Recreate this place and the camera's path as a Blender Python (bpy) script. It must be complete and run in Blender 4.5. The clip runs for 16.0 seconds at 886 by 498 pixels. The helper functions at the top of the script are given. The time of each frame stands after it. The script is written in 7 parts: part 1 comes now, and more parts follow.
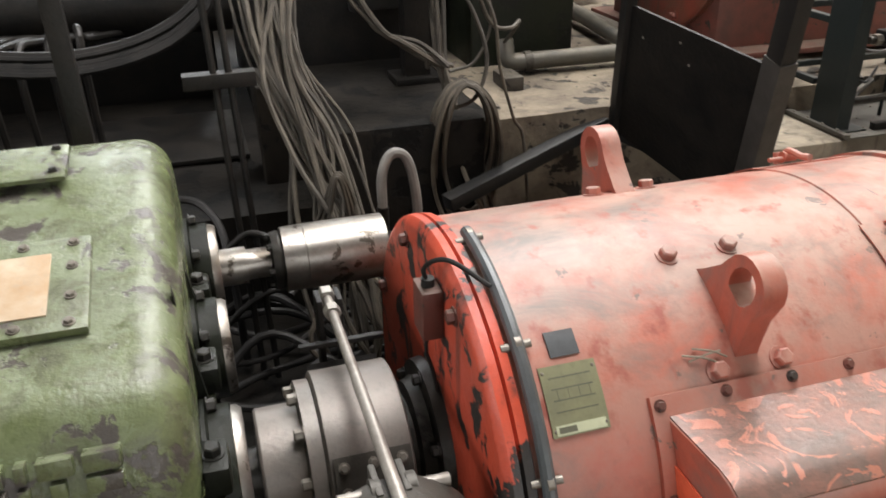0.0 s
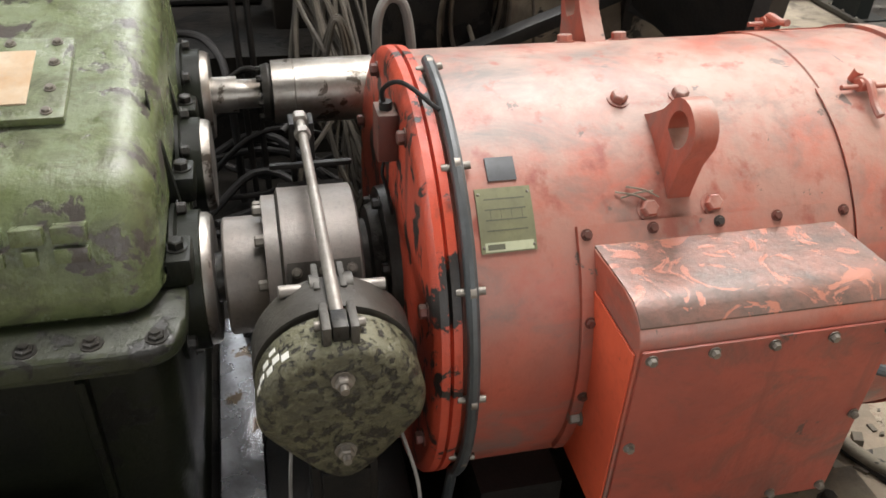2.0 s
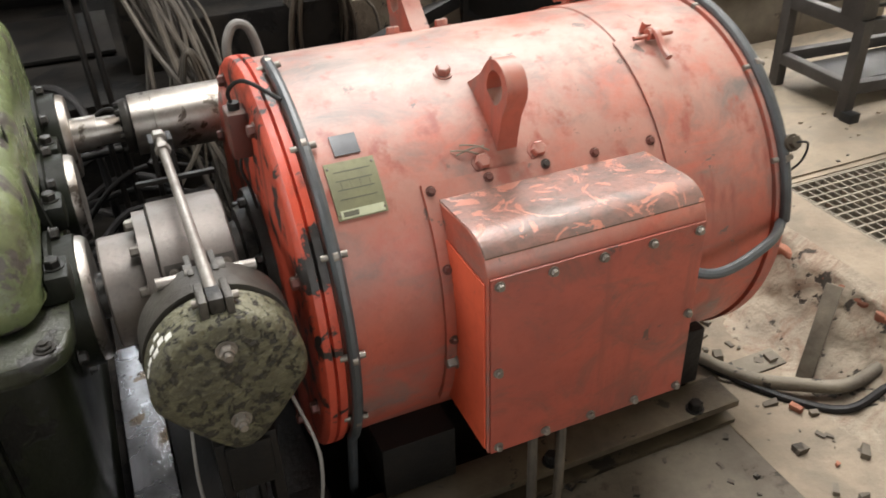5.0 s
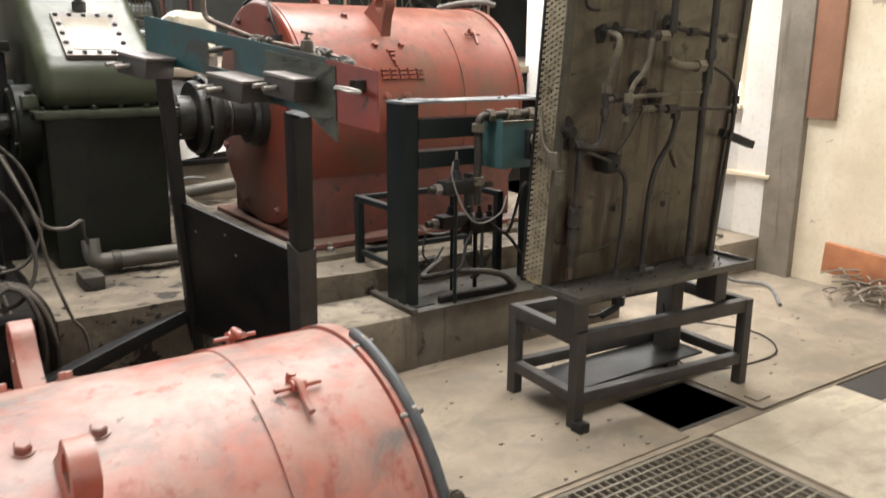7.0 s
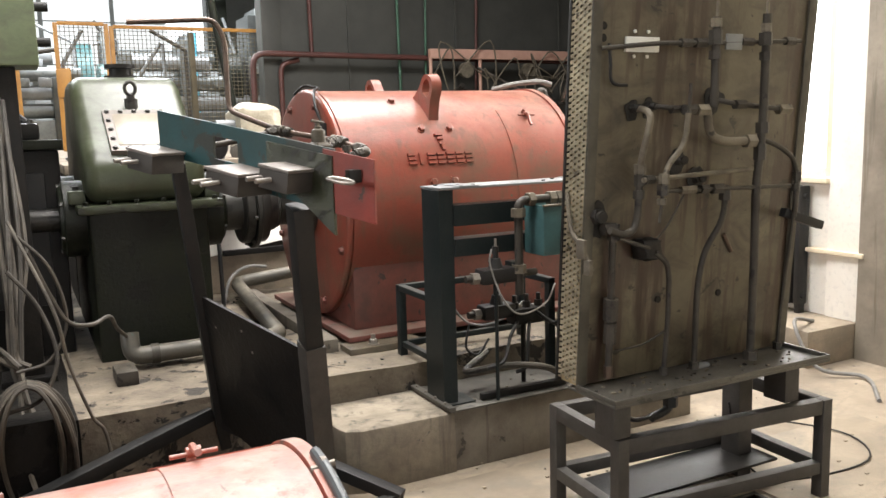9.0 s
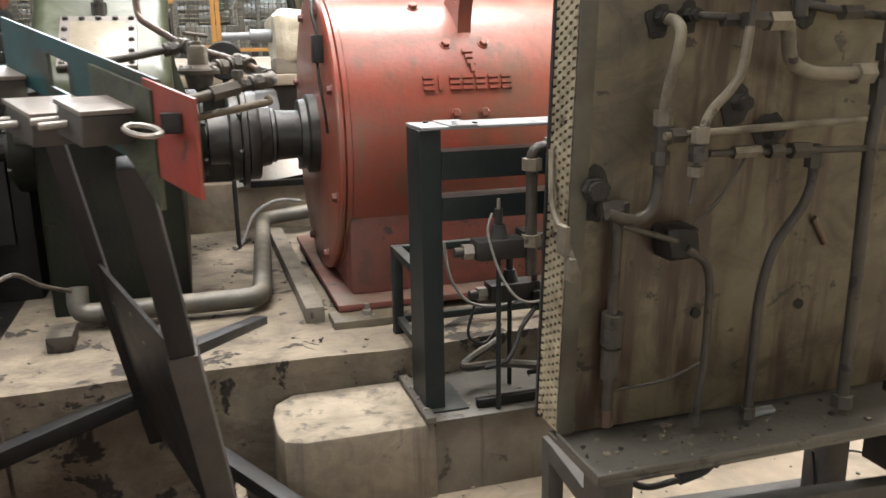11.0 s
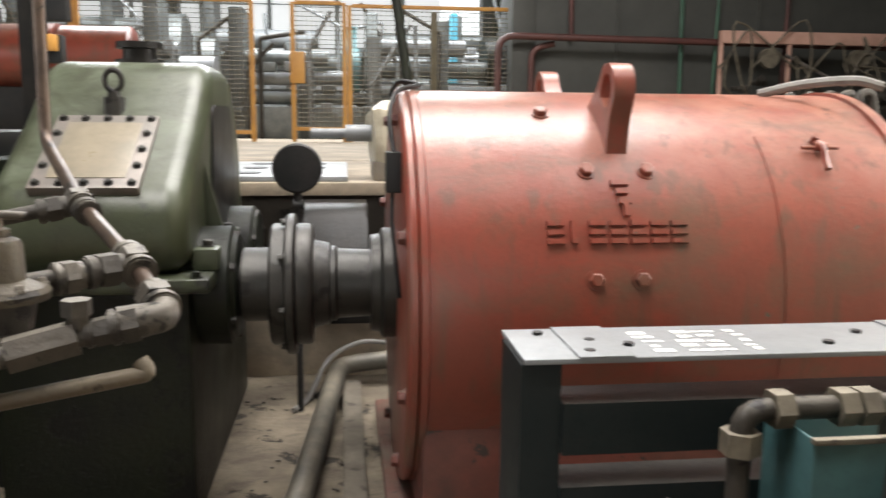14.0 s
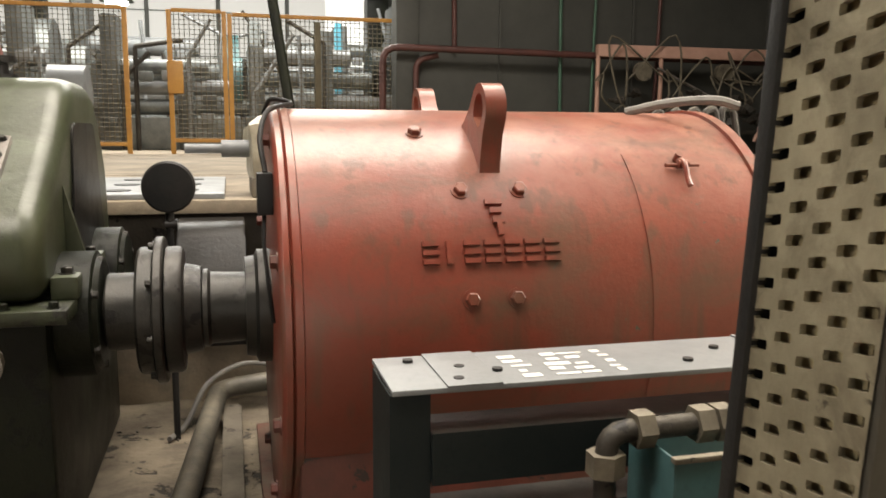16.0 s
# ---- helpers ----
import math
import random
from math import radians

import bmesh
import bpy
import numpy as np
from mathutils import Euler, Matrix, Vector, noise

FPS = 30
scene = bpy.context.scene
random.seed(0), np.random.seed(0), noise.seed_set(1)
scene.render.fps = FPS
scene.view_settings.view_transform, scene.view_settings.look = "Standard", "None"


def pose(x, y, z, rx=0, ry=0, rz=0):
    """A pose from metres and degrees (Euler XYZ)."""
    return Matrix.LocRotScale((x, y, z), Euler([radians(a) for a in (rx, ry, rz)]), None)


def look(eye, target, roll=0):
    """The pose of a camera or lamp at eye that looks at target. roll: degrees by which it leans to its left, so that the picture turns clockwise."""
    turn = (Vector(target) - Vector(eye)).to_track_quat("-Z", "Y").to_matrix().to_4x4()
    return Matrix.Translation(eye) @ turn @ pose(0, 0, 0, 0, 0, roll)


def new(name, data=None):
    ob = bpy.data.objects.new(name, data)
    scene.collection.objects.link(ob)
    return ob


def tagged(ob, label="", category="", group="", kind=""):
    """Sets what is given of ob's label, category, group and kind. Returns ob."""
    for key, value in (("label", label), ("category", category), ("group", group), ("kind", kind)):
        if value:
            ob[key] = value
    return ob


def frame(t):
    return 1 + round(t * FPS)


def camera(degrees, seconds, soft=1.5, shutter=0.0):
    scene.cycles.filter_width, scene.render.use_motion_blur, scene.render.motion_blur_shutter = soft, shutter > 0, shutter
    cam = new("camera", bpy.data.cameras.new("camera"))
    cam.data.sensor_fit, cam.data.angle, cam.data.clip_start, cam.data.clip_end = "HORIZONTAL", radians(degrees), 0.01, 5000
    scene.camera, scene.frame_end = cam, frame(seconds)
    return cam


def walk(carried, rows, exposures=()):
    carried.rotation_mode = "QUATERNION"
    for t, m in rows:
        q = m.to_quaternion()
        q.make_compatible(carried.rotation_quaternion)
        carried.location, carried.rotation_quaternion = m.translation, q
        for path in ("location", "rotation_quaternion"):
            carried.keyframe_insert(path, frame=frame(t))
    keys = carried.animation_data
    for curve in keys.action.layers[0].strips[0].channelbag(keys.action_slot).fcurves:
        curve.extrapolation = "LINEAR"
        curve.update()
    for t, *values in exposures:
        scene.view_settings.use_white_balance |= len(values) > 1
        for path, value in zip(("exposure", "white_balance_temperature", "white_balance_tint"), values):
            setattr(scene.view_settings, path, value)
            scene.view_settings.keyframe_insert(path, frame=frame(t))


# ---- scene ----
cam = camera(56.7, 16.0, shutter=0.4)
PATH = [
    (0, (0.064, -0.037, 1.567), (0.58, 1.666, 0.653), -0.8),
    (0.5, (0.072, -0.03, 1.56), (0.654, 1.606, 0.569), 0.4),
    (1, (0.082, -0.058, 1.553), (0.67, 1.529, 0.487), 0.8),
    (1.5, (0.12, -0.124, 1.52), (0.642, 1.449, 0.4), 2.4),
    (2, (0.185, -0.223, 1.51), (0.593, 1.361, 0.359), 2.8),
    (2.5, (0.207, -0.235, 1.486), (0.535, 1.339, 0.296), 1.0),
    (3, (0.225, -0.244, 1.466), (0.549, 1.29, 0.225), -0.0),
    (3.2, (0.234, -0.247, 1.471), (0.576, 1.273, 0.217), -0.2),
    (5.3, (0.208, -0.486, 1.479), (0.915, 1.083, 0.459), -1.6),
    (5.5, (0.289, -0.491, 1.489), (1.045, 1.082, 0.512), -1.1),
    (6, (0.48, -0.516, 1.511), (1.397, 1.069, 0.706), -1.0),
    (6.5, (0.617, -0.502, 1.528), (1.634, 1.099, 0.892), -1.6),
    (7, (0.761, -0.423, 1.556), (1.871, 1.172, 1.08), 0.5),
    (7.5, (0.843, -0.368, 1.573), (1.963, 1.24, 1.177), 0.3),
    (8, (0.903, -0.364, 1.582), (1.955, 1.3, 1.236), -0.5),
    (8.5, (1.047, -0.364, 1.583), (1.993, 1.373, 1.286), -1.3),
    (9, (1.168, -0.39, 1.566), (2.075, 1.37, 1.278), -1.6),
    (9.2, (1.213, -0.383, 1.569), (2.109, 1.381, 1.276), -1.7),
    (11.3, (2.269, 0.423, 1.576), (2.798, 2.28, 1.053), -0.4),
    (11.5, (2.352, 0.534, 1.552), (2.907, 2.38, 1.019), 0.9),
    (12, (2.511, 0.838, 1.608), (3.052, 2.708, 1.151), -1.3),
    (12.5, (2.603, 1.046, 1.65), (3.168, 2.923, 1.255), -1.0),
    (13, (2.663, 1.258, 1.697), (3.209, 3.156, 1.384), -0.8),
    (13.5, (2.601, 1.418, 1.719), (3.133, 3.323, 1.427), 0.4),
    (14, (2.535, 1.527, 1.714), (2.771, 3.489, 1.403), 0.5),
    (14.5, (2.525, 1.552, 1.759), (2.646, 3.529, 1.48), 0.8),
    (15, (2.558, 1.574, 1.761), (2.798, 3.546, 1.528), 0.7),
    (15.3, (2.581, 1.556, 1.766), (2.912, 3.514, 1.531), 0.6),
    (15.5, (2.585, 1.567, 1.755), (2.983, 3.513, 1.52), 0.3),
    (16, (2.586, 1.548, 1.747), (3.08, 3.464, 1.458), 0.4),
]
walk(cam, [(t, look(eye, target, roll)) for t, eye, target, roll in PATH],
     [(0.0, -0.12, 6500, 10), (1.5, -0.2, 6500, 10), (3.0, 0.1, 6500, 10), (4.2, 0.05, 6500, 10), (5.5, -0.1, 6500, 10), (6.5, -0.26, 6500, 10), (7.5, -0.05, 6500, 10), (8.5, 0.07, 6500, 10), (10.5, 0.07, 6500, 10), (11.8, 0.32, 6500, 10), (12.5, 0.32, 6500, 10), (13.2, 0.27, 6500, 10), (14.0, -0.28, 6550, 10), (15.0, -0.52, 6900, 10), (15.5, -0.58, 7300, 10), (16.0, -0.55, 7400, 10)])

# ---- light ----
world = bpy.data.worlds.new("world")
scene.world = world
world.use_nodes = True
wn = world.node_tree.nodes
sky = wn.new("ShaderNodeTexSky")
sky.sky_type, sky.sun_disc, sky.sun_elevation, sky.sun_rotation = "NISHITA", False, radians(48), radians(70)
world.node_tree.links.new(sky.outputs[0], wn["Background"].inputs[0])
wn["Background"].inputs[1].default_value = 0.12
sun = new("sun", bpy.data.lights.new("sun", "SUN"))
sun.data.energy, sun.data.angle, sun.data.color = 2.5, radians(0.5), (1.0, 0.95, 0.88)
sun.matrix_world = look((0, 0, 0), (-0.62, 0.2, -0.75))


def skylight(name, x, y, z, tx, ty, tz, sx, sy, watts, colour=(1.0, 0.965, 0.935)):
    """An area lamp for daylight, as from a roof light or a window, aimed at a target."""
    lamp = new(name, bpy.data.lights.new(name, "AREA"))
    lamp.data.shape, lamp.data.size, lamp.data.size_y = "RECTANGLE", sx, sy
    lamp.data.energy, lamp.data.color = watts, colour
    lamp.matrix_world = look((x, y, z), (tx, ty, tz))
    return lamp


skylight("unseen_roof_lamp", 1.5, 2.0, 6.9, 1.5, 2.0, 0, 2.2, 3.2, 580)
skylight("unseen_roof_lamp", 3.6, 5.85, 6.9, 3.6, 5.85, 0, 4.0, 2.2, 840)
skylight("unseen_roof_lamp", 5.0, 2.2, 6.9, 5.0, 2.2, 0, 1.2, 2.6, 110)
skylight("unseen_roof_lamp", 2.0, 15.5, 6.9, 2.0, 15.5, 0, 9.0, 3.0, 2500, (0.95, 0.98, 1.0))
skylight("added_daylight_lamp", 6.06, 4.0, 2.2, 2.0, 3.4, 1.0, 1.3, 1.9, 120)
skylight("added_daylight_lamp", -8.9, 1.5, 4.2, 0.5, 1.4, 0.3, 5.0, 2.6, 520)
skylight("added_daylight_lamp", 1.5, -5.9, 2.2, 1.5, 2.0, 0.2, 4.0, 2.4, 150)


# ---- materials ----
def material(name, base, second=None, rough=0.6, metal=0.0, grain=60.0, blotch=5.0, bump=0.15, chips=None, chip_scale=14.0, chip_at=0.62,
             streaks=None, streak_at=0.58, varied=0.0, blotch_range=(0.38, 0.66), spec=0.5, rough_var=0.15, dust_sheen=None, dust_sheen_from=0.3, smudge=None, smudge_scale=4.0, wipe_range=(0.30, 0.62), chip_warp=0.4):
    """Paint, metal, concrete and the like: two scales of variation, chips with a shape of their own and optional vertical runs."""
    m = bpy.data.materials.new(name)
    m.use_nodes = True
    n, l = m.node_tree.nodes, m.node_tree.links
    out = n["Principled BSDF"]
    tc = n.new("ShaderNodeTexCoord")

    def noise_at(scale, detail=4.0, rough_n=0.6, stretch=None, distortion=0.0):
        t = n.new("ShaderNodeTexNoise")
        t.inputs["Scale"].default_value, t.inputs["Detail"].default_value = scale, detail
        t.inputs["Roughness"].default_value, t.inputs["Distortion"].default_value = rough_n, distortion
        if stretch:
            mp = n.new("ShaderNodeMapping")
            mp.inputs["Scale"].default_value = stretch
            l.new(tc.outputs["Object"], mp.inputs[0])
            l.new(mp.outputs[0], t.inputs["Vector"])
        else:
            l.new(tc.outputs["Object"], t.inputs["Vector"])
        return t

    def ramp(src, a, b):
        r = n.new("ShaderNodeMapRange")
        r.inputs["From Min"].default_value, r.inputs["From Max"].default_value = a, b
        l.new(src, r.inputs[0])
        return r.outputs[0]

    def mix(fac, a, b):
        x = n.new("ShaderNodeMix")
        x.data_type = "RGBA"
        l.new(fac, x.inputs[0])
        for sock, v in ((x.inputs[6], a), (x.inputs[7], b)):
            if isinstance(v, tuple):
                sock.default_value = (*v, 1)
            else:
                l.new(v, sock)
        return x.outputs[2]

    second = second or tuple(c * 0.72 for c in base)
    big = noise_at(blotch, 6.0, 0.62)
    fine = noise_at(grain, 5.0, 0.7)
    colour = mix(ramp(big.outputs[0], *blotch_range), base, second)
    dark = tuple(c * 0.72 for c in base)
    colour = mix(ramp(fine.outputs[0], 0.52, 0.8), colour, dark)
    if dust_sheen:
        # settled dust and sheen put into the colour of upward faces, broken up by rubbing
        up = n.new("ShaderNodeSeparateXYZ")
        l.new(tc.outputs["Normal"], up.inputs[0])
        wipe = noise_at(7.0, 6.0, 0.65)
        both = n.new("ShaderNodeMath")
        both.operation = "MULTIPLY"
        l.new(ramp(up.outputs[2], dust_sheen_from, 0.97), both.inputs[0])
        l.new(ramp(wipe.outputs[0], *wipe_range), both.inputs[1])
        colour = mix(both.outputs[0], colour, dust_sheen)
    if smudge:
        s = noise_at(smudge_scale, 5.0, 0.68, (1.0, 1.5, 1.5), 0.8)
        colour = mix(ramp(s.outputs[0], 0.47, 0.70), colour, smudge)
    if streaks:
        s = noise_at(1.0, 4.0, 0.6, (16, 16, 1.1))
        colour = mix(ramp(s.outputs[0], streak_at, streak_at + 0.12), colour, streaks)
    height = fine.outputs[0]
    if chips:
        c = noise_at(chip_scale, 7.0, 0.65, None, chip_warp)
        k = ramp(c.outputs[0], chip_at, chip_at + 0.025)
        colour = mix(k, colour, chips)
        sub = n.new("ShaderNodeMath")
        sub.operation = "MULTIPLY_ADD"
        l.new(k, sub.inputs[0])
        sub.inputs[1].default_value = -0.8
        l.new(fine.outputs[0], sub.inputs[2])
        height = sub.outputs[0]
    if varied:
        info = n.new("ShaderNodeObjectInfo")
        hsv = n.new("ShaderNodeHueSaturation")
        l.new(colour, hsv.inputs["Color"])
        r = n.new("ShaderNodeMapRange")
        r.inputs["To Min"].default_value, r.inputs["To Max"].default_value = 1 - varied, 1 + varied
        l.new(info.outputs["Random"], r.inputs[0])
        l.new(r.outputs[0], hsv.inputs["Value"])
        colour = hsv.outputs[0]
    l.new(colour, out.inputs["Base Color"])
    rr = n.new("ShaderNodeMapRange")
    rr.inputs["To Min"].default_value, rr.inputs["To Max"].default_value = max(rough - rough_var, 0.03), min(rough + rough_var, 1)
    l.new(big.outputs[0], rr.inputs[0])
    l.new(rr.outputs[0], out.inputs["Roughness"])
    out.inputs["Metallic"].default_value = metal
    out.inputs["Specular IOR Level"].default_value = spec
    b = n.new("ShaderNodeBump")
    b.inputs["Strength"].default_value, b.inputs["Distance"].default_value = bump, 0.01
    l.new(height, b.inputs["Height"])
    l.new(b.outputs[0], out.inputs["Normal"])
    return m


def glow(name, colour, strength):
    m = bpy.data.materials.new(name)
    m.use_nodes = True
    p = m.node_tree.nodes["Principled BSDF"]
    p.inputs["Base Color"].default_value = (*colour, 1)
    p.inputs["Emission Color"].default_value = (*colour, 1)
    p.inputs["Emission Strength"].default_value = strength
    return m


def glass_material(name, colour=(0.8, 0.82, 0.8), rough=0.3):
    m = bpy.data.materials.new(name)
    m.use_nodes = True
    p = m.node_tree.nodes["Principled BSDF"]
    p.inputs["Base Color"].default_value = (*colour, 1)
    p.inputs["Roughness"].default_value = rough
    p.inputs["Transmission Weight"].default_value = 0.9
    return m


RED = material("red_paint_worn", (0.43, 0.10, 0.062), (0.32, 0.092, 0.065), 0.42, 0, 40, 3.4, 0.16, (0.15, 0.105, 0.09), 15, 0.65, (0.28, 0.09, 0.066), 0.57, 0, (0.45, 0.62), 0.5, dust_sheen=(0.36, 0.235, 0.19), dust_sheen_from=0.0, smudge=(0.165, 0.135, 0.12), smudge_scale=3.6, wipe_range=(0.25, 0.57))
RED_FACE = material("red_paint_flaking", (0.52, 0.075, 0.038), (0.40, 0.06, 0.035), 0.4, 0, 45, 5, 0.25, (0.022, 0.019, 0.017), 10, 0.535, (0.2, 0.045, 0.03), 0.57)
RED_LIT = material("red_orange_lit_paint", (0.66, 0.105, 0.045), (0.56, 0.095, 0.045), 0.45, 0, 40, 6, 0.12, (0.17, 0.05, 0.035), 22, 0.68)
RED_BACK = material("red_paint_dull", (0.215, 0.043, 0.026), (0.165, 0.041, 0.026), 0.34, 0, 45, 2.6, 0.14, (0.06, 0.085, 0.07), 13, 0.675, (0.13, 0.05, 0.032), 0.55, 0, (0.38, 0.66), 0.6, dust_sheen=(0.29, 0.13, 0.09), dust_sheen_from=0.4, smudge=(0.12, 0.06, 0.038), smudge_scale=3.0)
RED_DARK = material("red_paint_grimy", (0.14, 0.038, 0.027), (0.07, 0.03, 0.022), 0.55, 0, 50, 6, 0.2, (0.03, 0.022, 0.018), 9, 0.6, dust_sheen=(0.10, 0.075, 0.055), dust_sheen_from=0.6)
GREEN = material("green_paint_worn", (0.098, 0.120, 0.050), (0.145, 0.175, 0.085), 0.26, 0, 50, 9, 0.28, (0.07, 0.062, 0.055), 9, 0.575, (0.065, 0.08, 0.03), 0.59, dust_sheen=(0.20, 0.23, 0.155), dust_sheen_from=0.4, smudge=(0.07, 0.072, 0.045), smudge_scale=9.0)
GREEN_BACK = material("green_paint_pale_tops", (0.05, 0.058, 0.032), (0.034, 0.040, 0.022), 0.36, 0, 55, 3, 0.16, (0.028, 0.032, 0.020), 12, 0.66, (0.033, 0.038, 0.022), 0.6, spec=0.42, dust_sheen=(0.12, 0.135, 0.10), dust_sheen_from=0.62, smudge=(0.032, 0.034, 0.020), smudge_scale=5.0)
GREEN_DARK = material("green_paint_oily_shaded", (0.010, 0.012, 0.0065), (0.006, 0.007, 0.005), 0.42, 0, 50, 5, 0.3, (0.006, 0.006, 0.005), 8, 0.58, spec=0.22)
FLANGE_GREEN = material("flange_green_oily", (0.035, 0.042, 0.022), (0.016, 0.018, 0.011), 0.33, 0, 50, 9, 0.4, (0.010, 0.010, 0.008), 12, 0.56, spec=0.5)
GREEN_BOX = material("green_cabinet_paint", (0.125, 0.155, 0.085), (0.09, 0.115, 0.062), 0.5, 0, 60, 4, 0.08, smudge=(0.08, 0.09, 0.06), smudge_scale=5.0)
OIL = material("oily_black_shaded_steel", (0.009, 0.0088, 0.0085), (0.016, 0.014, 0.012), 0.42, 0, 50, 8, 0.3, spec=0.2)
BLACK = material("black_steel", (0.013, 0.0135, 0.014), (0.022, 0.020, 0.018), 0.5, 0, 70, 6, 0.15, (0.07, 0.06, 0.055), 30, 0.73, spec=0.3)
GREY_STEEL = material("grey_brown_steel", (0.17, 0.155, 0.14), (0.22, 0.19, 0.17), 0.45, 0.35, 70, 8, 0.15)
DARK_STEEL = material("dark_machined_steel", (0.026, 0.026, 0.023), (0.045, 0.041, 0.036), 0.38, 0.4, 60, 7, 0.2, (0.012, 0.011, 0.010), 9, 0.57)
BRIGHT_STEEL = material("bright_scuffed_steel", (0.38, 0.36, 0.33), (0.2, 0.175, 0.15), 0.36, 0.85, 60, 9, 0.12, (0.10, 0.085, 0.07), 13, 0.60)
GRIME = material("caked_black_grime", (0.014, 0.0125, 0.010), (0.028, 0.023, 0.017), 0.85, 0, 60, 12, 0.9)
RED_BOX = material("red_paint_grimed", (0.37, 0.078, 0.05), (0.26, 0.064, 0.046), 0.45, 0, 40, 4, 0.16, (0.10, 0.05, 0.04), 16, 0.645, (0.23, 0.06, 0.042), 0.54, smudge=(0.15, 0.066, 0.05), smudge_scale=6.0)
RED_PLATE = material("red_plate_paint", (0.23, 0.03, 0.018), (0.15, 0.028, 0.02), 0.4, 0, 50, 5, 0.14, (0.05, 0.024, 0.018), 12, 0.62, (0.12, 0.028, 0.02), 0.56)
BOX_TOP = material("worn_box_top", (0.15, 0.105, 0.09), (0.25, 0.12, 0.092), 0.24, 0.1, 60, 9, 0.2, (0.37, 0.155, 0.11), 9, 0.565, smudge=(0.11, 0.078, 0.066), smudge_scale=8.0, rough_var=0.08, chip_warp=2.2)
PLATE_BLUE = material("blue_grey_plate", (0.30, 0.31, 0.33), (0.13, 0.13, 0.135), 0.27, 0.75, 60, 6, 0.12, (0.10, 0.075, 0.05), 9, 0.60)
BOLT = material("dull_bolt_steel", (0.26, 0.24, 0.21), (0.14, 0.12, 0.10), 0.45, 0.6, 90, 20, 0.15)
ROD = material("dusty_steel_rod", (0.33, 0.31, 0.28), (0.2, 0.18, 0.16), 0.45, 0.5, 80, 12, 0.15)
PIPE = material("dusty_brown_pipe", (0.046, 0.040, 0.032), (0.024, 0.020, 0.016), 0.55, 0.2, 80, 9, 0.3, (0.012, 0.010, 0.009), 16, 0.6, dust_sheen=(0.10, 0.087, 0.066), dust_sheen_from=0.55)
RAIL = material("greasy_brown_rail", (0.115, 0.092, 0.06), (0.055, 0.045, 0.032), 0.5, 0.1, 60, 6, 0.25, (0.02, 0.017, 0.013), 9, 0.6)
DRAIN = material("dull_drain_pipe", (0.055, 0.054, 0.047), (0.085, 0.077, 0.06), 0.5, 0.1, 80, 6, 0.2, (0.05, 0.10, 0.09), 6, 0.68, dust_sheen=(0.17, 0.15, 0.115), dust_sheen_from=0.35)
PIT_EDGE = material("crumbling_concrete", (0.40, 0.345, 0.26), (0.22, 0.185, 0.14), 0.9, 0, 40, 5, 0.9, (0.065, 0.055, 0.043), 11, 0.59, smudge=(0.20, 0.12, 0.08), smudge_scale=6.0)
PIPE_PALE = material("dusty_pale_pipe", (0.16, 0.138, 0.10), (0.07, 0.058, 0.043), 0.65, 0.05, 80, 9, 0.3, (0.028, 0.023, 0.018), 14, 0.62, dust_sheen=(0.20, 0.175, 0.13), dust_sheen_from=0.5)
COPPER = material("copper_pipe", (0.13, 0.09, 0.068), (0.055, 0.041, 0.033), 0.36, 0.6, 80, 9, 0.12, (0.04, 0.032, 0.027), 20, 0.6)
BRASS = material("dirty_brass", (0.085, 0.070, 0.047), (0.045, 0.037, 0.028), 0.5, 0.35, 90, 12, 0.3, (0.02, 0.017, 0.014), 22, 0.6, dust_sheen=(0.15, 0.13, 0.10), dust_sheen_from=0.6)
FITTING = material("dusty_grey_fitting", (0.085, 0.074, 0.060), (0.045, 0.039, 0.032), 0.5, 0.3, 80, 14, 0.25, (0.02, 0.017, 0.014), 24, 0.61, dust_sheen=(0.15, 0.135, 0.11), dust_sheen_from=0.45)
CONDUIT = material("grey_conduit", (0.075, 0.085, 0.09), (0.05, 0.052, 0.052), 0.4, 0.1, 80, 9, 0.15)
CABLE = material("dusty_cable", (0.078, 0.065, 0.048), (0.033, 0.028, 0.022), 0.65, 0, 60, 9, 0.1, None, 10, 0.6, None, 0.6, 0.45)
CABLE_BLACK = material("black_cable", (0.010, 0.010, 0.010), (0.02, 0.018, 0.017), 0.5, 0, 60, 9, 0.1, spec=0.25)
CABLE_GREY = material("grey_hose", (0.20, 0.19, 0.175), (0.13, 0.125, 0.115), 0.6, 0, 60, 9, 0.1)
BRAKE = material("brake_housing_mossy", (0.085, 0.08, 0.045), (0.045, 0.042, 0.027), 0.45, 0.1, 34, 7, 1.0, (0.028, 0.025, 0.018), 48, 0.54, dust_sheen=(0.17, 0.165, 0.105), dust_sheen_from=0.45, smudge=(0.145, 0.14, 0.085), smudge_scale=38.0)
BRAKE_DARK = material("brake_grimy_steel", (0.075, 0.07, 0.06), (0.05, 0.045, 0.038), 0.45, 0.3, 60, 9, 0.3)
TAG = material("brass_name_plate", (0.24, 0.24, 0.14), (0.19, 0.19, 0.12), 0.4, 0.3, 90, 14, 0.05)
TAG_DARK = material("dark_tag", (0.07, 0.075, 0.08), (0.05, 0.05, 0.055), 0.4, 0.2, 90, 14, 0.05)
TAG_LINE = material("plate_print", (0.12, 0.12, 0.08), (0.1, 0.1, 0.07), 0.6, 0, 90, 14, 0.02)
TAG_PALE = material("pale_plate_strip", (0.50, 0.52, 0.34), (0.4, 0.42, 0.3), 0.5, 0, 90, 14, 0.02)
PEEP = material("dusty_inspection_glass", (0.25, 0.215, 0.16), (0.16, 0.14, 0.105), 0.3, 0, 40, 5, 0.03)
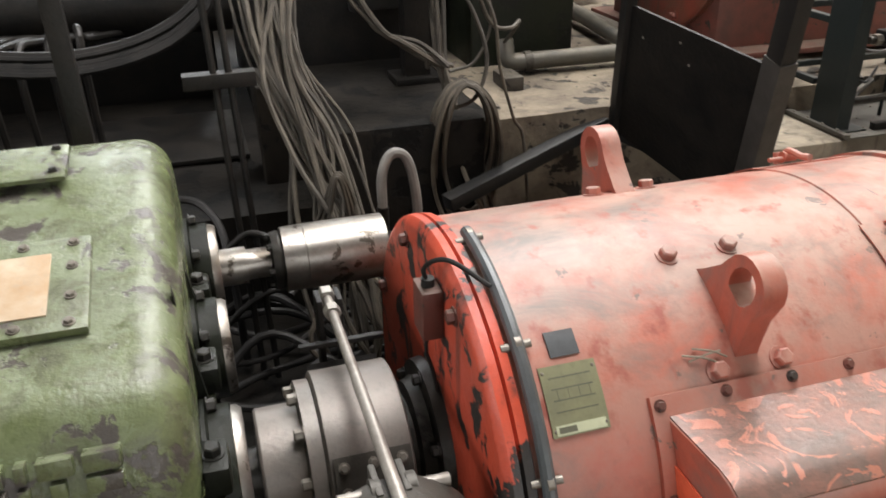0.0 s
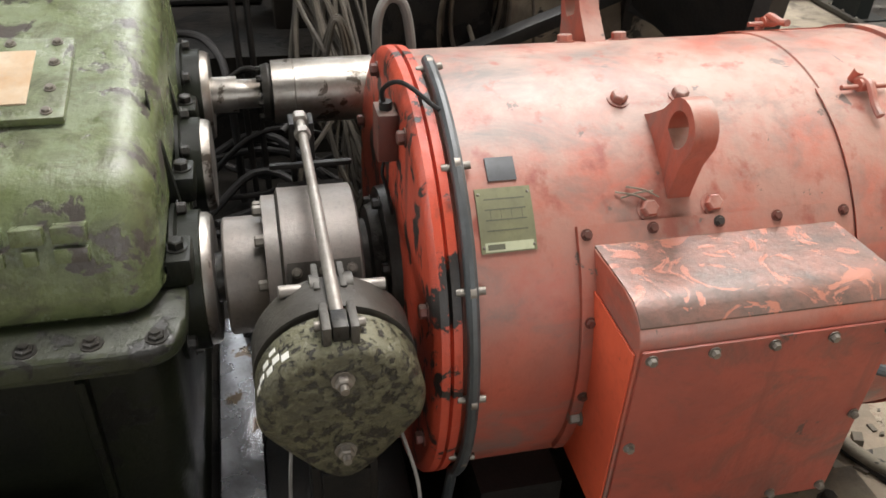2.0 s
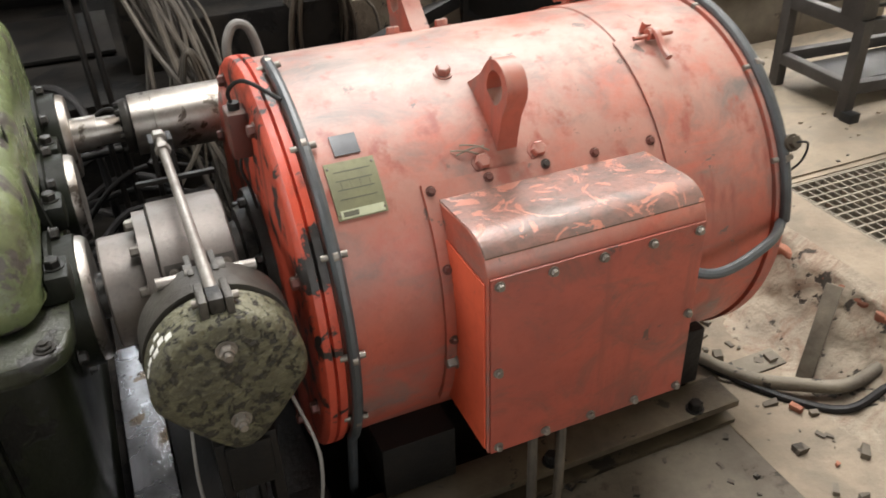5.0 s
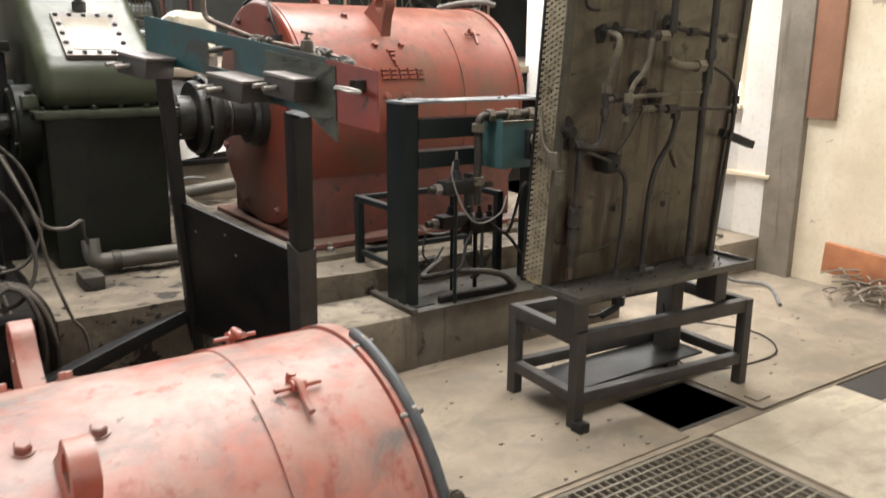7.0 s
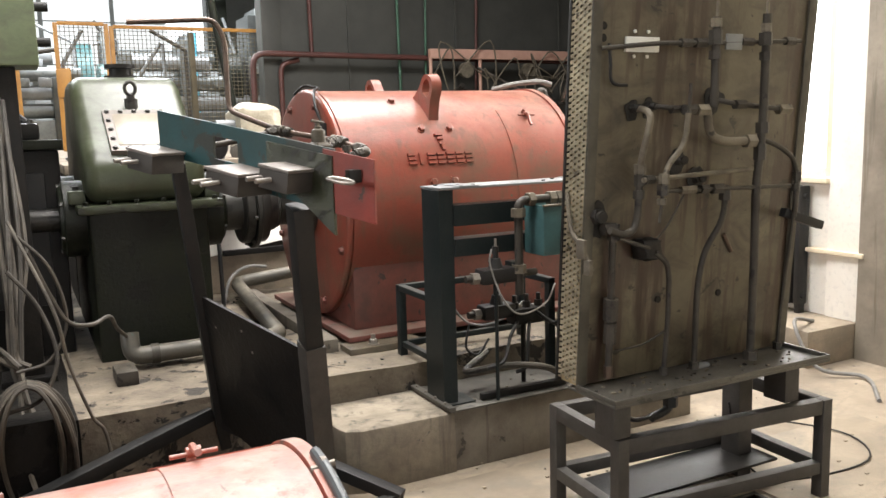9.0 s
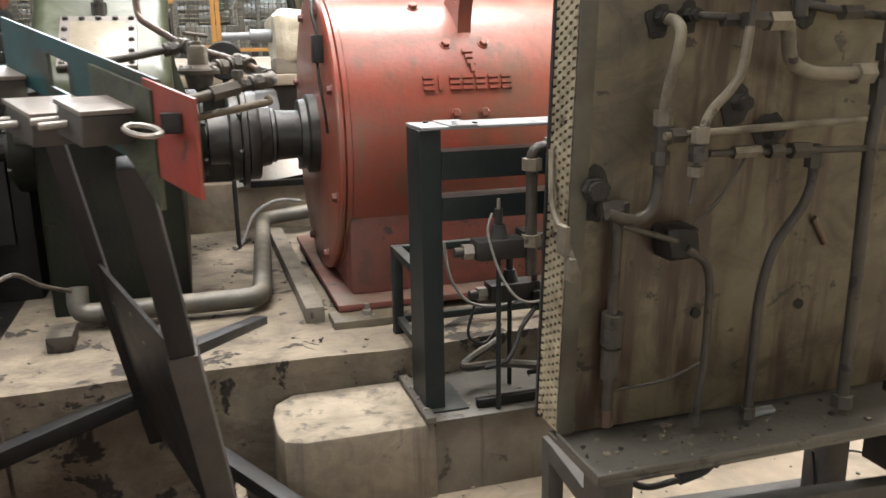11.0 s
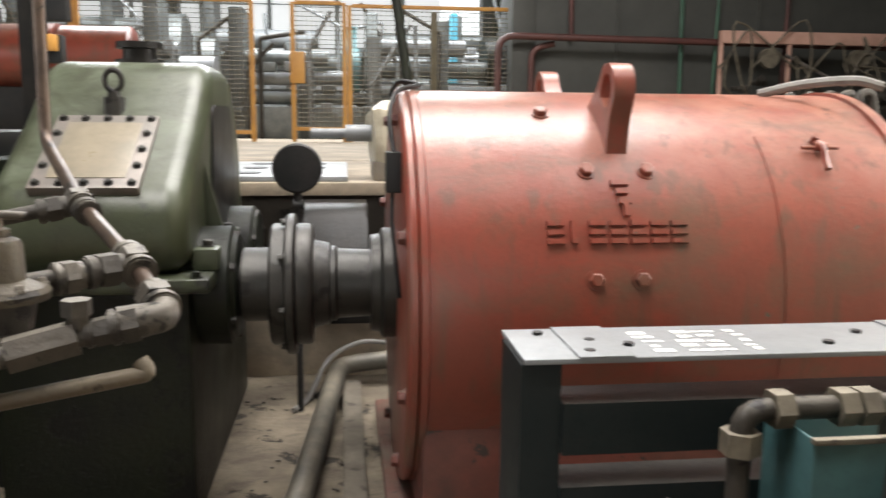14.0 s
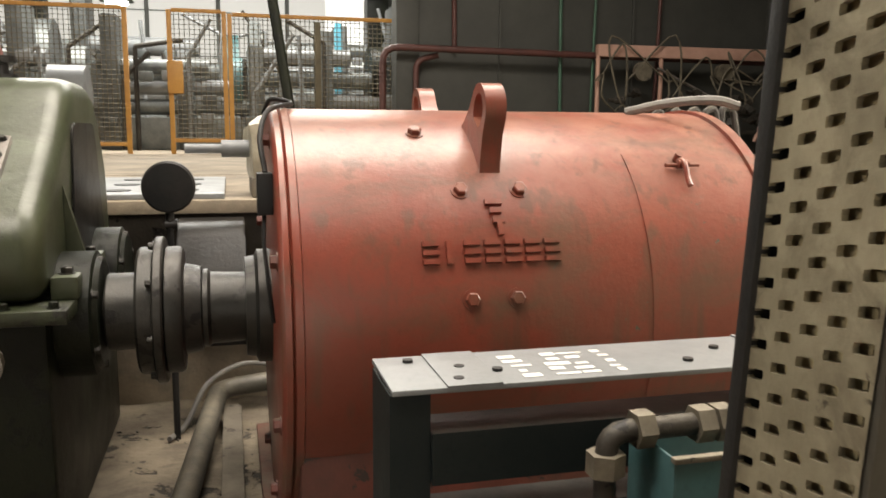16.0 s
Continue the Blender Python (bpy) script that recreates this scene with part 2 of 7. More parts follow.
PEEP_ORANGE = material("oil_stained_glass", (0.50, 0.42, 0.32), (0.40, 0.27, 0.16), 0.2, 0, 40, 7, 0.03)
CONCRETE = material("dusty_concrete", (0.305, 0.25, 0.182), (0.175, 0.142, 0.104), 0.85, 0, 30, 2.2, 0.5, (0.12, 0.10, 0.08), 9, 0.65, smudge=(0.17, 0.145, 0.11), smudge_scale=2.6)
CONCRETE_PLINTH = material("dirty_plinth_concrete", (0.21, 0.174, 0.125), (0.095, 0.078, 0.058), 0.9, 0, 26, 2.5, 0.8, (0.032, 0.027, 0.021), 6, 0.58, smudge=(0.085, 0.068, 0.05), smudge_scale=3.5)
PRIMER = material("pale_primer", (0.46, 0.32, 0.26), (0.35, 0.24, 0.2), 0.6, 0, 60, 14, 0.3)
CONCRETE_WALL = material("stained_concrete", (0.17, 0.148, 0.115), (0.085, 0.072, 0.056), 0.85, 0, 26, 3, 0.45, (0.05, 0.043, 0.034), 6, 0.62, (0.06, 0.05, 0.04), 0.6)
KERB = material("stained_kerb_concrete", (0.22, 0.185, 0.135), (0.11, 0.09, 0.068), 0.85, 0, 30, 3, 0.45, (0.10, 0.085, 0.065), 9, 0.69, (0.10, 0.085, 0.065), 0.54, dust_sheen=(0.27, 0.23, 0.17), dust_sheen_from=0.5, smudge=(0.12, 0.10, 0.075), smudge_scale=4.0)
CONCRETE_DARK = material("dark_concrete", (0.024, 0.020, 0.0155), (0.013, 0.011, 0.009), 0.75, 0, 26, 3, 0.6, (0.008, 0.0072, 0.0065), 5, 0.56, spec=0.12)
CONCRETE_OILY_SHADED = material("oily_shaded_concrete", (0.014, 0.012, 0.0098), (0.0075, 0.0068, 0.006), 0.7, 0, 26, 3, 0.5, (0.005, 0.0047, 0.0043), 5, 0.55, spec=0.12)
STEEL_FLOOR = material("worn_floor_plate", (0.275, 0.225, 0.16), (0.185, 0.15, 0.108), 0.7, 0.1, 60, 2.5, 0.15, smudge=(0.17, 0.145, 0.11), smudge_scale=3.0)
CONCRETE_PALE = material("pale_scuffed_concrete", (0.45, 0.395, 0.30), (0.33, 0.285, 0.215), 0.85, 0, 30, 1.8, 0.4, (0.20, 0.17, 0.13), 8, 0.66, smudge=(0.26, 0.22, 0.165), smudge_scale=2.2)
BRICK = material("red_brick", (0.33, 0.13, 0.075), (0.26, 0.12, 0.08), 0.85, 0, 50, 9, 0.4, None, 10, 0.6, None, 0.6, 0.2)
GRATE = material("dusty_grating", (0.27, 0.24, 0.185), (0.17, 0.15, 0.115), 0.7, 0.15, 70, 5, 0.1, None, 10, 0.6, None, 0.6, 0.12)
PIT = material("dark_pit", (0.02, 0.018, 0.015), (0.03, 0.028, 0.024), 0.7)
PANEL = material("oil_stained_panel", (0.122, 0.103, 0.066), (0.070, 0.057, 0.037), 0.36, 0.1, 50, 3.5, 0.12, (0.026, 0.020, 0.015), 12, 0.625, (0.048, 0.030, 0.021), 0.50, smudge=(0.038, 0.030, 0.022), smudge_scale=4.2)
PANEL_EDGE = material("panel_edge_steel", (0.09, 0.083, 0.064), (0.05, 0.044, 0.034), 0.5, 0.2, 60, 6, 0.1)
PERF = material("perforated_galvanised", (0.40, 0.355, 0.25), (0.23, 0.20, 0.135), 0.40, 0.3, 60, 10, 0.12, (0.07, 0.056, 0.04), 14, 0.62, smudge=(0.15, 0.125, 0.085), smudge_scale=7.0)
PERF_BACK = material("yellow_insulation", (0.44, 0.36, 0.21), (0.27, 0.21, 0.12), 0.9, 0, 60, 20, 0.3)
STAND = material("dusty_dark_steel", (0.06, 0.055, 0.049), (0.038, 0.034, 0.03), 0.6, 0.25, 70, 5, 0.15)
TRAY = material("oily_tray", (0.06, 0.056, 0.048), (0.095, 0.088, 0.073), 0.42, 0.2, 60, 5, 0.15, (0.04, 0.036, 0.03), 9, 0.6)
BENCH = material("blue_black_frame_paint", (0.009, 0.014, 0.0145), (0.015, 0.019, 0.019), 0.45, 0.1, 70, 5, 0.12, (0.12, 0.12, 0.115), 26, 0.72, spec=0.3, dust_sheen=(0.05, 0.05, 0.045), dust_sheen_from=0.7)
BENCH_TOP = material("grey_bench_top", (0.21, 0.22, 0.225), (0.16, 0.168, 0.172), 0.45, 0.15, 70, 4, 0.06, (0.10, 0.10, 0.10), 16, 0.68)
TEAL = material("teal_paint_worn", (0.014, 0.06, 0.066), (0.018, 0.038, 0.036), 0.42, 0.1, 60, 5, 0.12, (0.028, 0.032, 0.027), 8, 0.55)
TEAL_BOX = material("teal_box_paint", (0.06, 0.14, 0.145), (0.045, 0.095, 0.095), 0.5, 0.1, 60, 5, 0.1)
CHALK = material("white_chalk", (0.75, 0.75, 0.72), (0.6, 0.6, 0.58), 0.9)
WALL_CREAM = material("cream_wall_plaster", (0.76, 0.68, 0.52), (0.62, 0.53, 0.38), 0.9, 0, 30, 1.6, 0.2, (0.40, 0.33, 0.24), 4, 0.64)
WALL_WHITE = material("white_wall_plaster", (0.85, 0.83, 0.78), (0.76, 0.73, 0.66), 0.9, 0, 30, 1.6, 0.15)
COLUMN = material("grimy_column", (0.27, 0.235, 0.185), (0.18, 0.155, 0.12), 0.8, 0, 30, 3, 0.2, None, 10, 0.6, (0.14, 0.12, 0.09))
BROWN = material("brown_board", (0.30, 0.15, 0.09), (0.25, 0.125, 0.075), 0.6, 0, 60, 4, 0.05)
RUST = material("rusty_orange_sheet", (0.42, 0.17, 0.07), (0.32, 0.12, 0.055), 0.7, 0, 50, 6, 0.2, (0.3, 0.26, 0.2), 7, 0.66)
DARK_WALL = material("sooty_sheet_wall", (0.062, 0.063, 0.056), (0.04, 0.041, 0.037), 0.6, 0, 40, 1.2, 0.08, (0.09, 0.09, 0.082), 3, 0.72)
ROOF = material("dark_roof", (0.07, 0.067, 0.062), (0.045, 0.043, 0.04), 0.8, 0, 20, 1, 0.1)
HALL = material("pale_hall_wall", (0.30, 0.31, 0.30), (0.22, 0.23, 0.22), 0.9, 0, 20, 0.8, 0.1)
YELLOW = material("yellow_fence_paint", (0.50, 0.25, 0.05), (0.40, 0.19, 0.045), 0.5, 0, 60, 6, 0.08)
WIRE = material("fence_wire", (0.11, 0.09, 0.05), (0.08, 0.065, 0.04), 0.6, 0.2)
MAROON = material("maroon_pipe_paint", (0.10, 0.036, 0.03), (0.065, 0.027, 0.023), 0.5, 0, 60, 5, 0.08)
GREEN_PIPE = material("green_pipe_paint", (0.05, 0.13, 0.085), (0.04, 0.09, 0.06), 0.5)
WRAP = material("plastic_wrap_dusty", (0.42, 0.38, 0.29), (0.30, 0.27, 0.2), 0.35, 0, 30, 9, 0.6)
MACHINE = material("grey_machine", (0.085, 0.094, 0.094), (0.16, 0.17, 0.165), 0.45, 0.35, 30, 3, 0.1, None, 10, 0.6, None, 0.6, 0.45)
CYAN = material("cyan_paint", (0.10, 0.42, 0.55), (0.08, 0.36, 0.48), 0.5)
PINK_RAIL = material("pinkish_primer_rail", (0.55, 0.33, 0.26), (0.44, 0.26, 0.20), 0.6)
WINDOW_GLOW = glow("sky_behind_window", (0.93, 0.96, 1.0), 3.0)
HAZE_GLOW = glow("hall_haze_glow", (0.93, 0.96, 0.97), 0.95)
LAMP_GLOW = glow("lamp_glow", (0.85, 1.0, 0.97), 12.0)
GLASS = glass_material("frosted_glass")
DEBRIS = material("fibre_debris", (0.30, 0.26, 0.2), (0.16, 0.13, 0.1), 0.9, 0, 60, 10, 0.3)
TAPE = material("white_label", (0.72, 0.72, 0.66), (0.6, 0.6, 0.55), 0.6)


# ---- mesh tools ----
def thing(name, label, category, group="", at=(0, 0, 0), kind=""):
    e = new(name)
    e.empty_display_size = 0.1
    e.location = at
    return tagged(e, label, category, group, kind)


def mesh_of(name, bm, mat, smooth=35):
    me = bpy.data.meshes.new(name)
    bmesh.ops.recalc_face_normals(bm, faces=bm.faces)
    bm.to_mesh(me)
    bm.free()
    me.materials.append(mat)
    me.polygons.foreach_set("use_smooth", [True] * len(me.polygons))
    me.set_sharp_from_angle(angle=radians(smooth))
    return me


def part(name, bm, mat, parent=None, label="", smooth=35):
    ob = new(name, mesh_of(name, bm, mat, smooth))
    if parent:
        ob.parent = parent
        root = parent
        at = Vector((0, 0, 0))
        while root:
            at += root.location
            root = root.parent
        ob.location = -at
    if label:
        ob["label"] = label
    return ob


def single(name, bm, mat, label, category, group="", kind="", smooth=35):
    return tagged(part(name, bm, mat, None, "", smooth), label, category, group, kind)


def box(bm, x0, x1, y0, y1, z0, z1, bevel=0.0, turn=None, seg=2):
    g = bmesh.ops.create_cube(bm, size=1)["verts"]
    for v in g:
        v.co = Vector((x0 + (v.co.x + 0.5) * (x1 - x0), y0 + (v.co.y + 0.5) * (y1 - y0), z0 + (v.co.z + 0.5) * (z1 - z0)))
    if bevel:
        es = {e for v in g for e in v.link_edges}
        r = bmesh.ops.bevel(bm, geom=list(es), offset=bevel, segments=seg, affect="EDGES", profile=0.6)
        g = [v for v in r["verts"]] + [v for v in g if v.is_valid]
        g = list({v for v in g if v.is_valid})
    if turn is not None:
        bmesh.ops.transform(bm, matrix=turn, verts=g)
    return bm


def boxes(*rows, bevel=0.004):
    bm = bmesh.new()
    for r in rows:
        box(bm, *r, bevel=bevel)
    return bm


def frame_of(d):
    d = Vector(d).normalized()
    a = Vector((0, 0, 1)) if abs(d.z) < 0.9 else Vector((1, 0, 0))
    u = d.cross(a).normalized()
    return d, u, d.cross(u).normalized()


def rod(bm, p0, p1, r, r2=None, seg=14):
    p0, p1 = Vector(p0), Vector(p1)
    d, u, w = frame_of(p1 - p0)
    r2 = r if r2 is None else r2
    a = [bm.verts.new(p0 + (u * math.cos(k * math.tau / seg) + w * math.sin(k * math.tau / seg)) * r) for k in range(seg)]
    b = [bm.verts.new(p1 + (u * math.cos(k * math.tau / seg) + w * math.sin(k * math.tau / seg)) * r2) for k in range(seg)]
    for k in range(seg):
        bm.faces.new((a[k], a[(k + 1) % seg], b[(k + 1) % seg], b[k]))
    bm.faces.new(a[::-1])
    bm.faces.new(b)
    return bm


def smooth_path(points, n=6):
    """A Catmull-Rom curve through the points."""
    p = [Vector(q) for q in points]
    if len(p) < 3:
        return p
    p = [p[0] * 2 - p[1]] + p + [p[-1] * 2 - p[-2]]
    out = []
    for i in range(1, len(p) - 2):
        for k in range(n):
            t = k / n
            out.append(0.5 * ((2 * p[i]) + (p[i + 1] - p[i - 1]) * t + (2 * p[i - 1] - 5 * p[i] + 4 * p[i + 1] - p[i + 2]) * t * t
                              + (3 * p[i] - p[i - 1] - 3 * p[i + 1] + p[i + 2]) * t ** 3))
    return out + [p[-2]]


def tube(bm, points, r, seg=8, curve=6):
    p = smooth_path(points, curve) if curve else [Vector(q) for q in points]
    rings = []
    d, u, w = frame_of(p[1] - p[0])
    for i, q in enumerate(p):
        d2 = (p[min(i + 1, len(p) - 1)] - p[max(i - 1, 0)]).normalized()
        u = (u - d2 * u.dot(d2)).normalized()
        w = d2.cross(u)
        rings.append([bm.verts.new(q + (u * math.cos(k * math.tau / seg) + w * math.sin(k * math.tau / seg)) * r) for k in range(seg)])
    for a, b in zip(rings, rings[1:]):
        for k in range(seg):
            bm.faces.new((a[k], a[(k + 1) % seg], b[(k + 1) % seg], b[k]))
    bm.faces.new(rings[0][::-1])
    bm.faces.new(rings[-1])
    return bm


def bent(bm, points, r, seg=10, bend=0.04):
    """A pipe of straight runs with rounded bends."""
    p = [Vector(q) for q in points]
    out = [p[0]]
    for a, b, c in zip(p, p[1:], p[2:]):
        i, o = (a - b), (c - b)
        k = min(bend, i.length * 0.45, o.length * 0.45)
        s, e = b + i.normalized() * k, b + o.normalized() * k
        for t in (0, 0.25, 0.5, 0.75, 1):
            out.append(s * (1 - t) ** 2 + b * 2 * t * (1 - t) + e * t * t)
    out.append(p[-1])
    return tube(bm, out, r, seg, 0)


def lathe(bm, profile, cy, cz, seg=48, closed=True):
    """Turned about an axis along x: rows of (x, radius)."""
    rings = []
    for x, r in profile:
        rings.append([bm.verts.new((x, cy + r * math.cos(k * math.tau / seg), cz + r * math.sin(k * math.tau / seg))) for k in range(seg)])
    for a, b in zip(rings, rings[1:]):
        for k in range(seg):
            bm.faces.new((a[k], a[(k + 1) % seg], b[(k + 1) % seg], b[k]))
    if closed:
        bm.faces.new(rings[0])
        bm.faces.new(rings[-1][::-1])
    return bm


def arc_sheet(bm, x0, x1, cy, cz, r, a0, a1, thick, seg=16):
    """A curved sheet lying on a drum about an axis along x; angles in degrees from the +y side, upwards."""
    g = []
    for k in range(seg + 1):
        a = radians(a0 + (a1 - a0) * k / seg)
        g.append([bm.verts.new((x, cy + q * math.cos(a), cz + q * math.sin(a))) for x, q in ((x0, r), (x1, r), (x1, r + thick), (x0, r + thick))])
    for a, b in zip(g, g[1:]):
        for i in range(4):
            bm.faces.new((a[i], a[(i + 1) % 4], b[(i + 1) % 4], b[i]))
    bm.faces.new(g[0])
    bm.faces.new(g[-1][::-1])
    return bm


def prism(bm, outline, x0, x1, bevel=0.0, seg=2, axis="x"):
    """An outline in (y, z) drawn out along x, or in (x, z) along y."""
    put_at = (lambda a, u, v: (a, u, v)) if axis == "x" else (lambda a, u, v: (u, a, v)) if axis == "y" else (lambda a, u, v: (u, v, a))
    a = [bm.verts.new(put_at(x0, u, v)) for u, v in outline]
    b = [bm.verts.new(put_at(x1, u, v)) for u, v in outline]
    n = len(a)
    fs = [bm.faces.new(a[::-1]), bm.faces.new(b)]
    for k in range(n):
        fs.append(bm.faces.new((a[k], a[(k + 1) % n], b[(k + 1) % n], b[k])))
    if bevel:
        es = [e for f in fs[:2] for e in f.edges]
        bmesh.ops.bevel(bm, geom=es, offset=bevel, segments=seg, affect="EDGES", profile=0.5)
    return bm


def soft_prism(bm, outline, x0, x1, b, steps=4):
    """An outline in (y, z) drawn out along x, with broadly rounded ends."""
    p = [Vector(q) for q in outline]
    n = len(p)
    area = sum(p[i].x * p[(i + 1) % n].y - p[(i + 1) % n].x * p[i].y for i in range(n))
    inward = []
    for i in range(n):
        t = (p[(i + 1) % n] - p[i - 1]).normalized()
        inward.append(Vector((-t.y, t.x)) * (1 if area > 0 else -1))
    rows = []
    for k in range(steps + 1):
        a = k / steps * math.pi / 2
        rows.append((x0 + b * (1 - math.sin(a)), b * (1 - math.cos(a))))
    rows = rows[::-1] + [(x1 - (x - x0), i) for x, i in rows]
    rings = [[bm.verts.new((x, *(q + w * i))) for q, w in zip(p, inward)] for x, i in rows]
    for a, c in zip(rings, rings[1:]):
        for k in range(n):
            bm.faces.new((a[k], a[(k + 1) % n], c[(k + 1) % n], c[k]))
    bm.faces.new(rings[0])
    bm.faces.new(rings[-1][::-1])
    return bm


def rounded(points, r=0.05, n=4):
    """An outline with its corners rounded."""
    p = [Vector(q) for q in points]
    out = []
    for i, b in enumerate(p):
        a, c = p[i - 1], p[(i + 1) % len(p)]
        k = min(r, (a - b).length * 0.45, (c - b).length * 0.45)
        s, e = b + (a - b).normalized() * k, b + (c - b).normalized() * k
        for t in range(n + 1):
            t /= n
            q = s * (1 - t) ** 2 + b * 2 * t * (1 - t) + e * t * t
            out.append((q.x, q.y))
    return out


def bolt(bm, p, d, r=0.015, h=0.014, washer=True):
    p = Vector(p)
    d = Vector(d).normalized()
    if washer:
        rod(bm, p, p + d * 0.003, r * 1.35, seg=12)
    rod(bm, p, p + d * (h - 0.003), r, seg=6)
    rod(bm, p + d * (h - 0.003), p + d * h, r, r * 0.8, seg=6)
    return bm


def beam(p0, p1, w, h, bevel=0.003):
    """A square bar from p0 to p1: w across, h upright."""
    p0, p1 = Vector(p0), Vector(p1)
    bm = bmesh.new()
    L = (p1 - p0).length
    box(bm, -w / 2, w / 2, 0, L, -h / 2, h / 2, bevel)
    d = (p1 - p0).normalized()
    up = Vector((0, 0, 1)) if abs(d.z) < 0.9 else Vector((0, 1, 0))
    x = d.cross(up).normalized()
    m = Matrix((x, d, x.cross(d))).transposed().to_4x4()
    m.translation = p0
    bmesh.ops.transform(bm, matrix=m, verts=bm.verts)
    return bm


def on_drum(cy, cz, r, angle):
    """Place and outward way on a drum: the angle is in degrees from the top towards -y."""
    a = radians(angle)
    return Vector((0, cy - r * math.sin(a), cz + r * math.cos(a))), Vector((0, -math.sin(a), math.cos(a)))


def roughen(bm, size, amount, cuts=0):
    if cuts:
        bmesh.ops.subdivide_edges(bm, edges=bm.edges[:], cuts=cuts, use_grid_fill=True)
    for v in bm.verts:
        v.co += Vector(noise.noise_vector(v.co * size)) * amount
    return bm


# ---- the setting ----
def floor_right():
    bm = bmesh.new()
    # floor level east of the motor pit, left open at the grating and at the square hole
    for r in ((2.2, 2.39, -0.3, 1.52), (2.39, 3.44, -6.0, -0.12), (3.44, 6.0, -6.0, 1.5), (2.2, 6.0, 1.52, 1.62), (2.2, 3.40, 1.62, 1.94),
              (3.82, 6.0, 1.62, 1.94), (2.2, 6.0, 1.94, 2.85), (3.9, 15.9, 2.85, 9.0), (-4.0, 2.2, -6.0, 0.28), (2.2, 2.39, -6.0, -0.3)):
        box(bm, r[0], r[1], r[2], r[3], -0.4, 0.0)
    return bm


ground = single("floor", floor_right(), CONCRETE, "pale dusty concrete floor with worn patches", "floor", kind="structure")
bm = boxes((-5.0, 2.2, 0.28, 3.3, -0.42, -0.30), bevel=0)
single("pit_floor_front", roughen(boxes((-0.6, 1.64, 0.29, 0.84, -0.33, -0.293), bevel=0), 5, 0.006, 6), CONCRETE_WALL, "concrete strip at the pit front, lighter as if lit", "floor", kind="structure")
single("pit_floor", roughen(bm, 4, 0.008, 20), CONCRETE_OILY_SHADED, "oily dark concrete floor of the machine pit", "floor", kind="structure")

# broken pit wall with its bricks
bm = bmesh.new()
profile = [(2.20, 0.002), (2.16, -0.025), (2.13, -0.11), (2.09, -0.20), (1.99, -0.285), (1.85, -0.302)]
cols = [(a[0] + (b[0] - a[0]) * f, a[1] + (b[1] - a[1]) * f) for a, b in zip(profile, profile[1:]) for f in (0, 0.2, 0.4, 0.6, 0.8)] + [profile[-1]]
rows = []
for k in range(171):
    y = 0.28 + k * 2.92 / 170
    row = []
    for c, (x, z) in enumerate(cols):
        inner = min(1.0, c / 3, (len(cols) - 1 - c) / 3)
        q = Vector((x, y, z))
        w = noise.noise(q * 5) * 0.022 + noise.noise(q * 16) * 0.014 + noise.noise(q * 45) * 0.006
        row.append(bm.verts.new((x + w * inner + noise.noise(Vector((y * 7, 3, 0))) * 0.012 * (1 - c / 25), y, z + w * 0.5 * inner)))
    rows.append(row)
for a, b in zip(rows, rows[1:]):
    for k in range(len(cols) - 1):
        bm.faces.new((a[k], a[k + 1], b[k + 1], b[k]))
pit_wall = single("wall_pit", bm, PIT_EDGE, "crumbling concrete edge of the pit with exposed brick", "wall", kind="structure", smooth=60)
for k in range(7):
    bm = bmesh.new()
    y = 0.42 + k * 0.16 + random.uniform(-0.03, 0.03)
    back = random.uniform(-0.004, 0.018)
    box(bm, 2.136 + back, 2.19 + back, y, y + random.uniform(0.07, 0.125), -0.09 + random.uniform(-0.01, 0.014), -0.042 + random.uniform(-0.015, 0.004), 0.015)
    part("brick", roughen(bm, 30, 0.011, 2), BRICK, pit_wall)
single("pit_ledge", roughen(boxes((1.64, 2.02, 0.29, 1.75, -0.33, -0.292), bevel=0), 5, 0.006, 6), CONCRETE, "pale dusty concrete strip in the pit", "floor", kind="structure")
single("broken_board", beam((2.11, 0.98, -0.02), (1.98, 0.90, -0.29), 0.05, 0.02), PIPE_PALE, "short grey board leaning against the pit wall", "board")
bm = bmesh.new()
box(bm, 1.75, 2.1, 0.98, 1.06, -0.305, -0.285, 0.004)
single("floor_strip", bm, PIPE_PALE, "pale wooden strip on the pit floor", "strip")

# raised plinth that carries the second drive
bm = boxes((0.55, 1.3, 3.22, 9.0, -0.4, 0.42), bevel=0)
single("plinth_oily", roughen(bm, 3, 0.02, 10), CONCRETE_OILY_SHADED, "oily end of the machine plinth, darkened for shade", "plinth", kind="structure", smooth=60)
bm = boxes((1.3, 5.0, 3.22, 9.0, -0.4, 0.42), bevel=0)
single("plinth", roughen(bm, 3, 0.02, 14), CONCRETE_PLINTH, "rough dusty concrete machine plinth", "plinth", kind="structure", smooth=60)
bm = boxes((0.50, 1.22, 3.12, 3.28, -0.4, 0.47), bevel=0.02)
single("plinth_block", roughen(bm, 5, 0.006), CONCRETE_OILY_SHADED, "dark concrete block of the plinth", "plinth", kind="structure")
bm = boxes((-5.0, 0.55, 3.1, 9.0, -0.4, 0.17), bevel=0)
single("floor_back", roughen(bm, 3, 0.01, 10), CONCRETE_OILY_SHADED, "oily concrete floor behind the gearbox, blackened for shade", "floor", kind="structure")

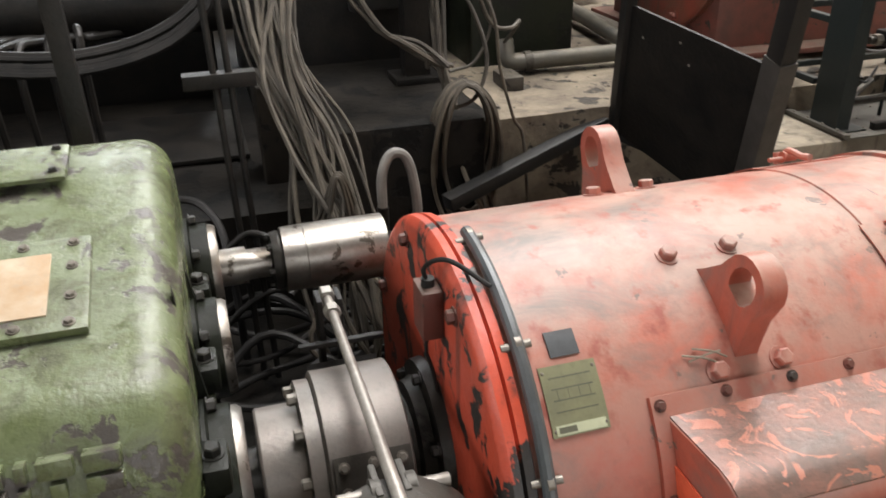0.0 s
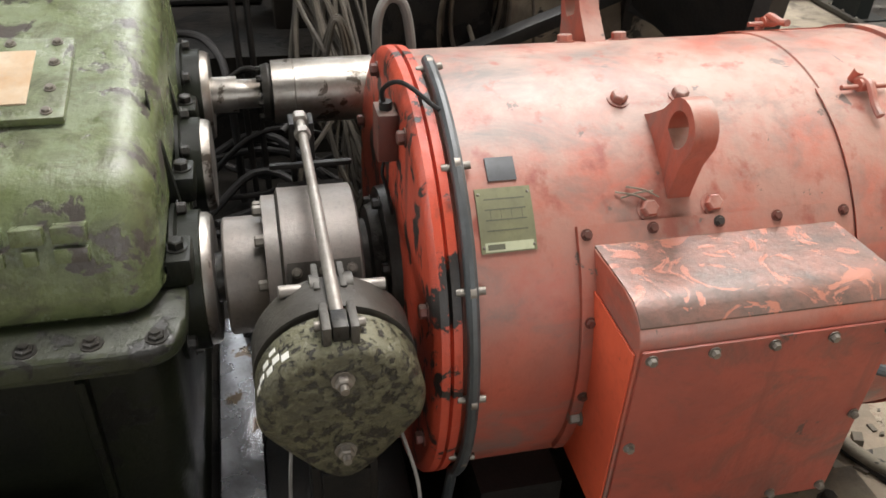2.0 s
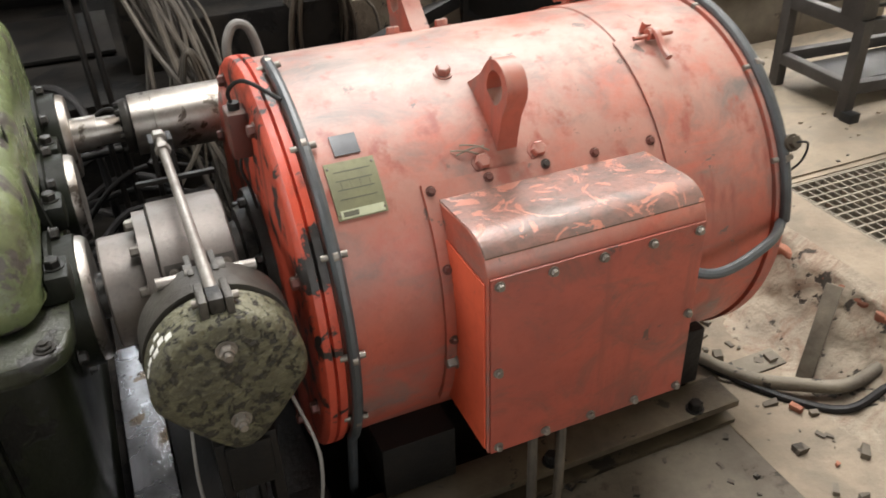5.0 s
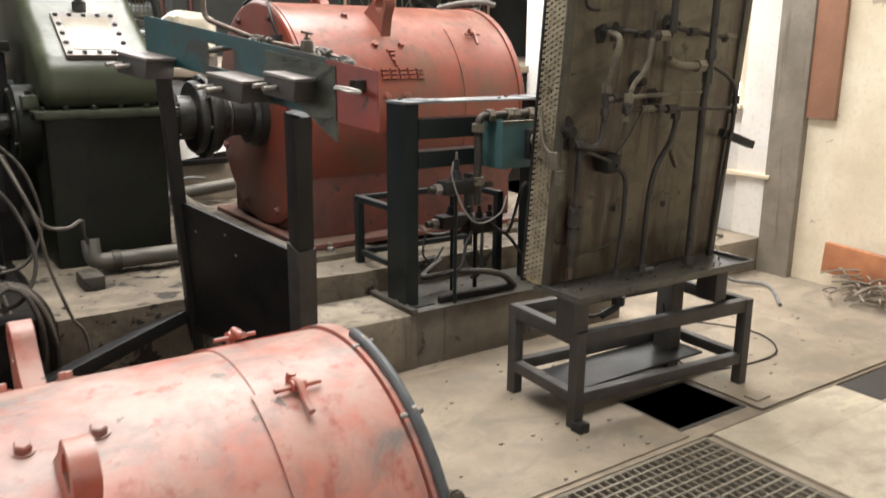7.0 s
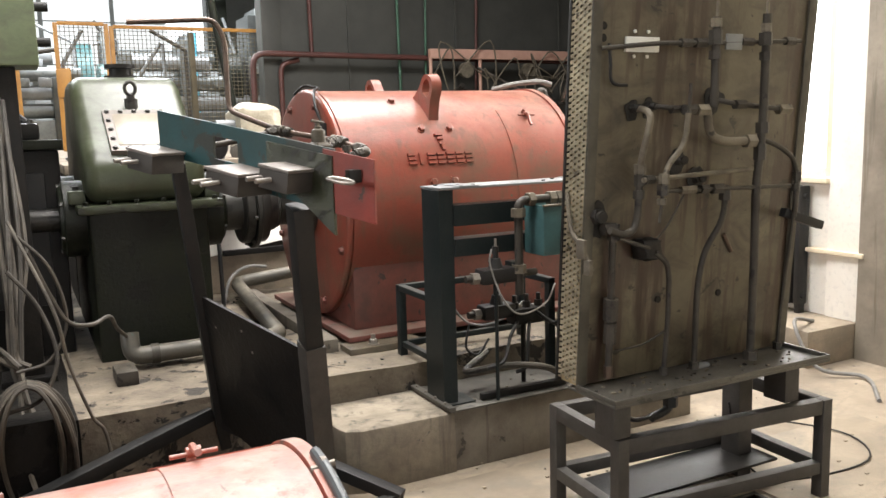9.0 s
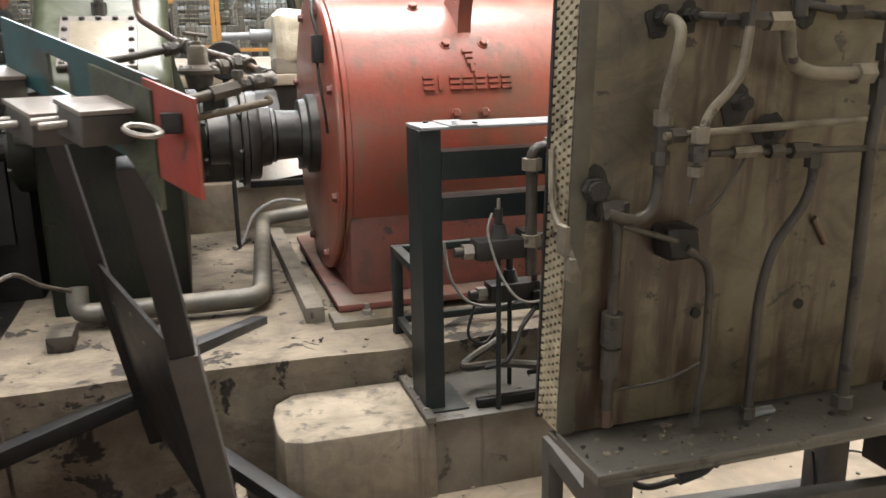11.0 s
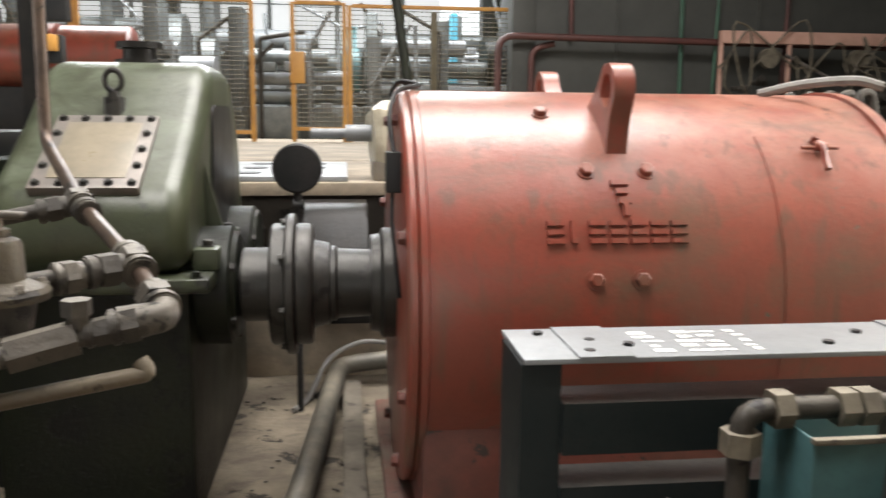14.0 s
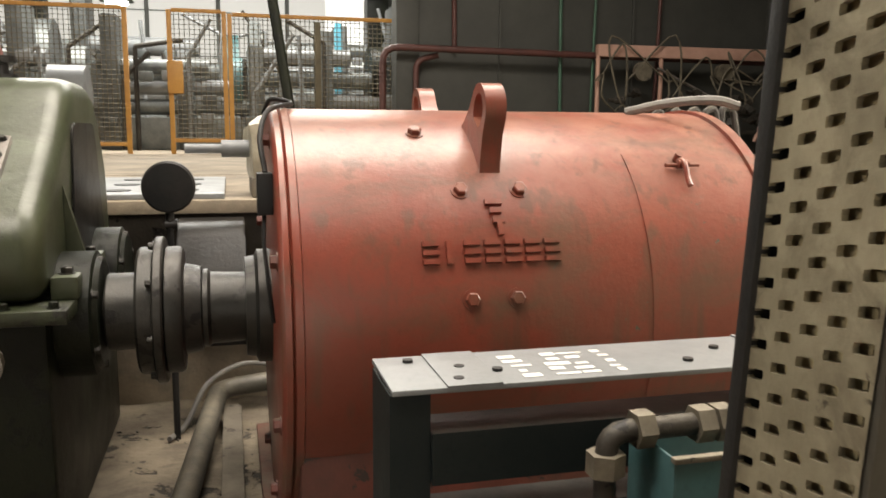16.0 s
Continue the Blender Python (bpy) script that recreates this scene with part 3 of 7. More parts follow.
# low rounded kerb with a steel cover
outline = [(2.31, 2.90), (2.33, 2.83), (2.40, 2.80), (2.85, 2.80), (2.85, 3.22), (2.40, 3.22), (2.33, 3.15), (2.31, 3.05)]
bm = prism(bmesh.new(), [(x, y) for x, y in outline], -0.01, 0.285, 0.015, 2, "z")
single("kerb_block", roughen(bm, 6, 0.004), KERB, "rounded concrete kerb block with stained sides", "kerb", kind="structure")
bm = boxes((2.852, 4.3, 2.81, 3.22, -0.01, 0.28), bevel=0.004)
single("kerb_duct", bm, CONCRETE_WALL, "stained concrete duct under a steel cover", "kerb", kind="structure")
cover = single("duct_cover", boxes((2.82, 4.3, 2.79, 3.2, 0.288, 0.296), (2.815, 2.85, 2.79, 3.2, 0.296, 0.312), bevel=0.002), TRAY,
               "grey sheet steel cover on the concrete duct", "cover")
for y in (2.86, 2.96, 3.06, 3.16):
    part("screw", bolt(bmesh.new(), (2.832, y, 0.312), (0, 0, 1), 0.008, 0.008), BOLT, cover)

# loose floor plates
fp = single("floor_plate", boxes((3.86, 5.0, 1.535, 2.35, 0.004, 0.012), bevel=0.002), STEEL_FLOOR, "worn steel floor plate beside the square hole", "floor plate")
single("floor_plate", boxes((2.23, 3.38, 1.545, 2.7, 0.003, 0.009), bevel=0.002), STEEL_FLOOR, "worn checkered steel plate in front of the stand", "floor plate")
single("floor_opening", boxes((4.42, 5.3, 1.30, 1.50, -0.001, 0.0035), bevel=0), PIT, "flat dark sheet drawn for the gap between floor plates", "gap", kind="structure")
single("steel_tab", boxes((3.90, 4.0, 1.59, 1.66, 0.012, 0.02), bevel=0.002), STEEL_FLOOR, "small steel plate tab lying on the floor", "plate")
bm = bmesh.new()
for r in ((3.38, 3.84, 1.60, 1.62), (3.38, 3.84, 1.94, 1.96), (3.38, 3.40, 1.62, 1.94), (3.82, 3.84, 1.62, 1.94)):
    box(bm, r[0], r[1], r[2], r[3], -0.9, 0.003)
box(bm, 3.3, 3.95, 1.55, 2.0, -0.92, -0.9)
single("floor_hole", bm, PIT, "square dark hole in the floor", "hole", kind="structure")
single("floor_slab", boxes((3.47, 5.98, -2.4, 1.26, 0.0, 0.014), (3.47, 4.38, 1.26, 1.5, 0.0, 0.014), bevel=0.003), CONCRETE_PALE, "pale scuffed concrete slab beside the grating", "floor", kind="structure")
# shaft below the grating
bm = boxes((2.36, 3.47, -0.15, 1.55, -0.36, -0.34), (2.36, 2.385, -0.15, 1.55, -0.34, -0.05), (3.445, 3.47, -0.15, 1.55, -0.34, -0.05),
           (2.385, 3.445, 1.525, 1.55, -0.34, -0.05), (2.385, 3.445, -0.15, -0.125, -0.34, -0.05), bevel=0)
single("grating_shaft", bm, CONCRETE_WALL, "shallow concrete shaft below the grating", "shaft", kind="structure")

# low slab before the gearbox
single("slab_front", roughen(boxes((-1.4, -0.215, 0.30, 0.93, -0.32, 0.10), bevel=0.01), 6, 0.006), CONCRETE_WALL, "dusty concrete slab before the gearbox", "slab", kind="structure")

single("anchor_bolt", bolt(bmesh.new(), (-0.217, 0.831, 0.098), (0, 0, 1), 0.02, 0.024), BOLT, "worn steel anchor bolt in the slab", "bolt")

# hall
H0, H1 = -6.0, 30.0
single("wall_left", boxes((-9.2, -9.0, H0, -1.1, -0.5, 7.0), (-9.2, -9.0, 4.1, H1, -0.5, 7.0), (-9.2, -9.0, -1.1, 4.1, -0.5, 2.8), (-9.2, -9.0, -1.1, 4.1, 5.6, 7.0), bevel=0), HALL, "pale hall wall added to close the place", "wall", kind="structure")
single("wall_back", boxes((-9.2, 16.0, 30.0, 30.2, -0.5, 7.0), bevel=0), HALL, "pale hazy far hall wall", "wall", kind="structure")
single("wall_front", boxes((-9.2, -0.5, -6.2, -6.0, -0.5, 7.0), (3.5, 6.3, -6.2, -6.0, -0.5, 7.0), (-0.5, 3.5, -6.2, -6.0, -0.5, 1.0), (-0.5, 3.5, -6.2, -6.0, 3.4, 7.0), bevel=0), HALL, "pale hall wall added to close the place", "wall", kind="structure")
single("wall_far_right", boxes((15.9, 16.1, 5.75, 30.0, -0.5, 7.0), bevel=0), HALL, "pale hall wall added to close the place", "wall", kind="structure")
single("wall_return", boxes((6.25, 15.9, 5.6, 5.75, -0.5, 7.0), bevel=0), DARK_WALL, "dark unseen wall added to close the hall", "wall", kind="structure")
single("wall_dark", boxes((4.75, 16.0, 12.6, 12.8, -0.5, 7.0), bevel=0), DARK_WALL, "tall sooty dark sheet metal wall", "wall", kind="structure")
bm = boxes((4.75, 5.05, 12.48, 12.6, -0.5, 7.0), (6.2, 6.24, 12.56, 12.6, 0, 7), (8.2, 8.24, 12.56, 12.6, 0, 7), (10.4, 10.44, 12.56, 12.6, 0, 7), bevel=0.004)
single("trim_wall_dark", bm, DARK_WALL, "dark upright flanges of the sheet wall", "trim", kind="structure")
single("floor_hall", boxes((-9.0, 15.9, 7.9, 30.0, -0.4, 1.40), bevel=0), CONCRETE, "bright concrete floor of the hall beyond", "floor", kind="structure")
single("hall_slab", boxes((1.46, 15.9, 5.70, 7.898, 1.33, 1.397), bevel=0.01), CONCRETE, "dusty concrete slab at the raised hall floor", "floor", kind="structure")
single("hall_edge", boxes((1.48, 15.9, 5.72, 7.898, 0.3, 1.329), bevel=0), CONCRETE_DARK, "dark concrete edge of the raised hall floor", "floor", kind="structure")
bm = boxes((-9.2, 16.0, -6.2, -1.6, 7.0, 7.2), (-9.2, 2.6, -1.6, 0.4, 7.0, 7.2), (-9.2, 0.4, 0.4, 3.6, 7.0, 7.2), (2.6, 4.4, -1.6, 3.6, 7.0, 7.2), (5.6, 16.0, -1.6, 3.6, 7.0, 7.2), (4.4, 5.6, -1.6, 0.9, 7.0, 7.2), (4.4, 5.6, 3.5, 3.6, 7.0, 7.2), (-9.2, 16.0, 3.6, 4.7, 7.0, 7.2),
           (-9.2, 1.5, 4.7, 7.1, 7.0, 7.2), (5.7, 16, 4.7, 7.1, 7.0, 7.2), (-9.2, 16.0, 7.1, 13.9, 7.0, 7.2), (-9.2, -2.6, 13.9, 17.1, 7.0, 7.2),
           (6.6, 16.0, 13.9, 17.1, 7.0, 7.2), (-9.2, 16.0, 17.1, 30.2, 7.0, 7.2), bevel=0)
single("ceiling", bm, ROOF, "dark unseen roof with gaps cut for the lamps", "ceiling", kind="structure")

# wall beside the walkway with window, column and boards
bm = boxes((6.0, 6.25, -6.0, 2.78, -0.4, 7.0), bevel=0)
single("wall_right", bm, WALL_CREAM, "cream plastered wall with peeling patches", "wall", kind="structure")
bm = boxes((6.0, 6.25, 3.03, 3.3, -0.4, 7.0), (6.0, 6.25, 3.3, 4.7, -0.4, 1.18), (6.0, 6.25, 3.3, 4.7, 3.2, 7.0), (6.0, 6.25, 4.7, 5.75, -0.4, 7.0), bevel=0)
single("wall_window", bm, WALL_WHITE, "white plastered wall round a window", "wall", kind="structure")
single("column", boxes((5.94, 6.25, 2.78, 3.03, -0.1, 7.0), bevel=0.01), COLUMN, "grimy grey upright column on the wall", "column", kind="structure")
single("pilaster", boxes((5.96, 6.0, 3.032, 3.276, 0.24, 7.0), bevel=0.008), WALL_WHITE, "white painted pilaster beside the window", "pilaster", kind="structure")
single("pilaster_cap", boxes((5.925, 5.998, 2.99, 3.42, 0.67, 0.70), bevel=0.006), WALL_CREAM, "cream ledge on the pilaster", "ledge", kind="structure")
single("wall_plinth", boxes((5.5, 6.0, 3.035, 4.4, 0.0, 0.24), bevel=0.012), CONCRETE, "concrete step at the foot of the window wall", "step", kind="structure")
w = thing("window_1", "metal framed window with frosted grey panes", "window", at=(6.05, 4.0, 1.2), kind="structure")
part("window_frame", boxes((6.02, 6.09, 3.3, 3.36, 1.18, 3.2), (6.02, 6.09, 4.64, 4.7, 1.18, 3.2), (6.02, 6.09, 3.97, 4.03, 1.24, 3.14),
                           (6.02, 6.09, 3.36, 4.64, 1.18, 1.24), (6.02, 6.09, 3.36, 4.64, 3.14, 3.2), bevel=0.006), WALL_CREAM, w)
part("window_sill", boxes((5.93, 6.1, 3.28, 4.72, 1.14, 1.178), bevel=0.006), WALL_CREAM, w)
for y0, y1 in ((3.36, 3.97), (4.03, 4.64)):
    p = part("pane", boxes((6.05, 6.056, y0, y1, 1.24, 3.14), bevel=0), GLASS, w)
    p.visible_shadow = False
single("backdrop", boxes((6.9, 6.95, 2.4, 5.55, 0.2, 4.5), bevel=0), WINDOW_GLOW, "bright sky behind the window", "sky", kind="structure")
single("wall_board", boxes((5.955, 5.995, 2.575, 2.775, 1.12, 2.9), bevel=0.004), BROWN, "tall brown board fixed to the wall", "board")
single("rusty_sheet", beam((5.90, 2.49, 0.225), (5.88, 1.35, 0.165), 0.05, 0.2), RUST, "rusty orange steel channel on debris by the wall", "steel sheet")
bm = bmesh.new()
for k in range(130):
    a = Vector((random.uniform(5.65, 5.98), random.uniform(1.0, 2.35), random.uniform(0.01, 0.18)))
    d = Vector((random.uniform(-0.14, 0.14), random.uniform(-0.14, 0.14), random.uniform(-0.02, 0.02)))
    tube(bm, [a - d, a + Vector((0, 0, 0.02)), a + d], 0.007, 5, 3)
single("debris", bm, DEBRIS, "heap of pale fibrous debris along the wall", "debris", kind="stuff")

rad = thing("radiator", "black finned radiator under the window", "radiator", at=(5.93, 3.8, 0.24))
for k in range(16):
    part("fin", boxes((5.86, 5.96, 3.42 + k * 0.06, 3.455 + k * 0.06, 0.30, 1.12), bevel=0.008), BLACK, rad)
for z in (0.36, 1.05):
    part("pipe", rod(bmesh.new(), (5.91, 3.40, z), (5.91, 4.38, z), 0.02), BLACK, rad)
for y in (3.42, 4.32):
    part("foot", boxes((5.88, 5.94, y, y + 0.04, 0.235, 0.31)), BLACK, rad)
single("cable", tube(bmesh.new(), [(5.75, 3.2, 0.25), (5.45, 3.1, 0.3), (5.42, 2.9, 0.06), (5.6, 2.7, 0.02), (5.3, 2.4, 0.012)], 0.012), CABLE_GREY, "pale grey cable trailing from the wall step", "cable")
single("cable", tube(bmesh.new(), [(4.0, 2.35, 0.02), (4.4, 2.6, 0.02), (4.7, 2.2, 0.02), (4.5, 1.9, 0.02), (4.0, 1.95, 0.02), (3.9, 2.1, 0.1), (3.85, 2.12, 0.35)], 0.0045),
       CABLE_BLACK, "thin dark cable looped on the floor by the stand", "cable")


# ---- first drive ----
MY, MZ, MR = 1.405, 0.31, 0.505


def lug(cx, cy, cz, r, angle, mat, parent, size=1.0):
    """A lifting eye: a plate with a hole, standing on the drum; the hole looks along x."""
    s = size
    bm = bmesh.new()
    outer = [(-0.115 * s, -0.05), (-0.085 * s, 0.015 * s), (-0.064 * s, 0.07 * s)]
    outer += [(-0.06 * s * math.cos(a), 0.105 * s + 0.06 * s * math.sin(a)) for a in [k * math.pi / 10 for k in range(11)]]
    outer += [(0.064 * s, 0.07 * s), (0.085 * s, 0.015 * s), (0.115 * s, -0.05)]
    n = len(outer)
    hole = []
    for u, v in outer:
        a = math.atan2(v - 0.1 * s, u)
        hole.append((0.036 * s * math.cos(a), 0.1 * s + 0.043 * s * math.sin(a)))
    t = 0.025 * s
    ring = [[bm.verts.new((x, u, v)) for u, v in o] for x, o in ((-t, outer), (t, outer), (t, hole), (-t, hole))]
    for k in range(n):
        j = (k + 1) % n
        for i in range(4):
            a, b = ring[i], ring[(i + 1) % 4]
            bm.faces.new((a[k], a[j], b[j], b[k]))
    es = [e for e in bm.edges if abs(e.verts[0].co.x - e.verts[1].co.x) < 1e-6 and e.calc_face_angle(0) > 0.5]
    bmesh.ops.bevel(bm, geom=es, offset=0.007 * s, segments=2, affect="EDGES")
    p, d = on_drum(cy, cz, r, angle)
    m = Matrix.Translation((cx, p.y, p.z)) @ Matrix.Rotation(radians(angle), 4, "X")
    bmesh.ops.transform(bm, matrix=m, verts=bm.verts)
    return part("lifting_eye", bm, mat, parent)


def drum_bolt(x, angle, mat, parent, cy, cz, r, size=0.018):
    p, d = on_drum(cy, cz, r, angle)
    bm = bolt(bmesh.new(), (x, p.y, p.z), d, size, size * 1.1)
    return part("bolt", bm, mat, parent)


def latch(x, angle, mat, parent, cy, cz, r):
    """A toggle latch: a cross bar, a bent handle and a pin."""
    p, d = on_drum(cy, cz, r, angle)
    t = Vector((0, -math.cos(radians(angle)), -math.sin(radians(angle))))
    o = Vector((x, p.y, p.z))
    bm = bmesh.new()
    rod(bm, o + Vector((-0.055, 0, 0)) + d * 0.014, o + Vector((0.06, 0, 0)) + d * 0.014, 0.006)
    tube(bm, [o - t * 0.03 + d * 0.008, o + d * 0.03, o + t * 0.02 + d * 0.03, o + t * 0.055 + d * 0.016, o + t * 0.085 + d * 0.012], 0.009)
    rod(bm, o - t * 0.035, o - t * 0.035 + d * 0.03, 0.012)
    rod(bm, o - Vector((0.015, 0, 0)) + d * 0.018, o + Vector((0.02, 0, 0)) + d * 0.018, 0.014)
    return part("latch", bm, mat, parent)


motor = thing("electric_motor", "large worn red electric motor in the pit", "motor", "drive motors", (1.1, MY, -0.2))
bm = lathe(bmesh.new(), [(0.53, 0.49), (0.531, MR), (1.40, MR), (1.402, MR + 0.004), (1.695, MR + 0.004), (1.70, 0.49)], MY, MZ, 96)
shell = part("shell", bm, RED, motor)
bm = lathe(bmesh.new(), [(0.470, 0.10), (0.470, 0.492), (0.474, 0.505), (0.484, 0.516), (0.50, 0.518), (0.504, 0.506), (0.508, 0.518), (0.526, 0.516), (0.532, 0.49)], MY, MZ, 96)
part("end_shield", bm, RED_FACE, motor, "scratched bright red end shield")
bm = lathe(bmesh.new(), [(1.698, 0.49), (1.70, 0.518), (1.735, 0.518), (1.745, 0.505), (1.75, 0.2)], MY, MZ, 96)
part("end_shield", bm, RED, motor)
for k in range(8):
    a = radians(22 + 45 * k)
    part("bolt", bolt(bmesh.new(), (0.470, MY + 0.462 * math.cos(a), MZ + 0.462 * math.sin(a)), (-1, 0, 0), 0.015, 0.018), RED_DARK, motor)
for x in (0.925, 1.065):
    for a in (19, 48, -19, -48):
        drum_bolt(x, a, RED, motor, MY, MZ, MR)
lug(0.995, MY, MZ, MR, 35, RED, motor)
lug(0.995, MY, MZ, MR, -27, RED, motor)
latch(1.49, 22, RED, motor, MY, MZ, MR + 0.008)
latch(1.49, -22, RED, motor, MY, MZ, MR + 0.008)
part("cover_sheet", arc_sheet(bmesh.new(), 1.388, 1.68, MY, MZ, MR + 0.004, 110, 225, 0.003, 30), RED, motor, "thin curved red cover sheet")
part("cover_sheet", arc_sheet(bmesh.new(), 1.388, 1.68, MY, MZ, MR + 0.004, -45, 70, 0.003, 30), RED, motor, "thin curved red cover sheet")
st = thing("straw_wisp", "wisp of dry straw caught beside the lifting eye", "straw", at=(0.93, MY - 0.35, MZ + 0.38))
for k, (x0, a0, x1, a1) in enumerate(((0.86, 43.5, 0.93, 46.5), (0.885, 42.5, 0.95, 45.5), (0.87, 45.0, 0.94, 44.0))):
    p, d = on_drum(MY, MZ, MR + 0.004, a0)
    q, e = on_drum(MY, MZ, MR + 0.006, a1)
    part("stalk", tube(bmesh.new(), [(x0, p.y, p.z), ((x0 + x1) / 2, (p.y + q.y) / 2 - 0.006, (p.z + q.z) / 2 + 0.008), (x1, q.y, q.z)], 0.0022, 5, 4), DEBRIS, st)
# conduits round both rims, held by clips
for x, a0, a1 in ((0.545, 2, 128), (1.725, 4, 84)):
    pts = []
    for k in range(22):
        p, d = on_drum(MY, MZ, MR + 0.021, a0 + (a1 - a0) * k / 21)
        pts.append((x, p.y, p.z))
    pts += [(x, MY - 0.36, -0.26)] if x < 1 else []
    c = part("conduit", tube(bmesh.new(), pts, 0.0135, 10, 2), CONDUIT, motor, "grey cable conduit along the rim")
    for a in ((4, 35, 62, 88, 112) if x < 1 else (10, 38, 66)):
        p, d = on_drum(MY, MZ, MR + 0.02, a)
        q = Vector((x, p.y, p.z))
        part("clip", rod(bmesh.new(), q - d * 0.012 + Vector((-0.028, 0, 0)), q - d * 0.004 + Vector((0.028, 0, 0)), 0.008), BOLT, c)
        part("clip", rod(bmesh.new(), q + Vector((-0.006, 0, 0)), q + Vector((0.006, 0, 0)), 0.0165), BOLT, c)
p, d = on_drum(MY, MZ, MR + 0.012, 62)
q = Vector((1.742, p.y, p.z))
c = part("connector", rod(rod(bmesh.new(), q, q + d * 0.03, 0.024, 0.022, 16), q + d * 0.03, q + d * 0.042, 0.017, seg=6), BRASS, motor, "dusty round cable connector")
part("wire", tube(bmesh.new(), [q + d * 0.04, q + d * 0.06 + Vector((0.02, 0, -0.01)), q + d * 0.04 + Vector((0.03, 0, -0.06)), q + Vector((0.01, 0, -0.10))], 0.003, 6, 5), CABLE_BLACK, c)
# name plates
def drum_plate(x0, x1, a0, a1, mat, label, lift=0.001):
    return part("name_plate", arc_sheet(bmesh.new(), x0, x1, MY, MZ, MR + lift, 90 + a0, 90 + a1, 0.003, 8), mat, motor, label)


tag = drum_plate(0.575, 0.686, 40.2, 54.5, TAG, "dull brass name plate with faint lines")
drum_plate(0.606, 0.664, 33, 38.6, TAG_DARK, "small dark plate with faint print")
part("print", arc_sheet(bmesh.new(), 0.583, 0.680, MY, MZ, MR + 0.004, 142.2, 144.2, 0.001, 4), TAG_PALE, tag, "pale strip with dark print")
for k in range(4):
    part("print", arc_sheet(bmesh.new(), 0.590, 0.672, MY, MZ, MR + 0.004, 132.6 + k * 2.3, 132.9 + k * 2.3, 0.0005, 2), TAG_LINE, tag)
for k in range(4):
    part("print", arc_sheet(bmesh.new(), 0.60 + k * 0.021, 0.601 + k * 0.021, MY, MZ, MR + 0.004, 134.9, 137.2, 0.0005, 2), TAG_LINE, tag)
part("print", arc_sheet(bmesh.new(), 0.588, 0.622, MY, MZ, MR + 0.005, 142.6, 143.8, 0.0006, 2), TAG_LINE, tag)
for x in (0.581, 0.680):
    for a in (41.5, 53.2):
        p, d = on_drum(MY, MZ, MR + 0.003, a)
        part("rivet", rod(bmesh.new(), (x, p.y, p.z), Vector((x, p.y, p.z)) + d * 0.003, 0.004, 0.002), BOLT, tag)
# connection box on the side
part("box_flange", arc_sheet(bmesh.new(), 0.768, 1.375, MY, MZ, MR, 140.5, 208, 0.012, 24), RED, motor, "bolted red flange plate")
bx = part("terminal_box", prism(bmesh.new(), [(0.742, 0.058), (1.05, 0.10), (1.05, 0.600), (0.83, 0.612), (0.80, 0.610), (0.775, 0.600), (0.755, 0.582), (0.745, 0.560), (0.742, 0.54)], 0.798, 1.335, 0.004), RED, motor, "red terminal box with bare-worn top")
part("box_top", prism(bmesh.new(), [(0.755, 0.5855), (0.775, 0.6035), (0.80, 0.6135), (0.83, 0.6155), (1.045, 0.6035), (1.045, 0.600), (0.83, 0.612), (0.80, 0.610), (0.775, 0.600), (0.755, 0.582)], 0.80, 1.333), BOX_TOP, bx, "bare-worn brownish top")
part("side_plate", boxes((0.7925, 0.797, 0.748, 0.98, 0.07, 0.53), bevel=0.001), RED_LIT, bx, "orange-red side, brightened for light from the left")
part("cover", boxes((0.803, 1.330, 0.734, 0.741, 0.06, 0.545), bevel=0.003), RED_BOX, bx, "flat red cover plate")
for x in (0.822, 0.945, 1.067, 1.19, 1.312):
    for z in (0.527, 0.078):
        part("screw", bolt(bmesh.new(), (x, 0.734, z), (0, -1, 0), 0.009, 0.012), BOLT, bx)
for z in (0.30,):
    for x in (0.82, 1.315):
        part("screw", bolt(bmesh.new(), (x, 0.734, z), (0, -1, 0), 0.009, 0.012), BOLT, bx)
for x, a in ((0.785, 52.5), (1.355, 52.5), (0.785, 72), (0.785, 92), (1.07, 52.3), (0.925, 52.3), (1.20, 52.3)):
    drum_bolt(x, a, RED_DARK, motor, MY, MZ, MR + 0.012, 0.009)
part("stud", bolt(bmesh.new(), (0.7925, 0.90, 0.22), (-1, 0, 0), 0.016, 0.025), BOLT, bx)
part("cable", tube(bmesh.new(), [(1.33, 0.86, 0.36), (1.45, 0.80, 0.33), (1.62, 0.82, 0.36), (1.725, 0.89, 0.36)], 0.0135, 10), CONDUIT, motor, "thick grey cable into the box")
part("cable_gland", rod(bmesh.new(), (1.335, 0.86, 0.36), (1.385, 0.845, 0.352), 0.026, seg=6), BLACK, motor)
# sensor on the end shield
s = part("sensor", boxes((0.425, 0.47, 1.30, 1.375, 0.645, 0.755), bevel=0.006), RED_DARK, motor, "grimy red sensor box")
part("wire", tube(bmesh.new(), [(0.447, 1.335, 0.755), (0.44, 1.33, 0.80), (0.47, 1.27, 0.84), (0.53, 1.20, 0.81)], 0.005), CABLE_BLACK, s)
part("wire", tube(bmesh.new(), [(0.447, 1.34, 0.645), (0.44, 1.335, 0.6), (0.45, 1.33, 0.56), (0.46, 1.32, 0.50)], 0.004), CABLE_BLACK, s)
part("cap", rod(bmesh.new(), (0.447, 1.335, 0.755), (0.447, 1.335, 0.772), 0.014), BLACK, s)
part("bearing_cover", lathe(bmesh.new(), [(0.47, 0.19), (0.445, 0.185), (0.44, 0.15), (0.415, 0.14), (0.41, 0.11), (0.38, 0.10), (0.38, 0.05)], MY, MZ, 40), DARK_STEEL, motor, "dark oily bearing cover")
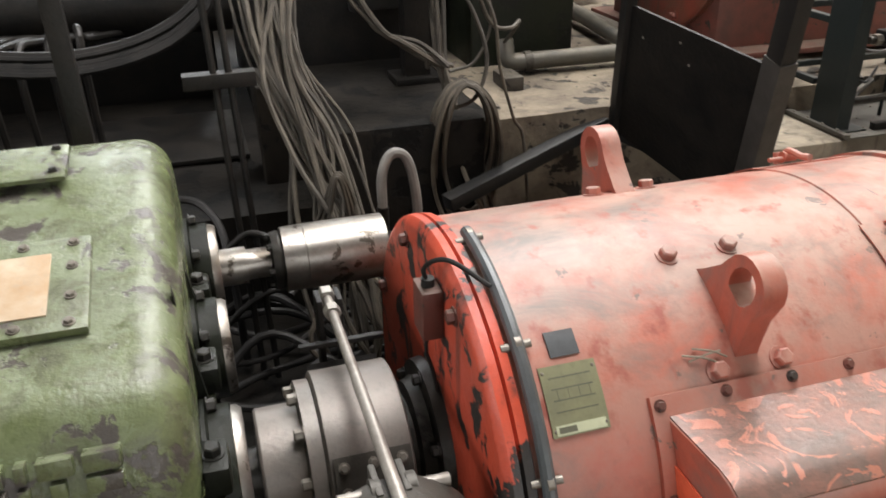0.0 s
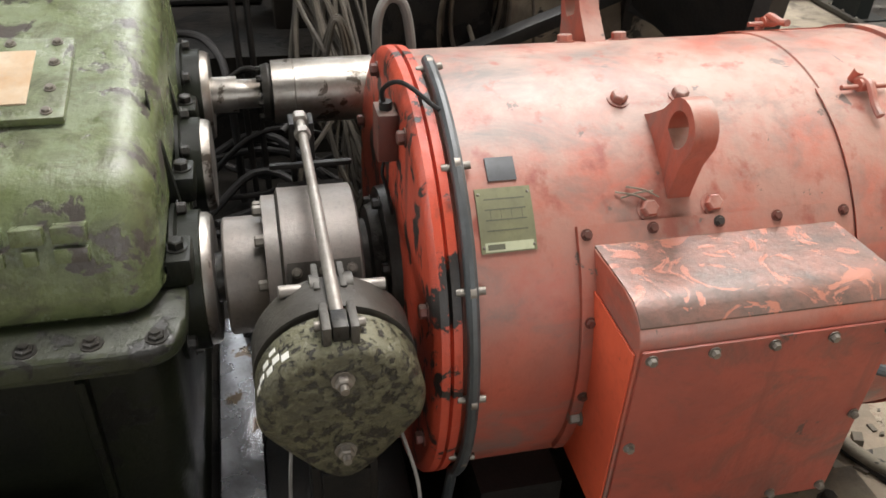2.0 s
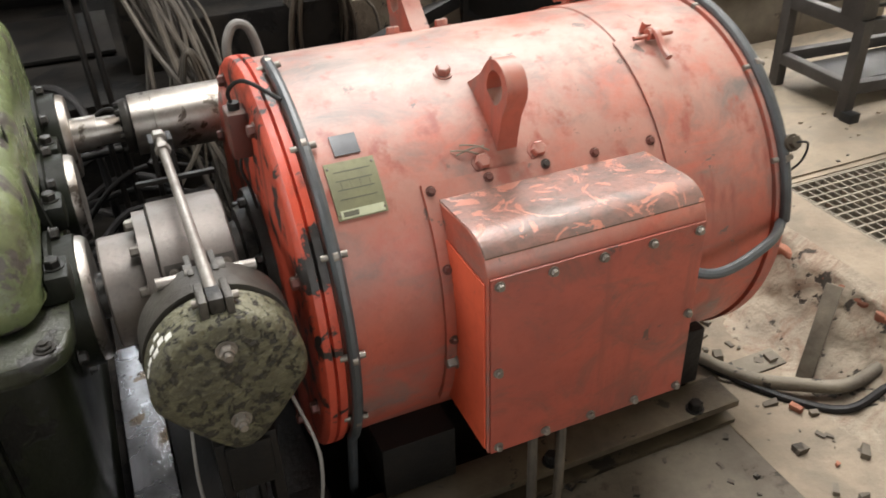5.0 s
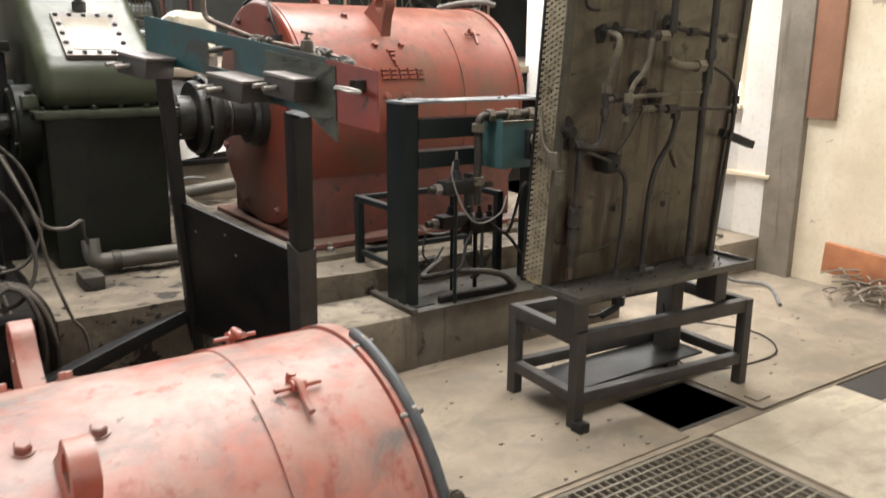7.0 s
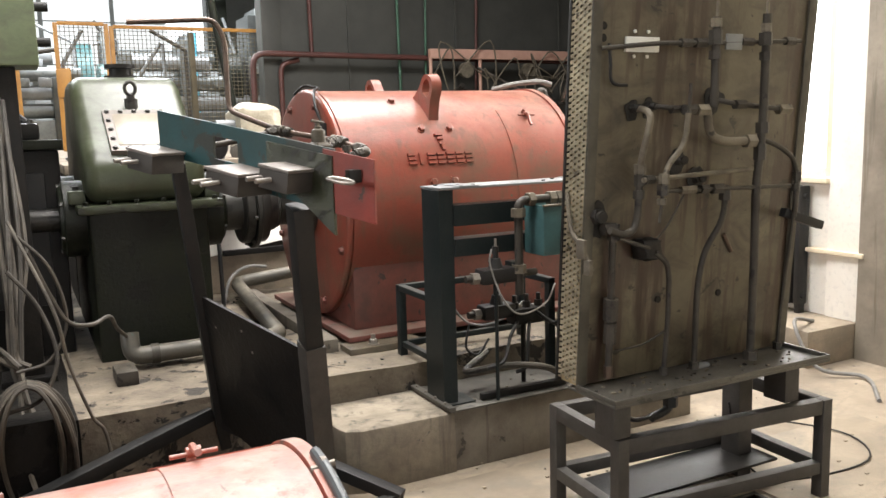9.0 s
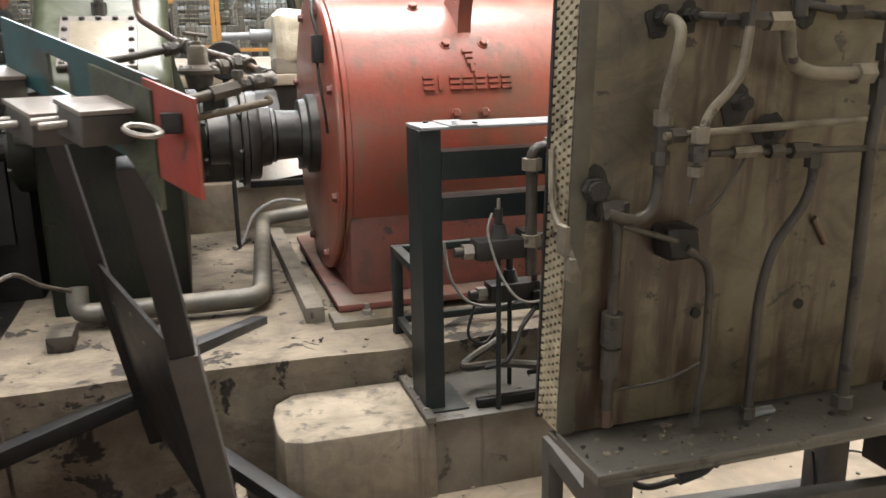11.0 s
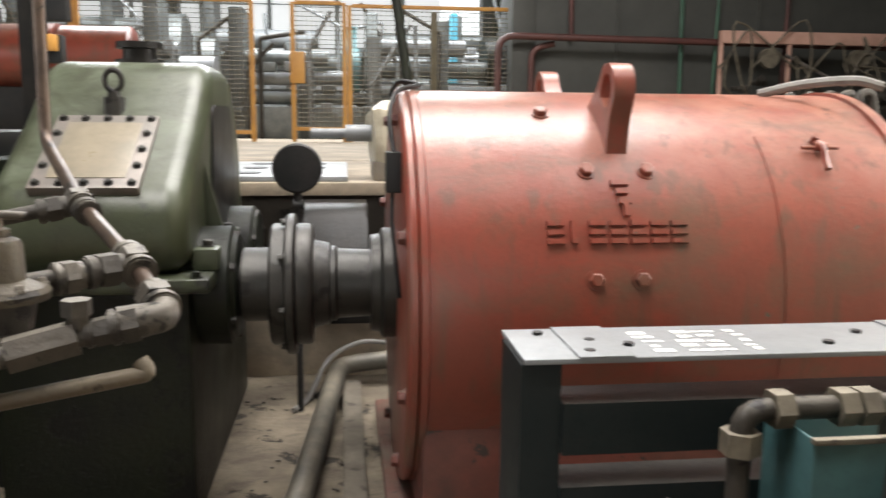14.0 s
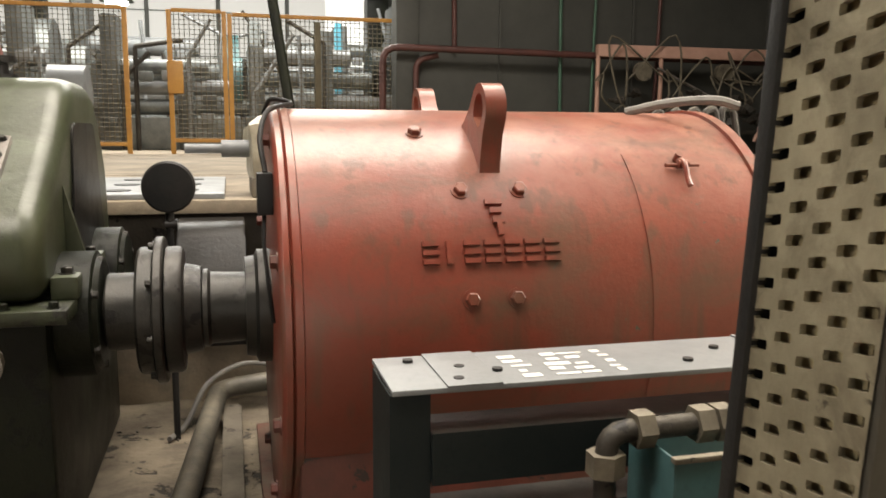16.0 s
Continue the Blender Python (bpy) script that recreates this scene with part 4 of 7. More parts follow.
for k in range(6):
    a = radians(30 + 60 * k)
    part("bolt", bolt(bmesh.new(), (0.443, MY + 0.168 * math.cos(a), MZ + 0.168 * math.sin(a)), (-1, 0, 0), 0.013, 0.018), DARK_STEEL, motor)
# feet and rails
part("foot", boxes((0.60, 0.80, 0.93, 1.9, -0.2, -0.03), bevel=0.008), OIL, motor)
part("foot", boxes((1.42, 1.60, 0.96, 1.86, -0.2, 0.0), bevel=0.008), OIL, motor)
for y in (0.90, 1.91):
    part("rail", boxes((0.42, 1.66, y - 0.06, y + 0.06, -0.225, -0.202), (0.42, 1.66, y - 0.02, y + 0.02, -0.275, -0.225), (0.42, 1.66, y - 0.06, y + 0.06, -0.298, -0.275), bevel=0.003), RAIL, motor, "brown oily base rail")
for x in (0.60, 1.05, 1.52):
    part("bolt", bolt(bmesh.new(), (x, 0.865, -0.202), (0, 0, 1), 0.02, 0.03), OIL, motor)
single("pit_pipe", bent(bmesh.new(), [(1.62, 1.28, -0.24), (1.80, 0.95, -0.27), (2.02, 0.77, -0.24), (2.14, 0.76, -0.17)], 0.022, 12, 0.1), PIPE_PALE, "dusty bent pipe entering the pit wall", "pipe")
single("pit_hose", tube(bmesh.new(), [(1.60, 1.35, -0.20), (1.75, 1.02, -0.27), (1.95, 0.75, -0.28), (2.1, 0.70, -0.2)], 0.013), CABLE_BLACK, "black hose lying along the pit floor", "hose")
for x0, x1 in ((0.95, 0.92), (1.03, 0.99)):
    single("strap", tube(bmesh.new(), [(x0, 0.80, 0.06), (x0 - 0.01, 0.78, -0.1), (x1, 0.74, -0.29)], 0.013), CABLE, "pale flat cable below the terminal box", "cable")

# coupling and brake drum
coupling = thing("shaft_coupling", "grey steel flexible coupling with brake drum", "coupling", at=(0.24, MY, MZ - 0.2))
part("brake_drum", lathe(bmesh.new(), [(0.205, 0.10), (0.205, 0.19), (0.21, 0.2), (0.38, 0.2), (0.385, 0.19), (0.385, 0.1)], MY, MZ, 64), GREY_STEEL, coupling, "scuffed grey brake drum")
part("flange", lathe(bmesh.new(), [(0.170, 0.10), (0.172, 0.185), (0.203, 0.185), (0.204, 0.1)], MY, MZ, 64), GREY_STEEL, coupling)
part("hub", lathe(bmesh.new(), [(0.075, 0.06), (0.077, 0.135), (0.082, 0.14), (0.170, 0.14), (0.171, 0.06)], MY, MZ, 56), GREY_STEEL, coupling)
part("shaft", lathe(bmesh.new(), [(0.02, 0.06), (0.42, 0.06)], MY, MZ, 32), DARK_STEEL, coupling)
for k in range(10):
    a = radians(36 * k + 10)
    part("bolt", bolt(bmesh.new(), (0.172, MY + 0.163 * math.cos(a), MZ + 0.163 * math.sin(a)), (-1, 0, 0), 0.013, 0.022), BOLT, coupling)

brake = thing("drum_brake", "mossy round brake actuator on the coupling", "brake", at=(0.29, 0.93, -0.2))
def disc_y(bm, cx, cz, rows, seg=48, squash=0.0):
    rings = []
    for y, r in rows:
        ring = []
        for k in range(seg):
            a = k * math.tau / seg
            u, v = r * math.cos(a), r * math.sin(a)
            if squash and v < -r * 0.25:
                k2 = (-v / r - 0.25) / 0.75
                u *= 1 - squash * 0.65 * k2
                v *= 1 + 0.22 * k2 * k2
            ring.append(bm.verts.new((cx + u, y, cz + v)))
        rings.append(ring)
    for a, b in zip(rings, rings[1:]):
        for k in range(seg):
            bm.faces.new((a[k], a[(k + 1) % seg], b[(k + 1) % seg], b[k]))
    bm.faces.new(rings[0])
    bm.faces.new(rings[-1][::-1])
    return bm


BX, BZ = 0.286, 0.40
for k, (a, y) in enumerate(((128, 0.862), (136, 0.874), (143, 0.862), (147, 0.888), (153, 0.87), (160, 0.862), (139, 0.902))):
    m = Matrix.Translation((BX + 0.1555 * math.cos(radians(a)), y, BZ + 0.1555 * math.sin(radians(a)))) @ Matrix.Rotation(radians(90 - a), 4, "Y")
    part("label_flake", box(bmesh.new(), -0.007, 0.009, -0.008, 0.009 - 0.001 * k, -0.0005, 0.0016, 0, m), TAPE, brake, "white flake of a torn label")
part("housing", disc_y(bmesh.new(), BX, BZ, [(0.825, 0.02), (0.828, 0.135), (0.835, 0.148), (0.85, 0.156), (0.925, 0.156), (0.928, 0.14)], squash=0.5), BRAKE, brake, "lumpy greenish brake housing")
part("groove", disc_y(bmesh.new(), BX, BZ, [(0.926, 0.138), (0.945, 0.138)], squash=0.5), OIL, brake)
part("housing", disc_y(bmesh.new(), BX, BZ, [(0.942, 0.14), (0.944, 0.158), (1.03, 0.158), (1.05, 0.148), (1.06, 0.1)], squash=0.5), BRAKE_DARK, brake)
for z in (0.485, 0.305):
    part("nut", rod(bolt(bmesh.new(), (BX, 0.826, z), (0, -1, 0), 0.016, 0.018), (BX, 0.81, z), (BX, 0.795, z), 0.008), BOLT, brake)
part("clevis", boxes((0.256, 0.272, 0.845, 0.92, 0.53, 0.59), (0.305, 0.321, 0.845, 0.92, 0.53, 0.59), bevel=0.004), BRAKE_DARK, brake)
part("clevis_block", boxes((0.274, 0.303, 0.85, 0.90, 0.545, 0.588), bevel=0.004), DARK_STEEL, brake)
part("clevis_pin", rod(bmesh.new(), (0.245, 0.885, 0.565), (0.335, 0.885, 0.565), 0.009), BOLT, brake)
part("tie_rod", rod(rod(bmesh.new(), (0.289, 0.88, 0.565), (0.287, 1.30, 0.578), 0.0125), (0.287, 1.30, 0.578), (0.284, 1.64, 0.59), 0.0115), ROD, brake, "long pale steel tie rod")
part("rod_nut", rod(bmesh.new(), (0.285, 1.56, 0.586), (0.285, 1.585, 0.587), 0.02, seg=6), ROD, brake)
part("rod_nut", rod(bmesh.new(), (0.284, 1.625, 0.59), (0.284, 1.655, 0.59), 0.022, seg=6), ROD, brake)
part("cross_pin", rod(bmesh.new(), (0.19, 1.025, 0.54), (0.395, 1.04, 0.524), 0.0125), ROD, brake, "pale steel cross pin")
for x in (0.248, 0.312):
    part("lever_boss", rod(bmesh.new(), (x, 1.03, 0.533), (x + 0.018, 1.03, 0.532), 0.03), BRAKE_DARK, brake)
part("shoe_arm", boxes((0.255, 0.268, 1.60, 1.66, -0.1, 0.60), (0.302, 0.315, 1.60, 1.66, -0.1, 0.60), bevel=0.003), OIL, brake)
part("shoe_arm", boxes((0.255, 0.268, 1.0, 1.08, -0.15, 0.56), (0.305, 0.318, 1.0, 1.08, -0.15, 0.56), bevel=0.003), BRAKE_DARK, brake)
part("shoe", arc_sheet(bmesh.new(), 0.215, 0.375, MY, MZ, 0.202, 140, 200, 0.012, 10), BRAKE_DARK, brake, "brake shoe with bolts")
for x in (0.235, 0.295, 0.355):
    for a in (146, 160):
        r = radians(a)
        d = Vector((0, math.cos(r), math.sin(r)))
        part("bolt", bolt(bmesh.new(), Vector((x, MY, MZ)) + d * 0.214, d, 0.009, 0.012), BOLT, brake)
part("shoe", arc_sheet(bmesh.new(), 0.215, 0.375, MY, MZ, 0.202, -20, 50, 0.012, 10), OIL, brake)
part("guard_strip", boxes((0.20, 0.40, 1.56, 1.575, 0.50, 0.512), bevel=0.002), OIL, brake)
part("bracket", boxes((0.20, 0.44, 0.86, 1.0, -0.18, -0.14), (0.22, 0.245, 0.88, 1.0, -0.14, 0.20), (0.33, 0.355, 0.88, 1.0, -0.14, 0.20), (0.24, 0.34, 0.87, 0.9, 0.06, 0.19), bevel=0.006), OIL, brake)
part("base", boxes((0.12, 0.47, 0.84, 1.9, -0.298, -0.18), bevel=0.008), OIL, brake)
for x0, pts in ((0, [(0.19, 0.95, 0.25), (0.175, 0.86, 0.1), (0.20, 0.80, -0.05), (0.24, 0.78, -0.25)]), (1, [(0.40, 0.9, 0.28), (0.43, 0.82, 0.15), (0.41, 0.80, -0.02), (0.36, 0.78, -0.25)])):
    part("wire", tube(bmesh.new(), pts, 0.004), CABLE_GREY, brake)
single("base_plate", boxes((0.005, 0.115, 1.02, 1.86, -0.21, -0.19), bevel=0.003), PLATE_BLUE, "grey-blue steel base plate beside the brake", "plate")
single("base_support", boxes((0.0, 0.118, 1.06, 1.86, -0.298, -0.212), bevel=0.003), OIL, "black support under the base plate", "support")

# ---- first gearbox ----
gear = thing("gearbox", "worn green reduction gearbox with flaking paint", "gearbox", "gearboxes", (-0.5, 1.6, -0.3))
outline = rounded([(1.12, 0.42), (1.165, 0.60), (1.24, 0.70), (1.62, 0.785), (2.02, 0.865), (2.22, 0.84), (2.36, 0.64), (2.40, 0.42)], 0.07, 5)
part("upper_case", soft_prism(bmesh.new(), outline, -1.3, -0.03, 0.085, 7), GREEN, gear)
part("flange", prism(bmesh.new(), rounded([(-1.35, 1.035), (0.002, 1.035), (0.002, 2.47), (-1.35, 2.47)], 0.10, 7), 0.372, 0.42, 0.014, 3, "z"), FLANGE_GREEN, gear, "dark oily split flange")
part("lower_case", prism(bmesh.new(), rounded([(-1.3, 1.07), (-0.03, 1.07), (-0.03, 2.42), (-1.3, 2.42)], 0.09, 6), -0.29, 0.3745, 0.006, 2, "z"), GREEN_DARK, gear, "green lower housing darkened for shade")
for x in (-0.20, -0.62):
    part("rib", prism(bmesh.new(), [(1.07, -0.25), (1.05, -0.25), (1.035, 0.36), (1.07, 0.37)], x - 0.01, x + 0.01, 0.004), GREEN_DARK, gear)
part("foot", boxes((-1.3, 0.0, 0.95, 1.08, -0.298, -0.245), bevel=0.008), OIL, gear)
for x in (-0.05, -0.17, -0.29, -0.43, -0.6):
    part("bolt", rod(bolt(bmesh.new(), (x, 1.078, 0.42), (0, 0, 1), 0.017, 0.012), (x, 1.078, 0.43), (x, 1.078, 0.437), 0.009), DARK_STEEL, gear)
part("foot_bolt", bolt(bmesh.new(), (-0.06, 1.0, -0.245), (0, 0, 1), 0.022, 0.03), OIL, gear)
# inspection cover on the sloping top
sl = math.atan2(0.085, 0.38)
cm = Matrix.Translation((-0.42, 1.52, 0.765)) @ Matrix.Rotation(sl, 4, "X")
c = part("inspection_cover", box(bmesh.new(), -0.24, 0.23, -0.135, 0.15, 0, 0.022, 0.01, cm), GREEN, gear, "green rimmed inspection cover")
part("pane", box(bmesh.new(), -0.20, 0.155, -0.09, 0.095, 0.021, 0.026, 0.002, cm), PEEP_ORANGE, c, "oil-stained inspection pane")
for x in (-0.2, -0.1, 0.0, 0.1, 0.195):
    for y in (-0.115, 0.125):
        part("bolt", bolt(bmesh.new(), cm @ Vector((x, y, 0.022)), cm.to_3x3() @ Vector((0, 0, 1)), 0.009, 0.009), BOLT, c)
for y in (-0.04, 0.05):
    part("bolt", bolt(bmesh.new(), cm @ Vector((0.195, y, 0.022)), cm.to_3x3() @ Vector((0, 0, 1)), 0.009, 0.009), BOLT, c)
cm2 = Matrix.Translation((-0.40, 1.97, 0.868)) @ Matrix.Rotation(radians(6), 4, "X")
c = part("top_plate", box(bmesh.new(), -0.22, 0.15, -0.09, 0.09, 0, 0.016, 0.012, cm2), GREEN, gear, "bolted green cover plate")
for x in (-0.19, -0.03, 0.12):
    for y in (-0.06, 0.06):
        part("bolt", bolt(bmesh.new(), cm2 @ Vector((x, y, 0.016)), (0, 0, 1), 0.009, 0.009), DARK_STEEL, c)
# cast marks on the front, as plain raised bars
for x0, x1, z0, z1 in ((-0.395, -0.335, 0.604, 0.637), (-0.395, -0.335, 0.565, 0.595), (-0.318, -0.300, 0.604, 0.637), (-0.318, -0.300, 0.565, 0.595), (-0.284, -0.226, 0.604, 0.637),
                       (-0.268, -0.242, 0.565, 0.595), (-0.212, -0.150, 0.604, 0.637), (-0.212, -0.150, 0.565, 0.595)):
    bm = bmesh.new()
    box(bm, x0, x1, -0.012, 0.02, -(z1 - z0) / 2, (z1 - z0) / 2, 0.003)
    zc = (z0 + z1) / 2
    bmesh.ops.transform(bm, matrix=Matrix.Translation((0, 1.118 + (zc - 0.42) * 0.25, zc)) @ Matrix.Rotation(radians(-14), 4, "X"), verts=bm.verts)
    part("cast_mark", bm, GREEN, gear, "worn raised bar")
part("oil_plug", rod(rod(bmesh.new(), (-0.36, 1.18, 0.70), (-0.36, 1.165, 0.725), 0.03), (-0.36, 1.165, 0.725), (-0.36, 1.16, 0.735), 0.018, seg=6), DARK_STEEL, gear)
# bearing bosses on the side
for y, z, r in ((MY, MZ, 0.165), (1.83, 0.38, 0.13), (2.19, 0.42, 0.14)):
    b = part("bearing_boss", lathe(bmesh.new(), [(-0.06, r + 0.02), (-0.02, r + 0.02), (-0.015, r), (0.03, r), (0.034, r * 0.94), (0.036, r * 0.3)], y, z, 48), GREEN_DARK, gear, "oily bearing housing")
    part("ring", lathe(bmesh.new(), [(0.02, r * 0.97), (0.045, r * 0.95), (0.055, r * 0.9), (0.055, r * 0.5)], y, z, 48), BRIGHT_STEEL, b, "worn bright steel ring")
    for k in range(6):
        a = radians(15 + 60 * k)
        part("bolt", bolt(bmesh.new(), (-0.015, y + (r + 0.012) * math.cos(a), z + (r + 0.012) * math.sin(a)), (1, 0, 0), 0.015, 0.02), DARK_STEEL, b)
for y in (1.28, 1.62, 2.0):
    part("boss_lug", boxes((-0.05, 0.02, y - 0.05, y + 0.05, 0.42, 0.49), bevel=0.012), GREEN_DARK, gear)
    part("bolt", bolt(bmesh.new(), (-0.01, y, 0.49), (0, 0, 1), 0.018, 0.022), DARK_STEEL, gear)
for y in (1.5, 1.85):
    part("rib", prism(bmesh.new(), [(-0.045, 0.75), (-0.005, 0.43), (-0.045, 0.43)], y - 0.012, y + 0.012, 0.0, 1, "y"), GREEN_DARK, gear)
# second shaft behind the brake
sh = thing("drive_shaft", "scuffed bright steel drive shaft with hub", "shaft", at=(0.3, 2.2, 0.3))
part("shaft", lathe(bmesh.new(), [(0.03, 0.05), (0.05, 0.055), (0.13, 0.055), (0.13, 0.045), (0.20, 0.045), (0.20, 0.03)], 2.19, 0.42, 40), BRIGHT_STEEL, sh)
part("hub_flange", lathe(bmesh.new(), [(0.205, 0.04), (0.205, 0.085), (0.225, 0.09), (0.235, 0.085), (0.235, 0.05)], 2.19, 0.42, 40), DARK_STEEL, sh)
part("hub", lathe(bmesh.new(), [(0.236, 0.05), (0.236, 0.097), (0.30, 0.099), (0.302, 0.097), (0.304, 0.099), (0.545, 0.099), (0.55, 0.09), (0.55, 0.04)], 2.19, 0.42, 56), BRIGHT_STEEL, sh, "bright scuffed cylinder hub")
part("bearing_stand", boxes((0.56, 0.72, 2.05, 2.33, -0.298, 0.40), bevel=0.02), OIL, sh)
for k in range(6):
    a = radians(60 * k)
    part("bolt", bolt(bmesh.new(), (0.206, 2.19 + 0.072 * math.cos(a), 0.42 + 0.072 * math.sin(a)), (-1, 0, 0), 0.01, 0.016), DARK_STEEL, sh)


# ---- second drive on the plinth ----
NY, NZ, NR = 4.33, 1.155, 0.655
motor2 = thing("electric_motor", "large dull red electric motor on the plinth", "motor", "drive motors", (3.5, NY, 0.42))
part("shell", lathe(bmesh.new(), [(2.76, 0.64), (2.762, NR), (4.20, NR), (4.205, 0.64)], NY, NZ, 110), RED_BACK, motor2)
part("end_shield", lathe(bmesh.new(), [(2.70, 0.12), (2.70, 0.64), (2.703, 0.655), (2.712, 0.664), (2.728, 0.664), (2.732, 0.652), (2.738, 0.664), (2.758, 0.664), (2.765, 0.64)], NY, NZ, 110), RED_BACK, motor2)
part("end_shield", lathe(bmesh.new(), [(4.20, 0.64), (4.202, 0.666), (4.24, 0.666), (4.25, 0.655), (4.26, 0.3)], NY, NZ, 110), RED_BACK, motor2)
part("skirt", boxes((2.75, 4.2, 3.76, 4.9, 0.485, 0.86), bevel=0.01), RED_DARK, motor2)
part("base_flange", boxes((2.66, 4.3, 3.62, 5.04, 0.455, 0.485), bevel=0.006), RED_DARK, motor2)
for x, a in ((3.222, 79), (3.353, 79), (3.222, 50.5), (3.40, 50.5), (3.13, 28), (3.222, 97), (3.353, 97), (3.1, 124), (3.19, 124)):
    p, d = on_drum(NY, NZ, NR, a)
    part("bolt", bolt(bmesh.new(), (x, p.y, p.z), d, 0.021 if a < 100 else 0.015, 0.02), RED_BACK, motor2)
for a in (34, -31):
    lug(3.325, NY, NZ, NR, a, RED_BACK, motor2, 1.25)
latch(3.95, 44, RED_BACK, motor2, NY, NZ, NR + 0.006)
part("cover_sheet", arc_sheet(bmesh.new(), 3.775, 4.195, NY, NZ, NR, 128, 200, 0.004, 24), RED_BACK, motor2, "thin curved red cover sheet")
for k in range(8):
    a = radians(22 + 45 * k)
    part("bolt", bolt(bmesh.new(), (2.70, NY + 0.6 * math.cos(a), NZ + 0.6 * math.sin(a)), (-1, 0, 0), 0.02, 0.022), RED_DARK, motor2)
part("bearing_cover", lathe(bmesh.new(), [(2.70, 0.19), (2.66, 0.19), (2.65, 0.17), (2.62, 0.165), (2.62, 0.1)], NY, NZ, 48), DARK_STEEL, motor2, "dark bearing cover")


def raised(x0, x1, a0, a1, parent):
    """A plain raised bar on the drum."""
    return part("cast_mark", arc_sheet(bmesh.new(), x0, x1, NY, NZ, NR, 90 + a0, 90 + a1, 0.016, 4), RED_BACK, parent, "raised cast bar")


# cast maker's mark, drawn as plain raised bars
for k in range(7):
    x = 3.088 + k * 0.0595
    w = 0.046 if k not in (1,) else 0.018
    if k == 1:
        raised(x + 0.008, x + 0.024, 64.6, 70.2, motor2)
    else:
        for a in (64.6, 66.8, 69.0):
            raised(x, x + w, a, a + 1.25, motor2)
raised(3.285, 3.335, 53.8, 55.2, motor2)
raised(3.295, 3.33, 56.2, 57.6, motor2)
raised(3.30, 3.335, 58.6, 60.2, motor2)
raised(3.312, 3.328, 60.2, 63.4, motor2)
# sensor and wiring at the rim
s = part("sensor", boxes((2.655, 2.70, 3.93, 4.0, 1.50, 1.62), bevel=0.005), BLACK, motor2, "black sensor box")
part("wire", tube(bmesh.new(), [(2.68, 3.96, 1.62), (2.67, 4.02, 1.72), (2.70, 4.12, 1.80), (2.78, 4.28, 1.825), (2.72, 4.35, 1.84), (2.70, 4.48, 1.80)], 0.008), CABLE_BLACK, s)
part("wire", tube(bmesh.new(), [(2.675, 3.96, 1.50), (2.67, 3.9, 1.42), (2.68, 3.86, 1.3), (2.69, 3.87, 1.2)], 0.006), CABLE_BLACK, s)
part("hose", tube(bmesh.new(), [(3.95, 4.25, 1.81), (4.05, 4.15, 1.84), (4.17, 4.05, 1.85), (4.25, 4.02, 1.83)], 0.016), CABLE_GREY, motor2, "pale grey hose on top")
for x in (2.62, 3.9):
    st = thing("mounting_pad", "rusty steel mounting pad with anchor bolt", "mounting pad", at=(x + 0.2, 3.58, 0.42))
    part("pad", boxes((x, x + 0.42, 3.50, 3.66, 0.40, 0.452), bevel=0.006), RAIL, st)
    part("bolt", rod(bolt(bmesh.new(), (x + 0.15, 3.555, 0.452), (0, 0, 1), 0.022, 0.028), (x + 0.15, 3.555, 0.48), (x + 0.15, 3.555, 0.505), 0.012), BOLT, st)
single("foundation_bar", boxes((2.52, 2.60, 3.62, 5.3, 0.41, 0.49), bevel=0.006), CONCRETE_WALL, "rough concrete strip along the motor base", "strip", kind="structure")

cp = thing("shaft_coupling", "dark steel gear coupling between gearbox and motor", "coupling", at=(2.4, NY, 1.0))
part("hub", lathe(bmesh.new(), [(2.19, 0.07), (2.19, 0.12), (2.195, 0.125), (2.285, 0.125), (2.29, 0.1)], NY, NZ, 56), DARK_STEEL, cp)
part("sleeve", lathe(bmesh.new(), [(2.285, 0.12), (2.287, 0.2), (2.295, 0.207), (2.335, 0.207), (2.34, 0.2)], NY, NZ, 64), DARK_STEEL, cp)
part("disc", lathe(bmesh.new(), [(2.34, 0.15), (2.34, 0.235), (2.345, 0.24), (2.365, 0.24), (2.37, 0.235), (2.37, 0.15)], NY, NZ, 64), DARK_STEEL, cp, "projecting coupling disc")
part("sleeve", lathe(bmesh.new(), [(2.37, 0.2), (2.375, 0.207), (2.415, 0.207), (2.425, 0.2), (2.43, 0.15), (2.48, 0.14), (2.485, 0.13)], NY, NZ, 64), DARK_STEEL, cp)
part("hub", lathe(bmesh.new(), [(2.48, 0.10), (2.48, 0.128), (2.50, 0.13), (2.51, 0.12), (2.62, 0.115)], NY, NZ, 56), DARK_STEEL, cp)
for k in range(8):
    a = radians(45 * k + 12)
    part("bolt", bolt(bmesh.new(), (2.34, NY + 0.222 * math.cos(a), NZ + 0.222 * math.sin(a)), (-1, 0, 0), 0.012, 0.018), DARK_STEEL, cp)
gz = thing("pressure_gauge", "round black gauge seen from its back", "gauge", at=(2.33, 5.15, 1.2))
bm = disc_y(bmesh.new(), 2.33, 1.50, [(5.13, 0.02), (5.135, 0.10), (5.145, 0.108), (5.19, 0.108), (5.2, 0.10)])
part("case", bm, CABLE_BLACK, gz)
part("neck", rod(rod(bmesh.new(), (2.33, 5.17, 1.40), (2.33, 5.17, 1.32), 0.018), (2.31, 5.17, 1.34), (2.36, 5.17, 1.34), 0.022), BLACK, gz)
part("stem", bent(bmesh.new(), [(2.33, 5.17, 1.36), (2.33, 5.17, 1.0), (2.33, 5.12, 0.8), (2.33, 5.1, 0.42)], 0.014), BLACK, gz)

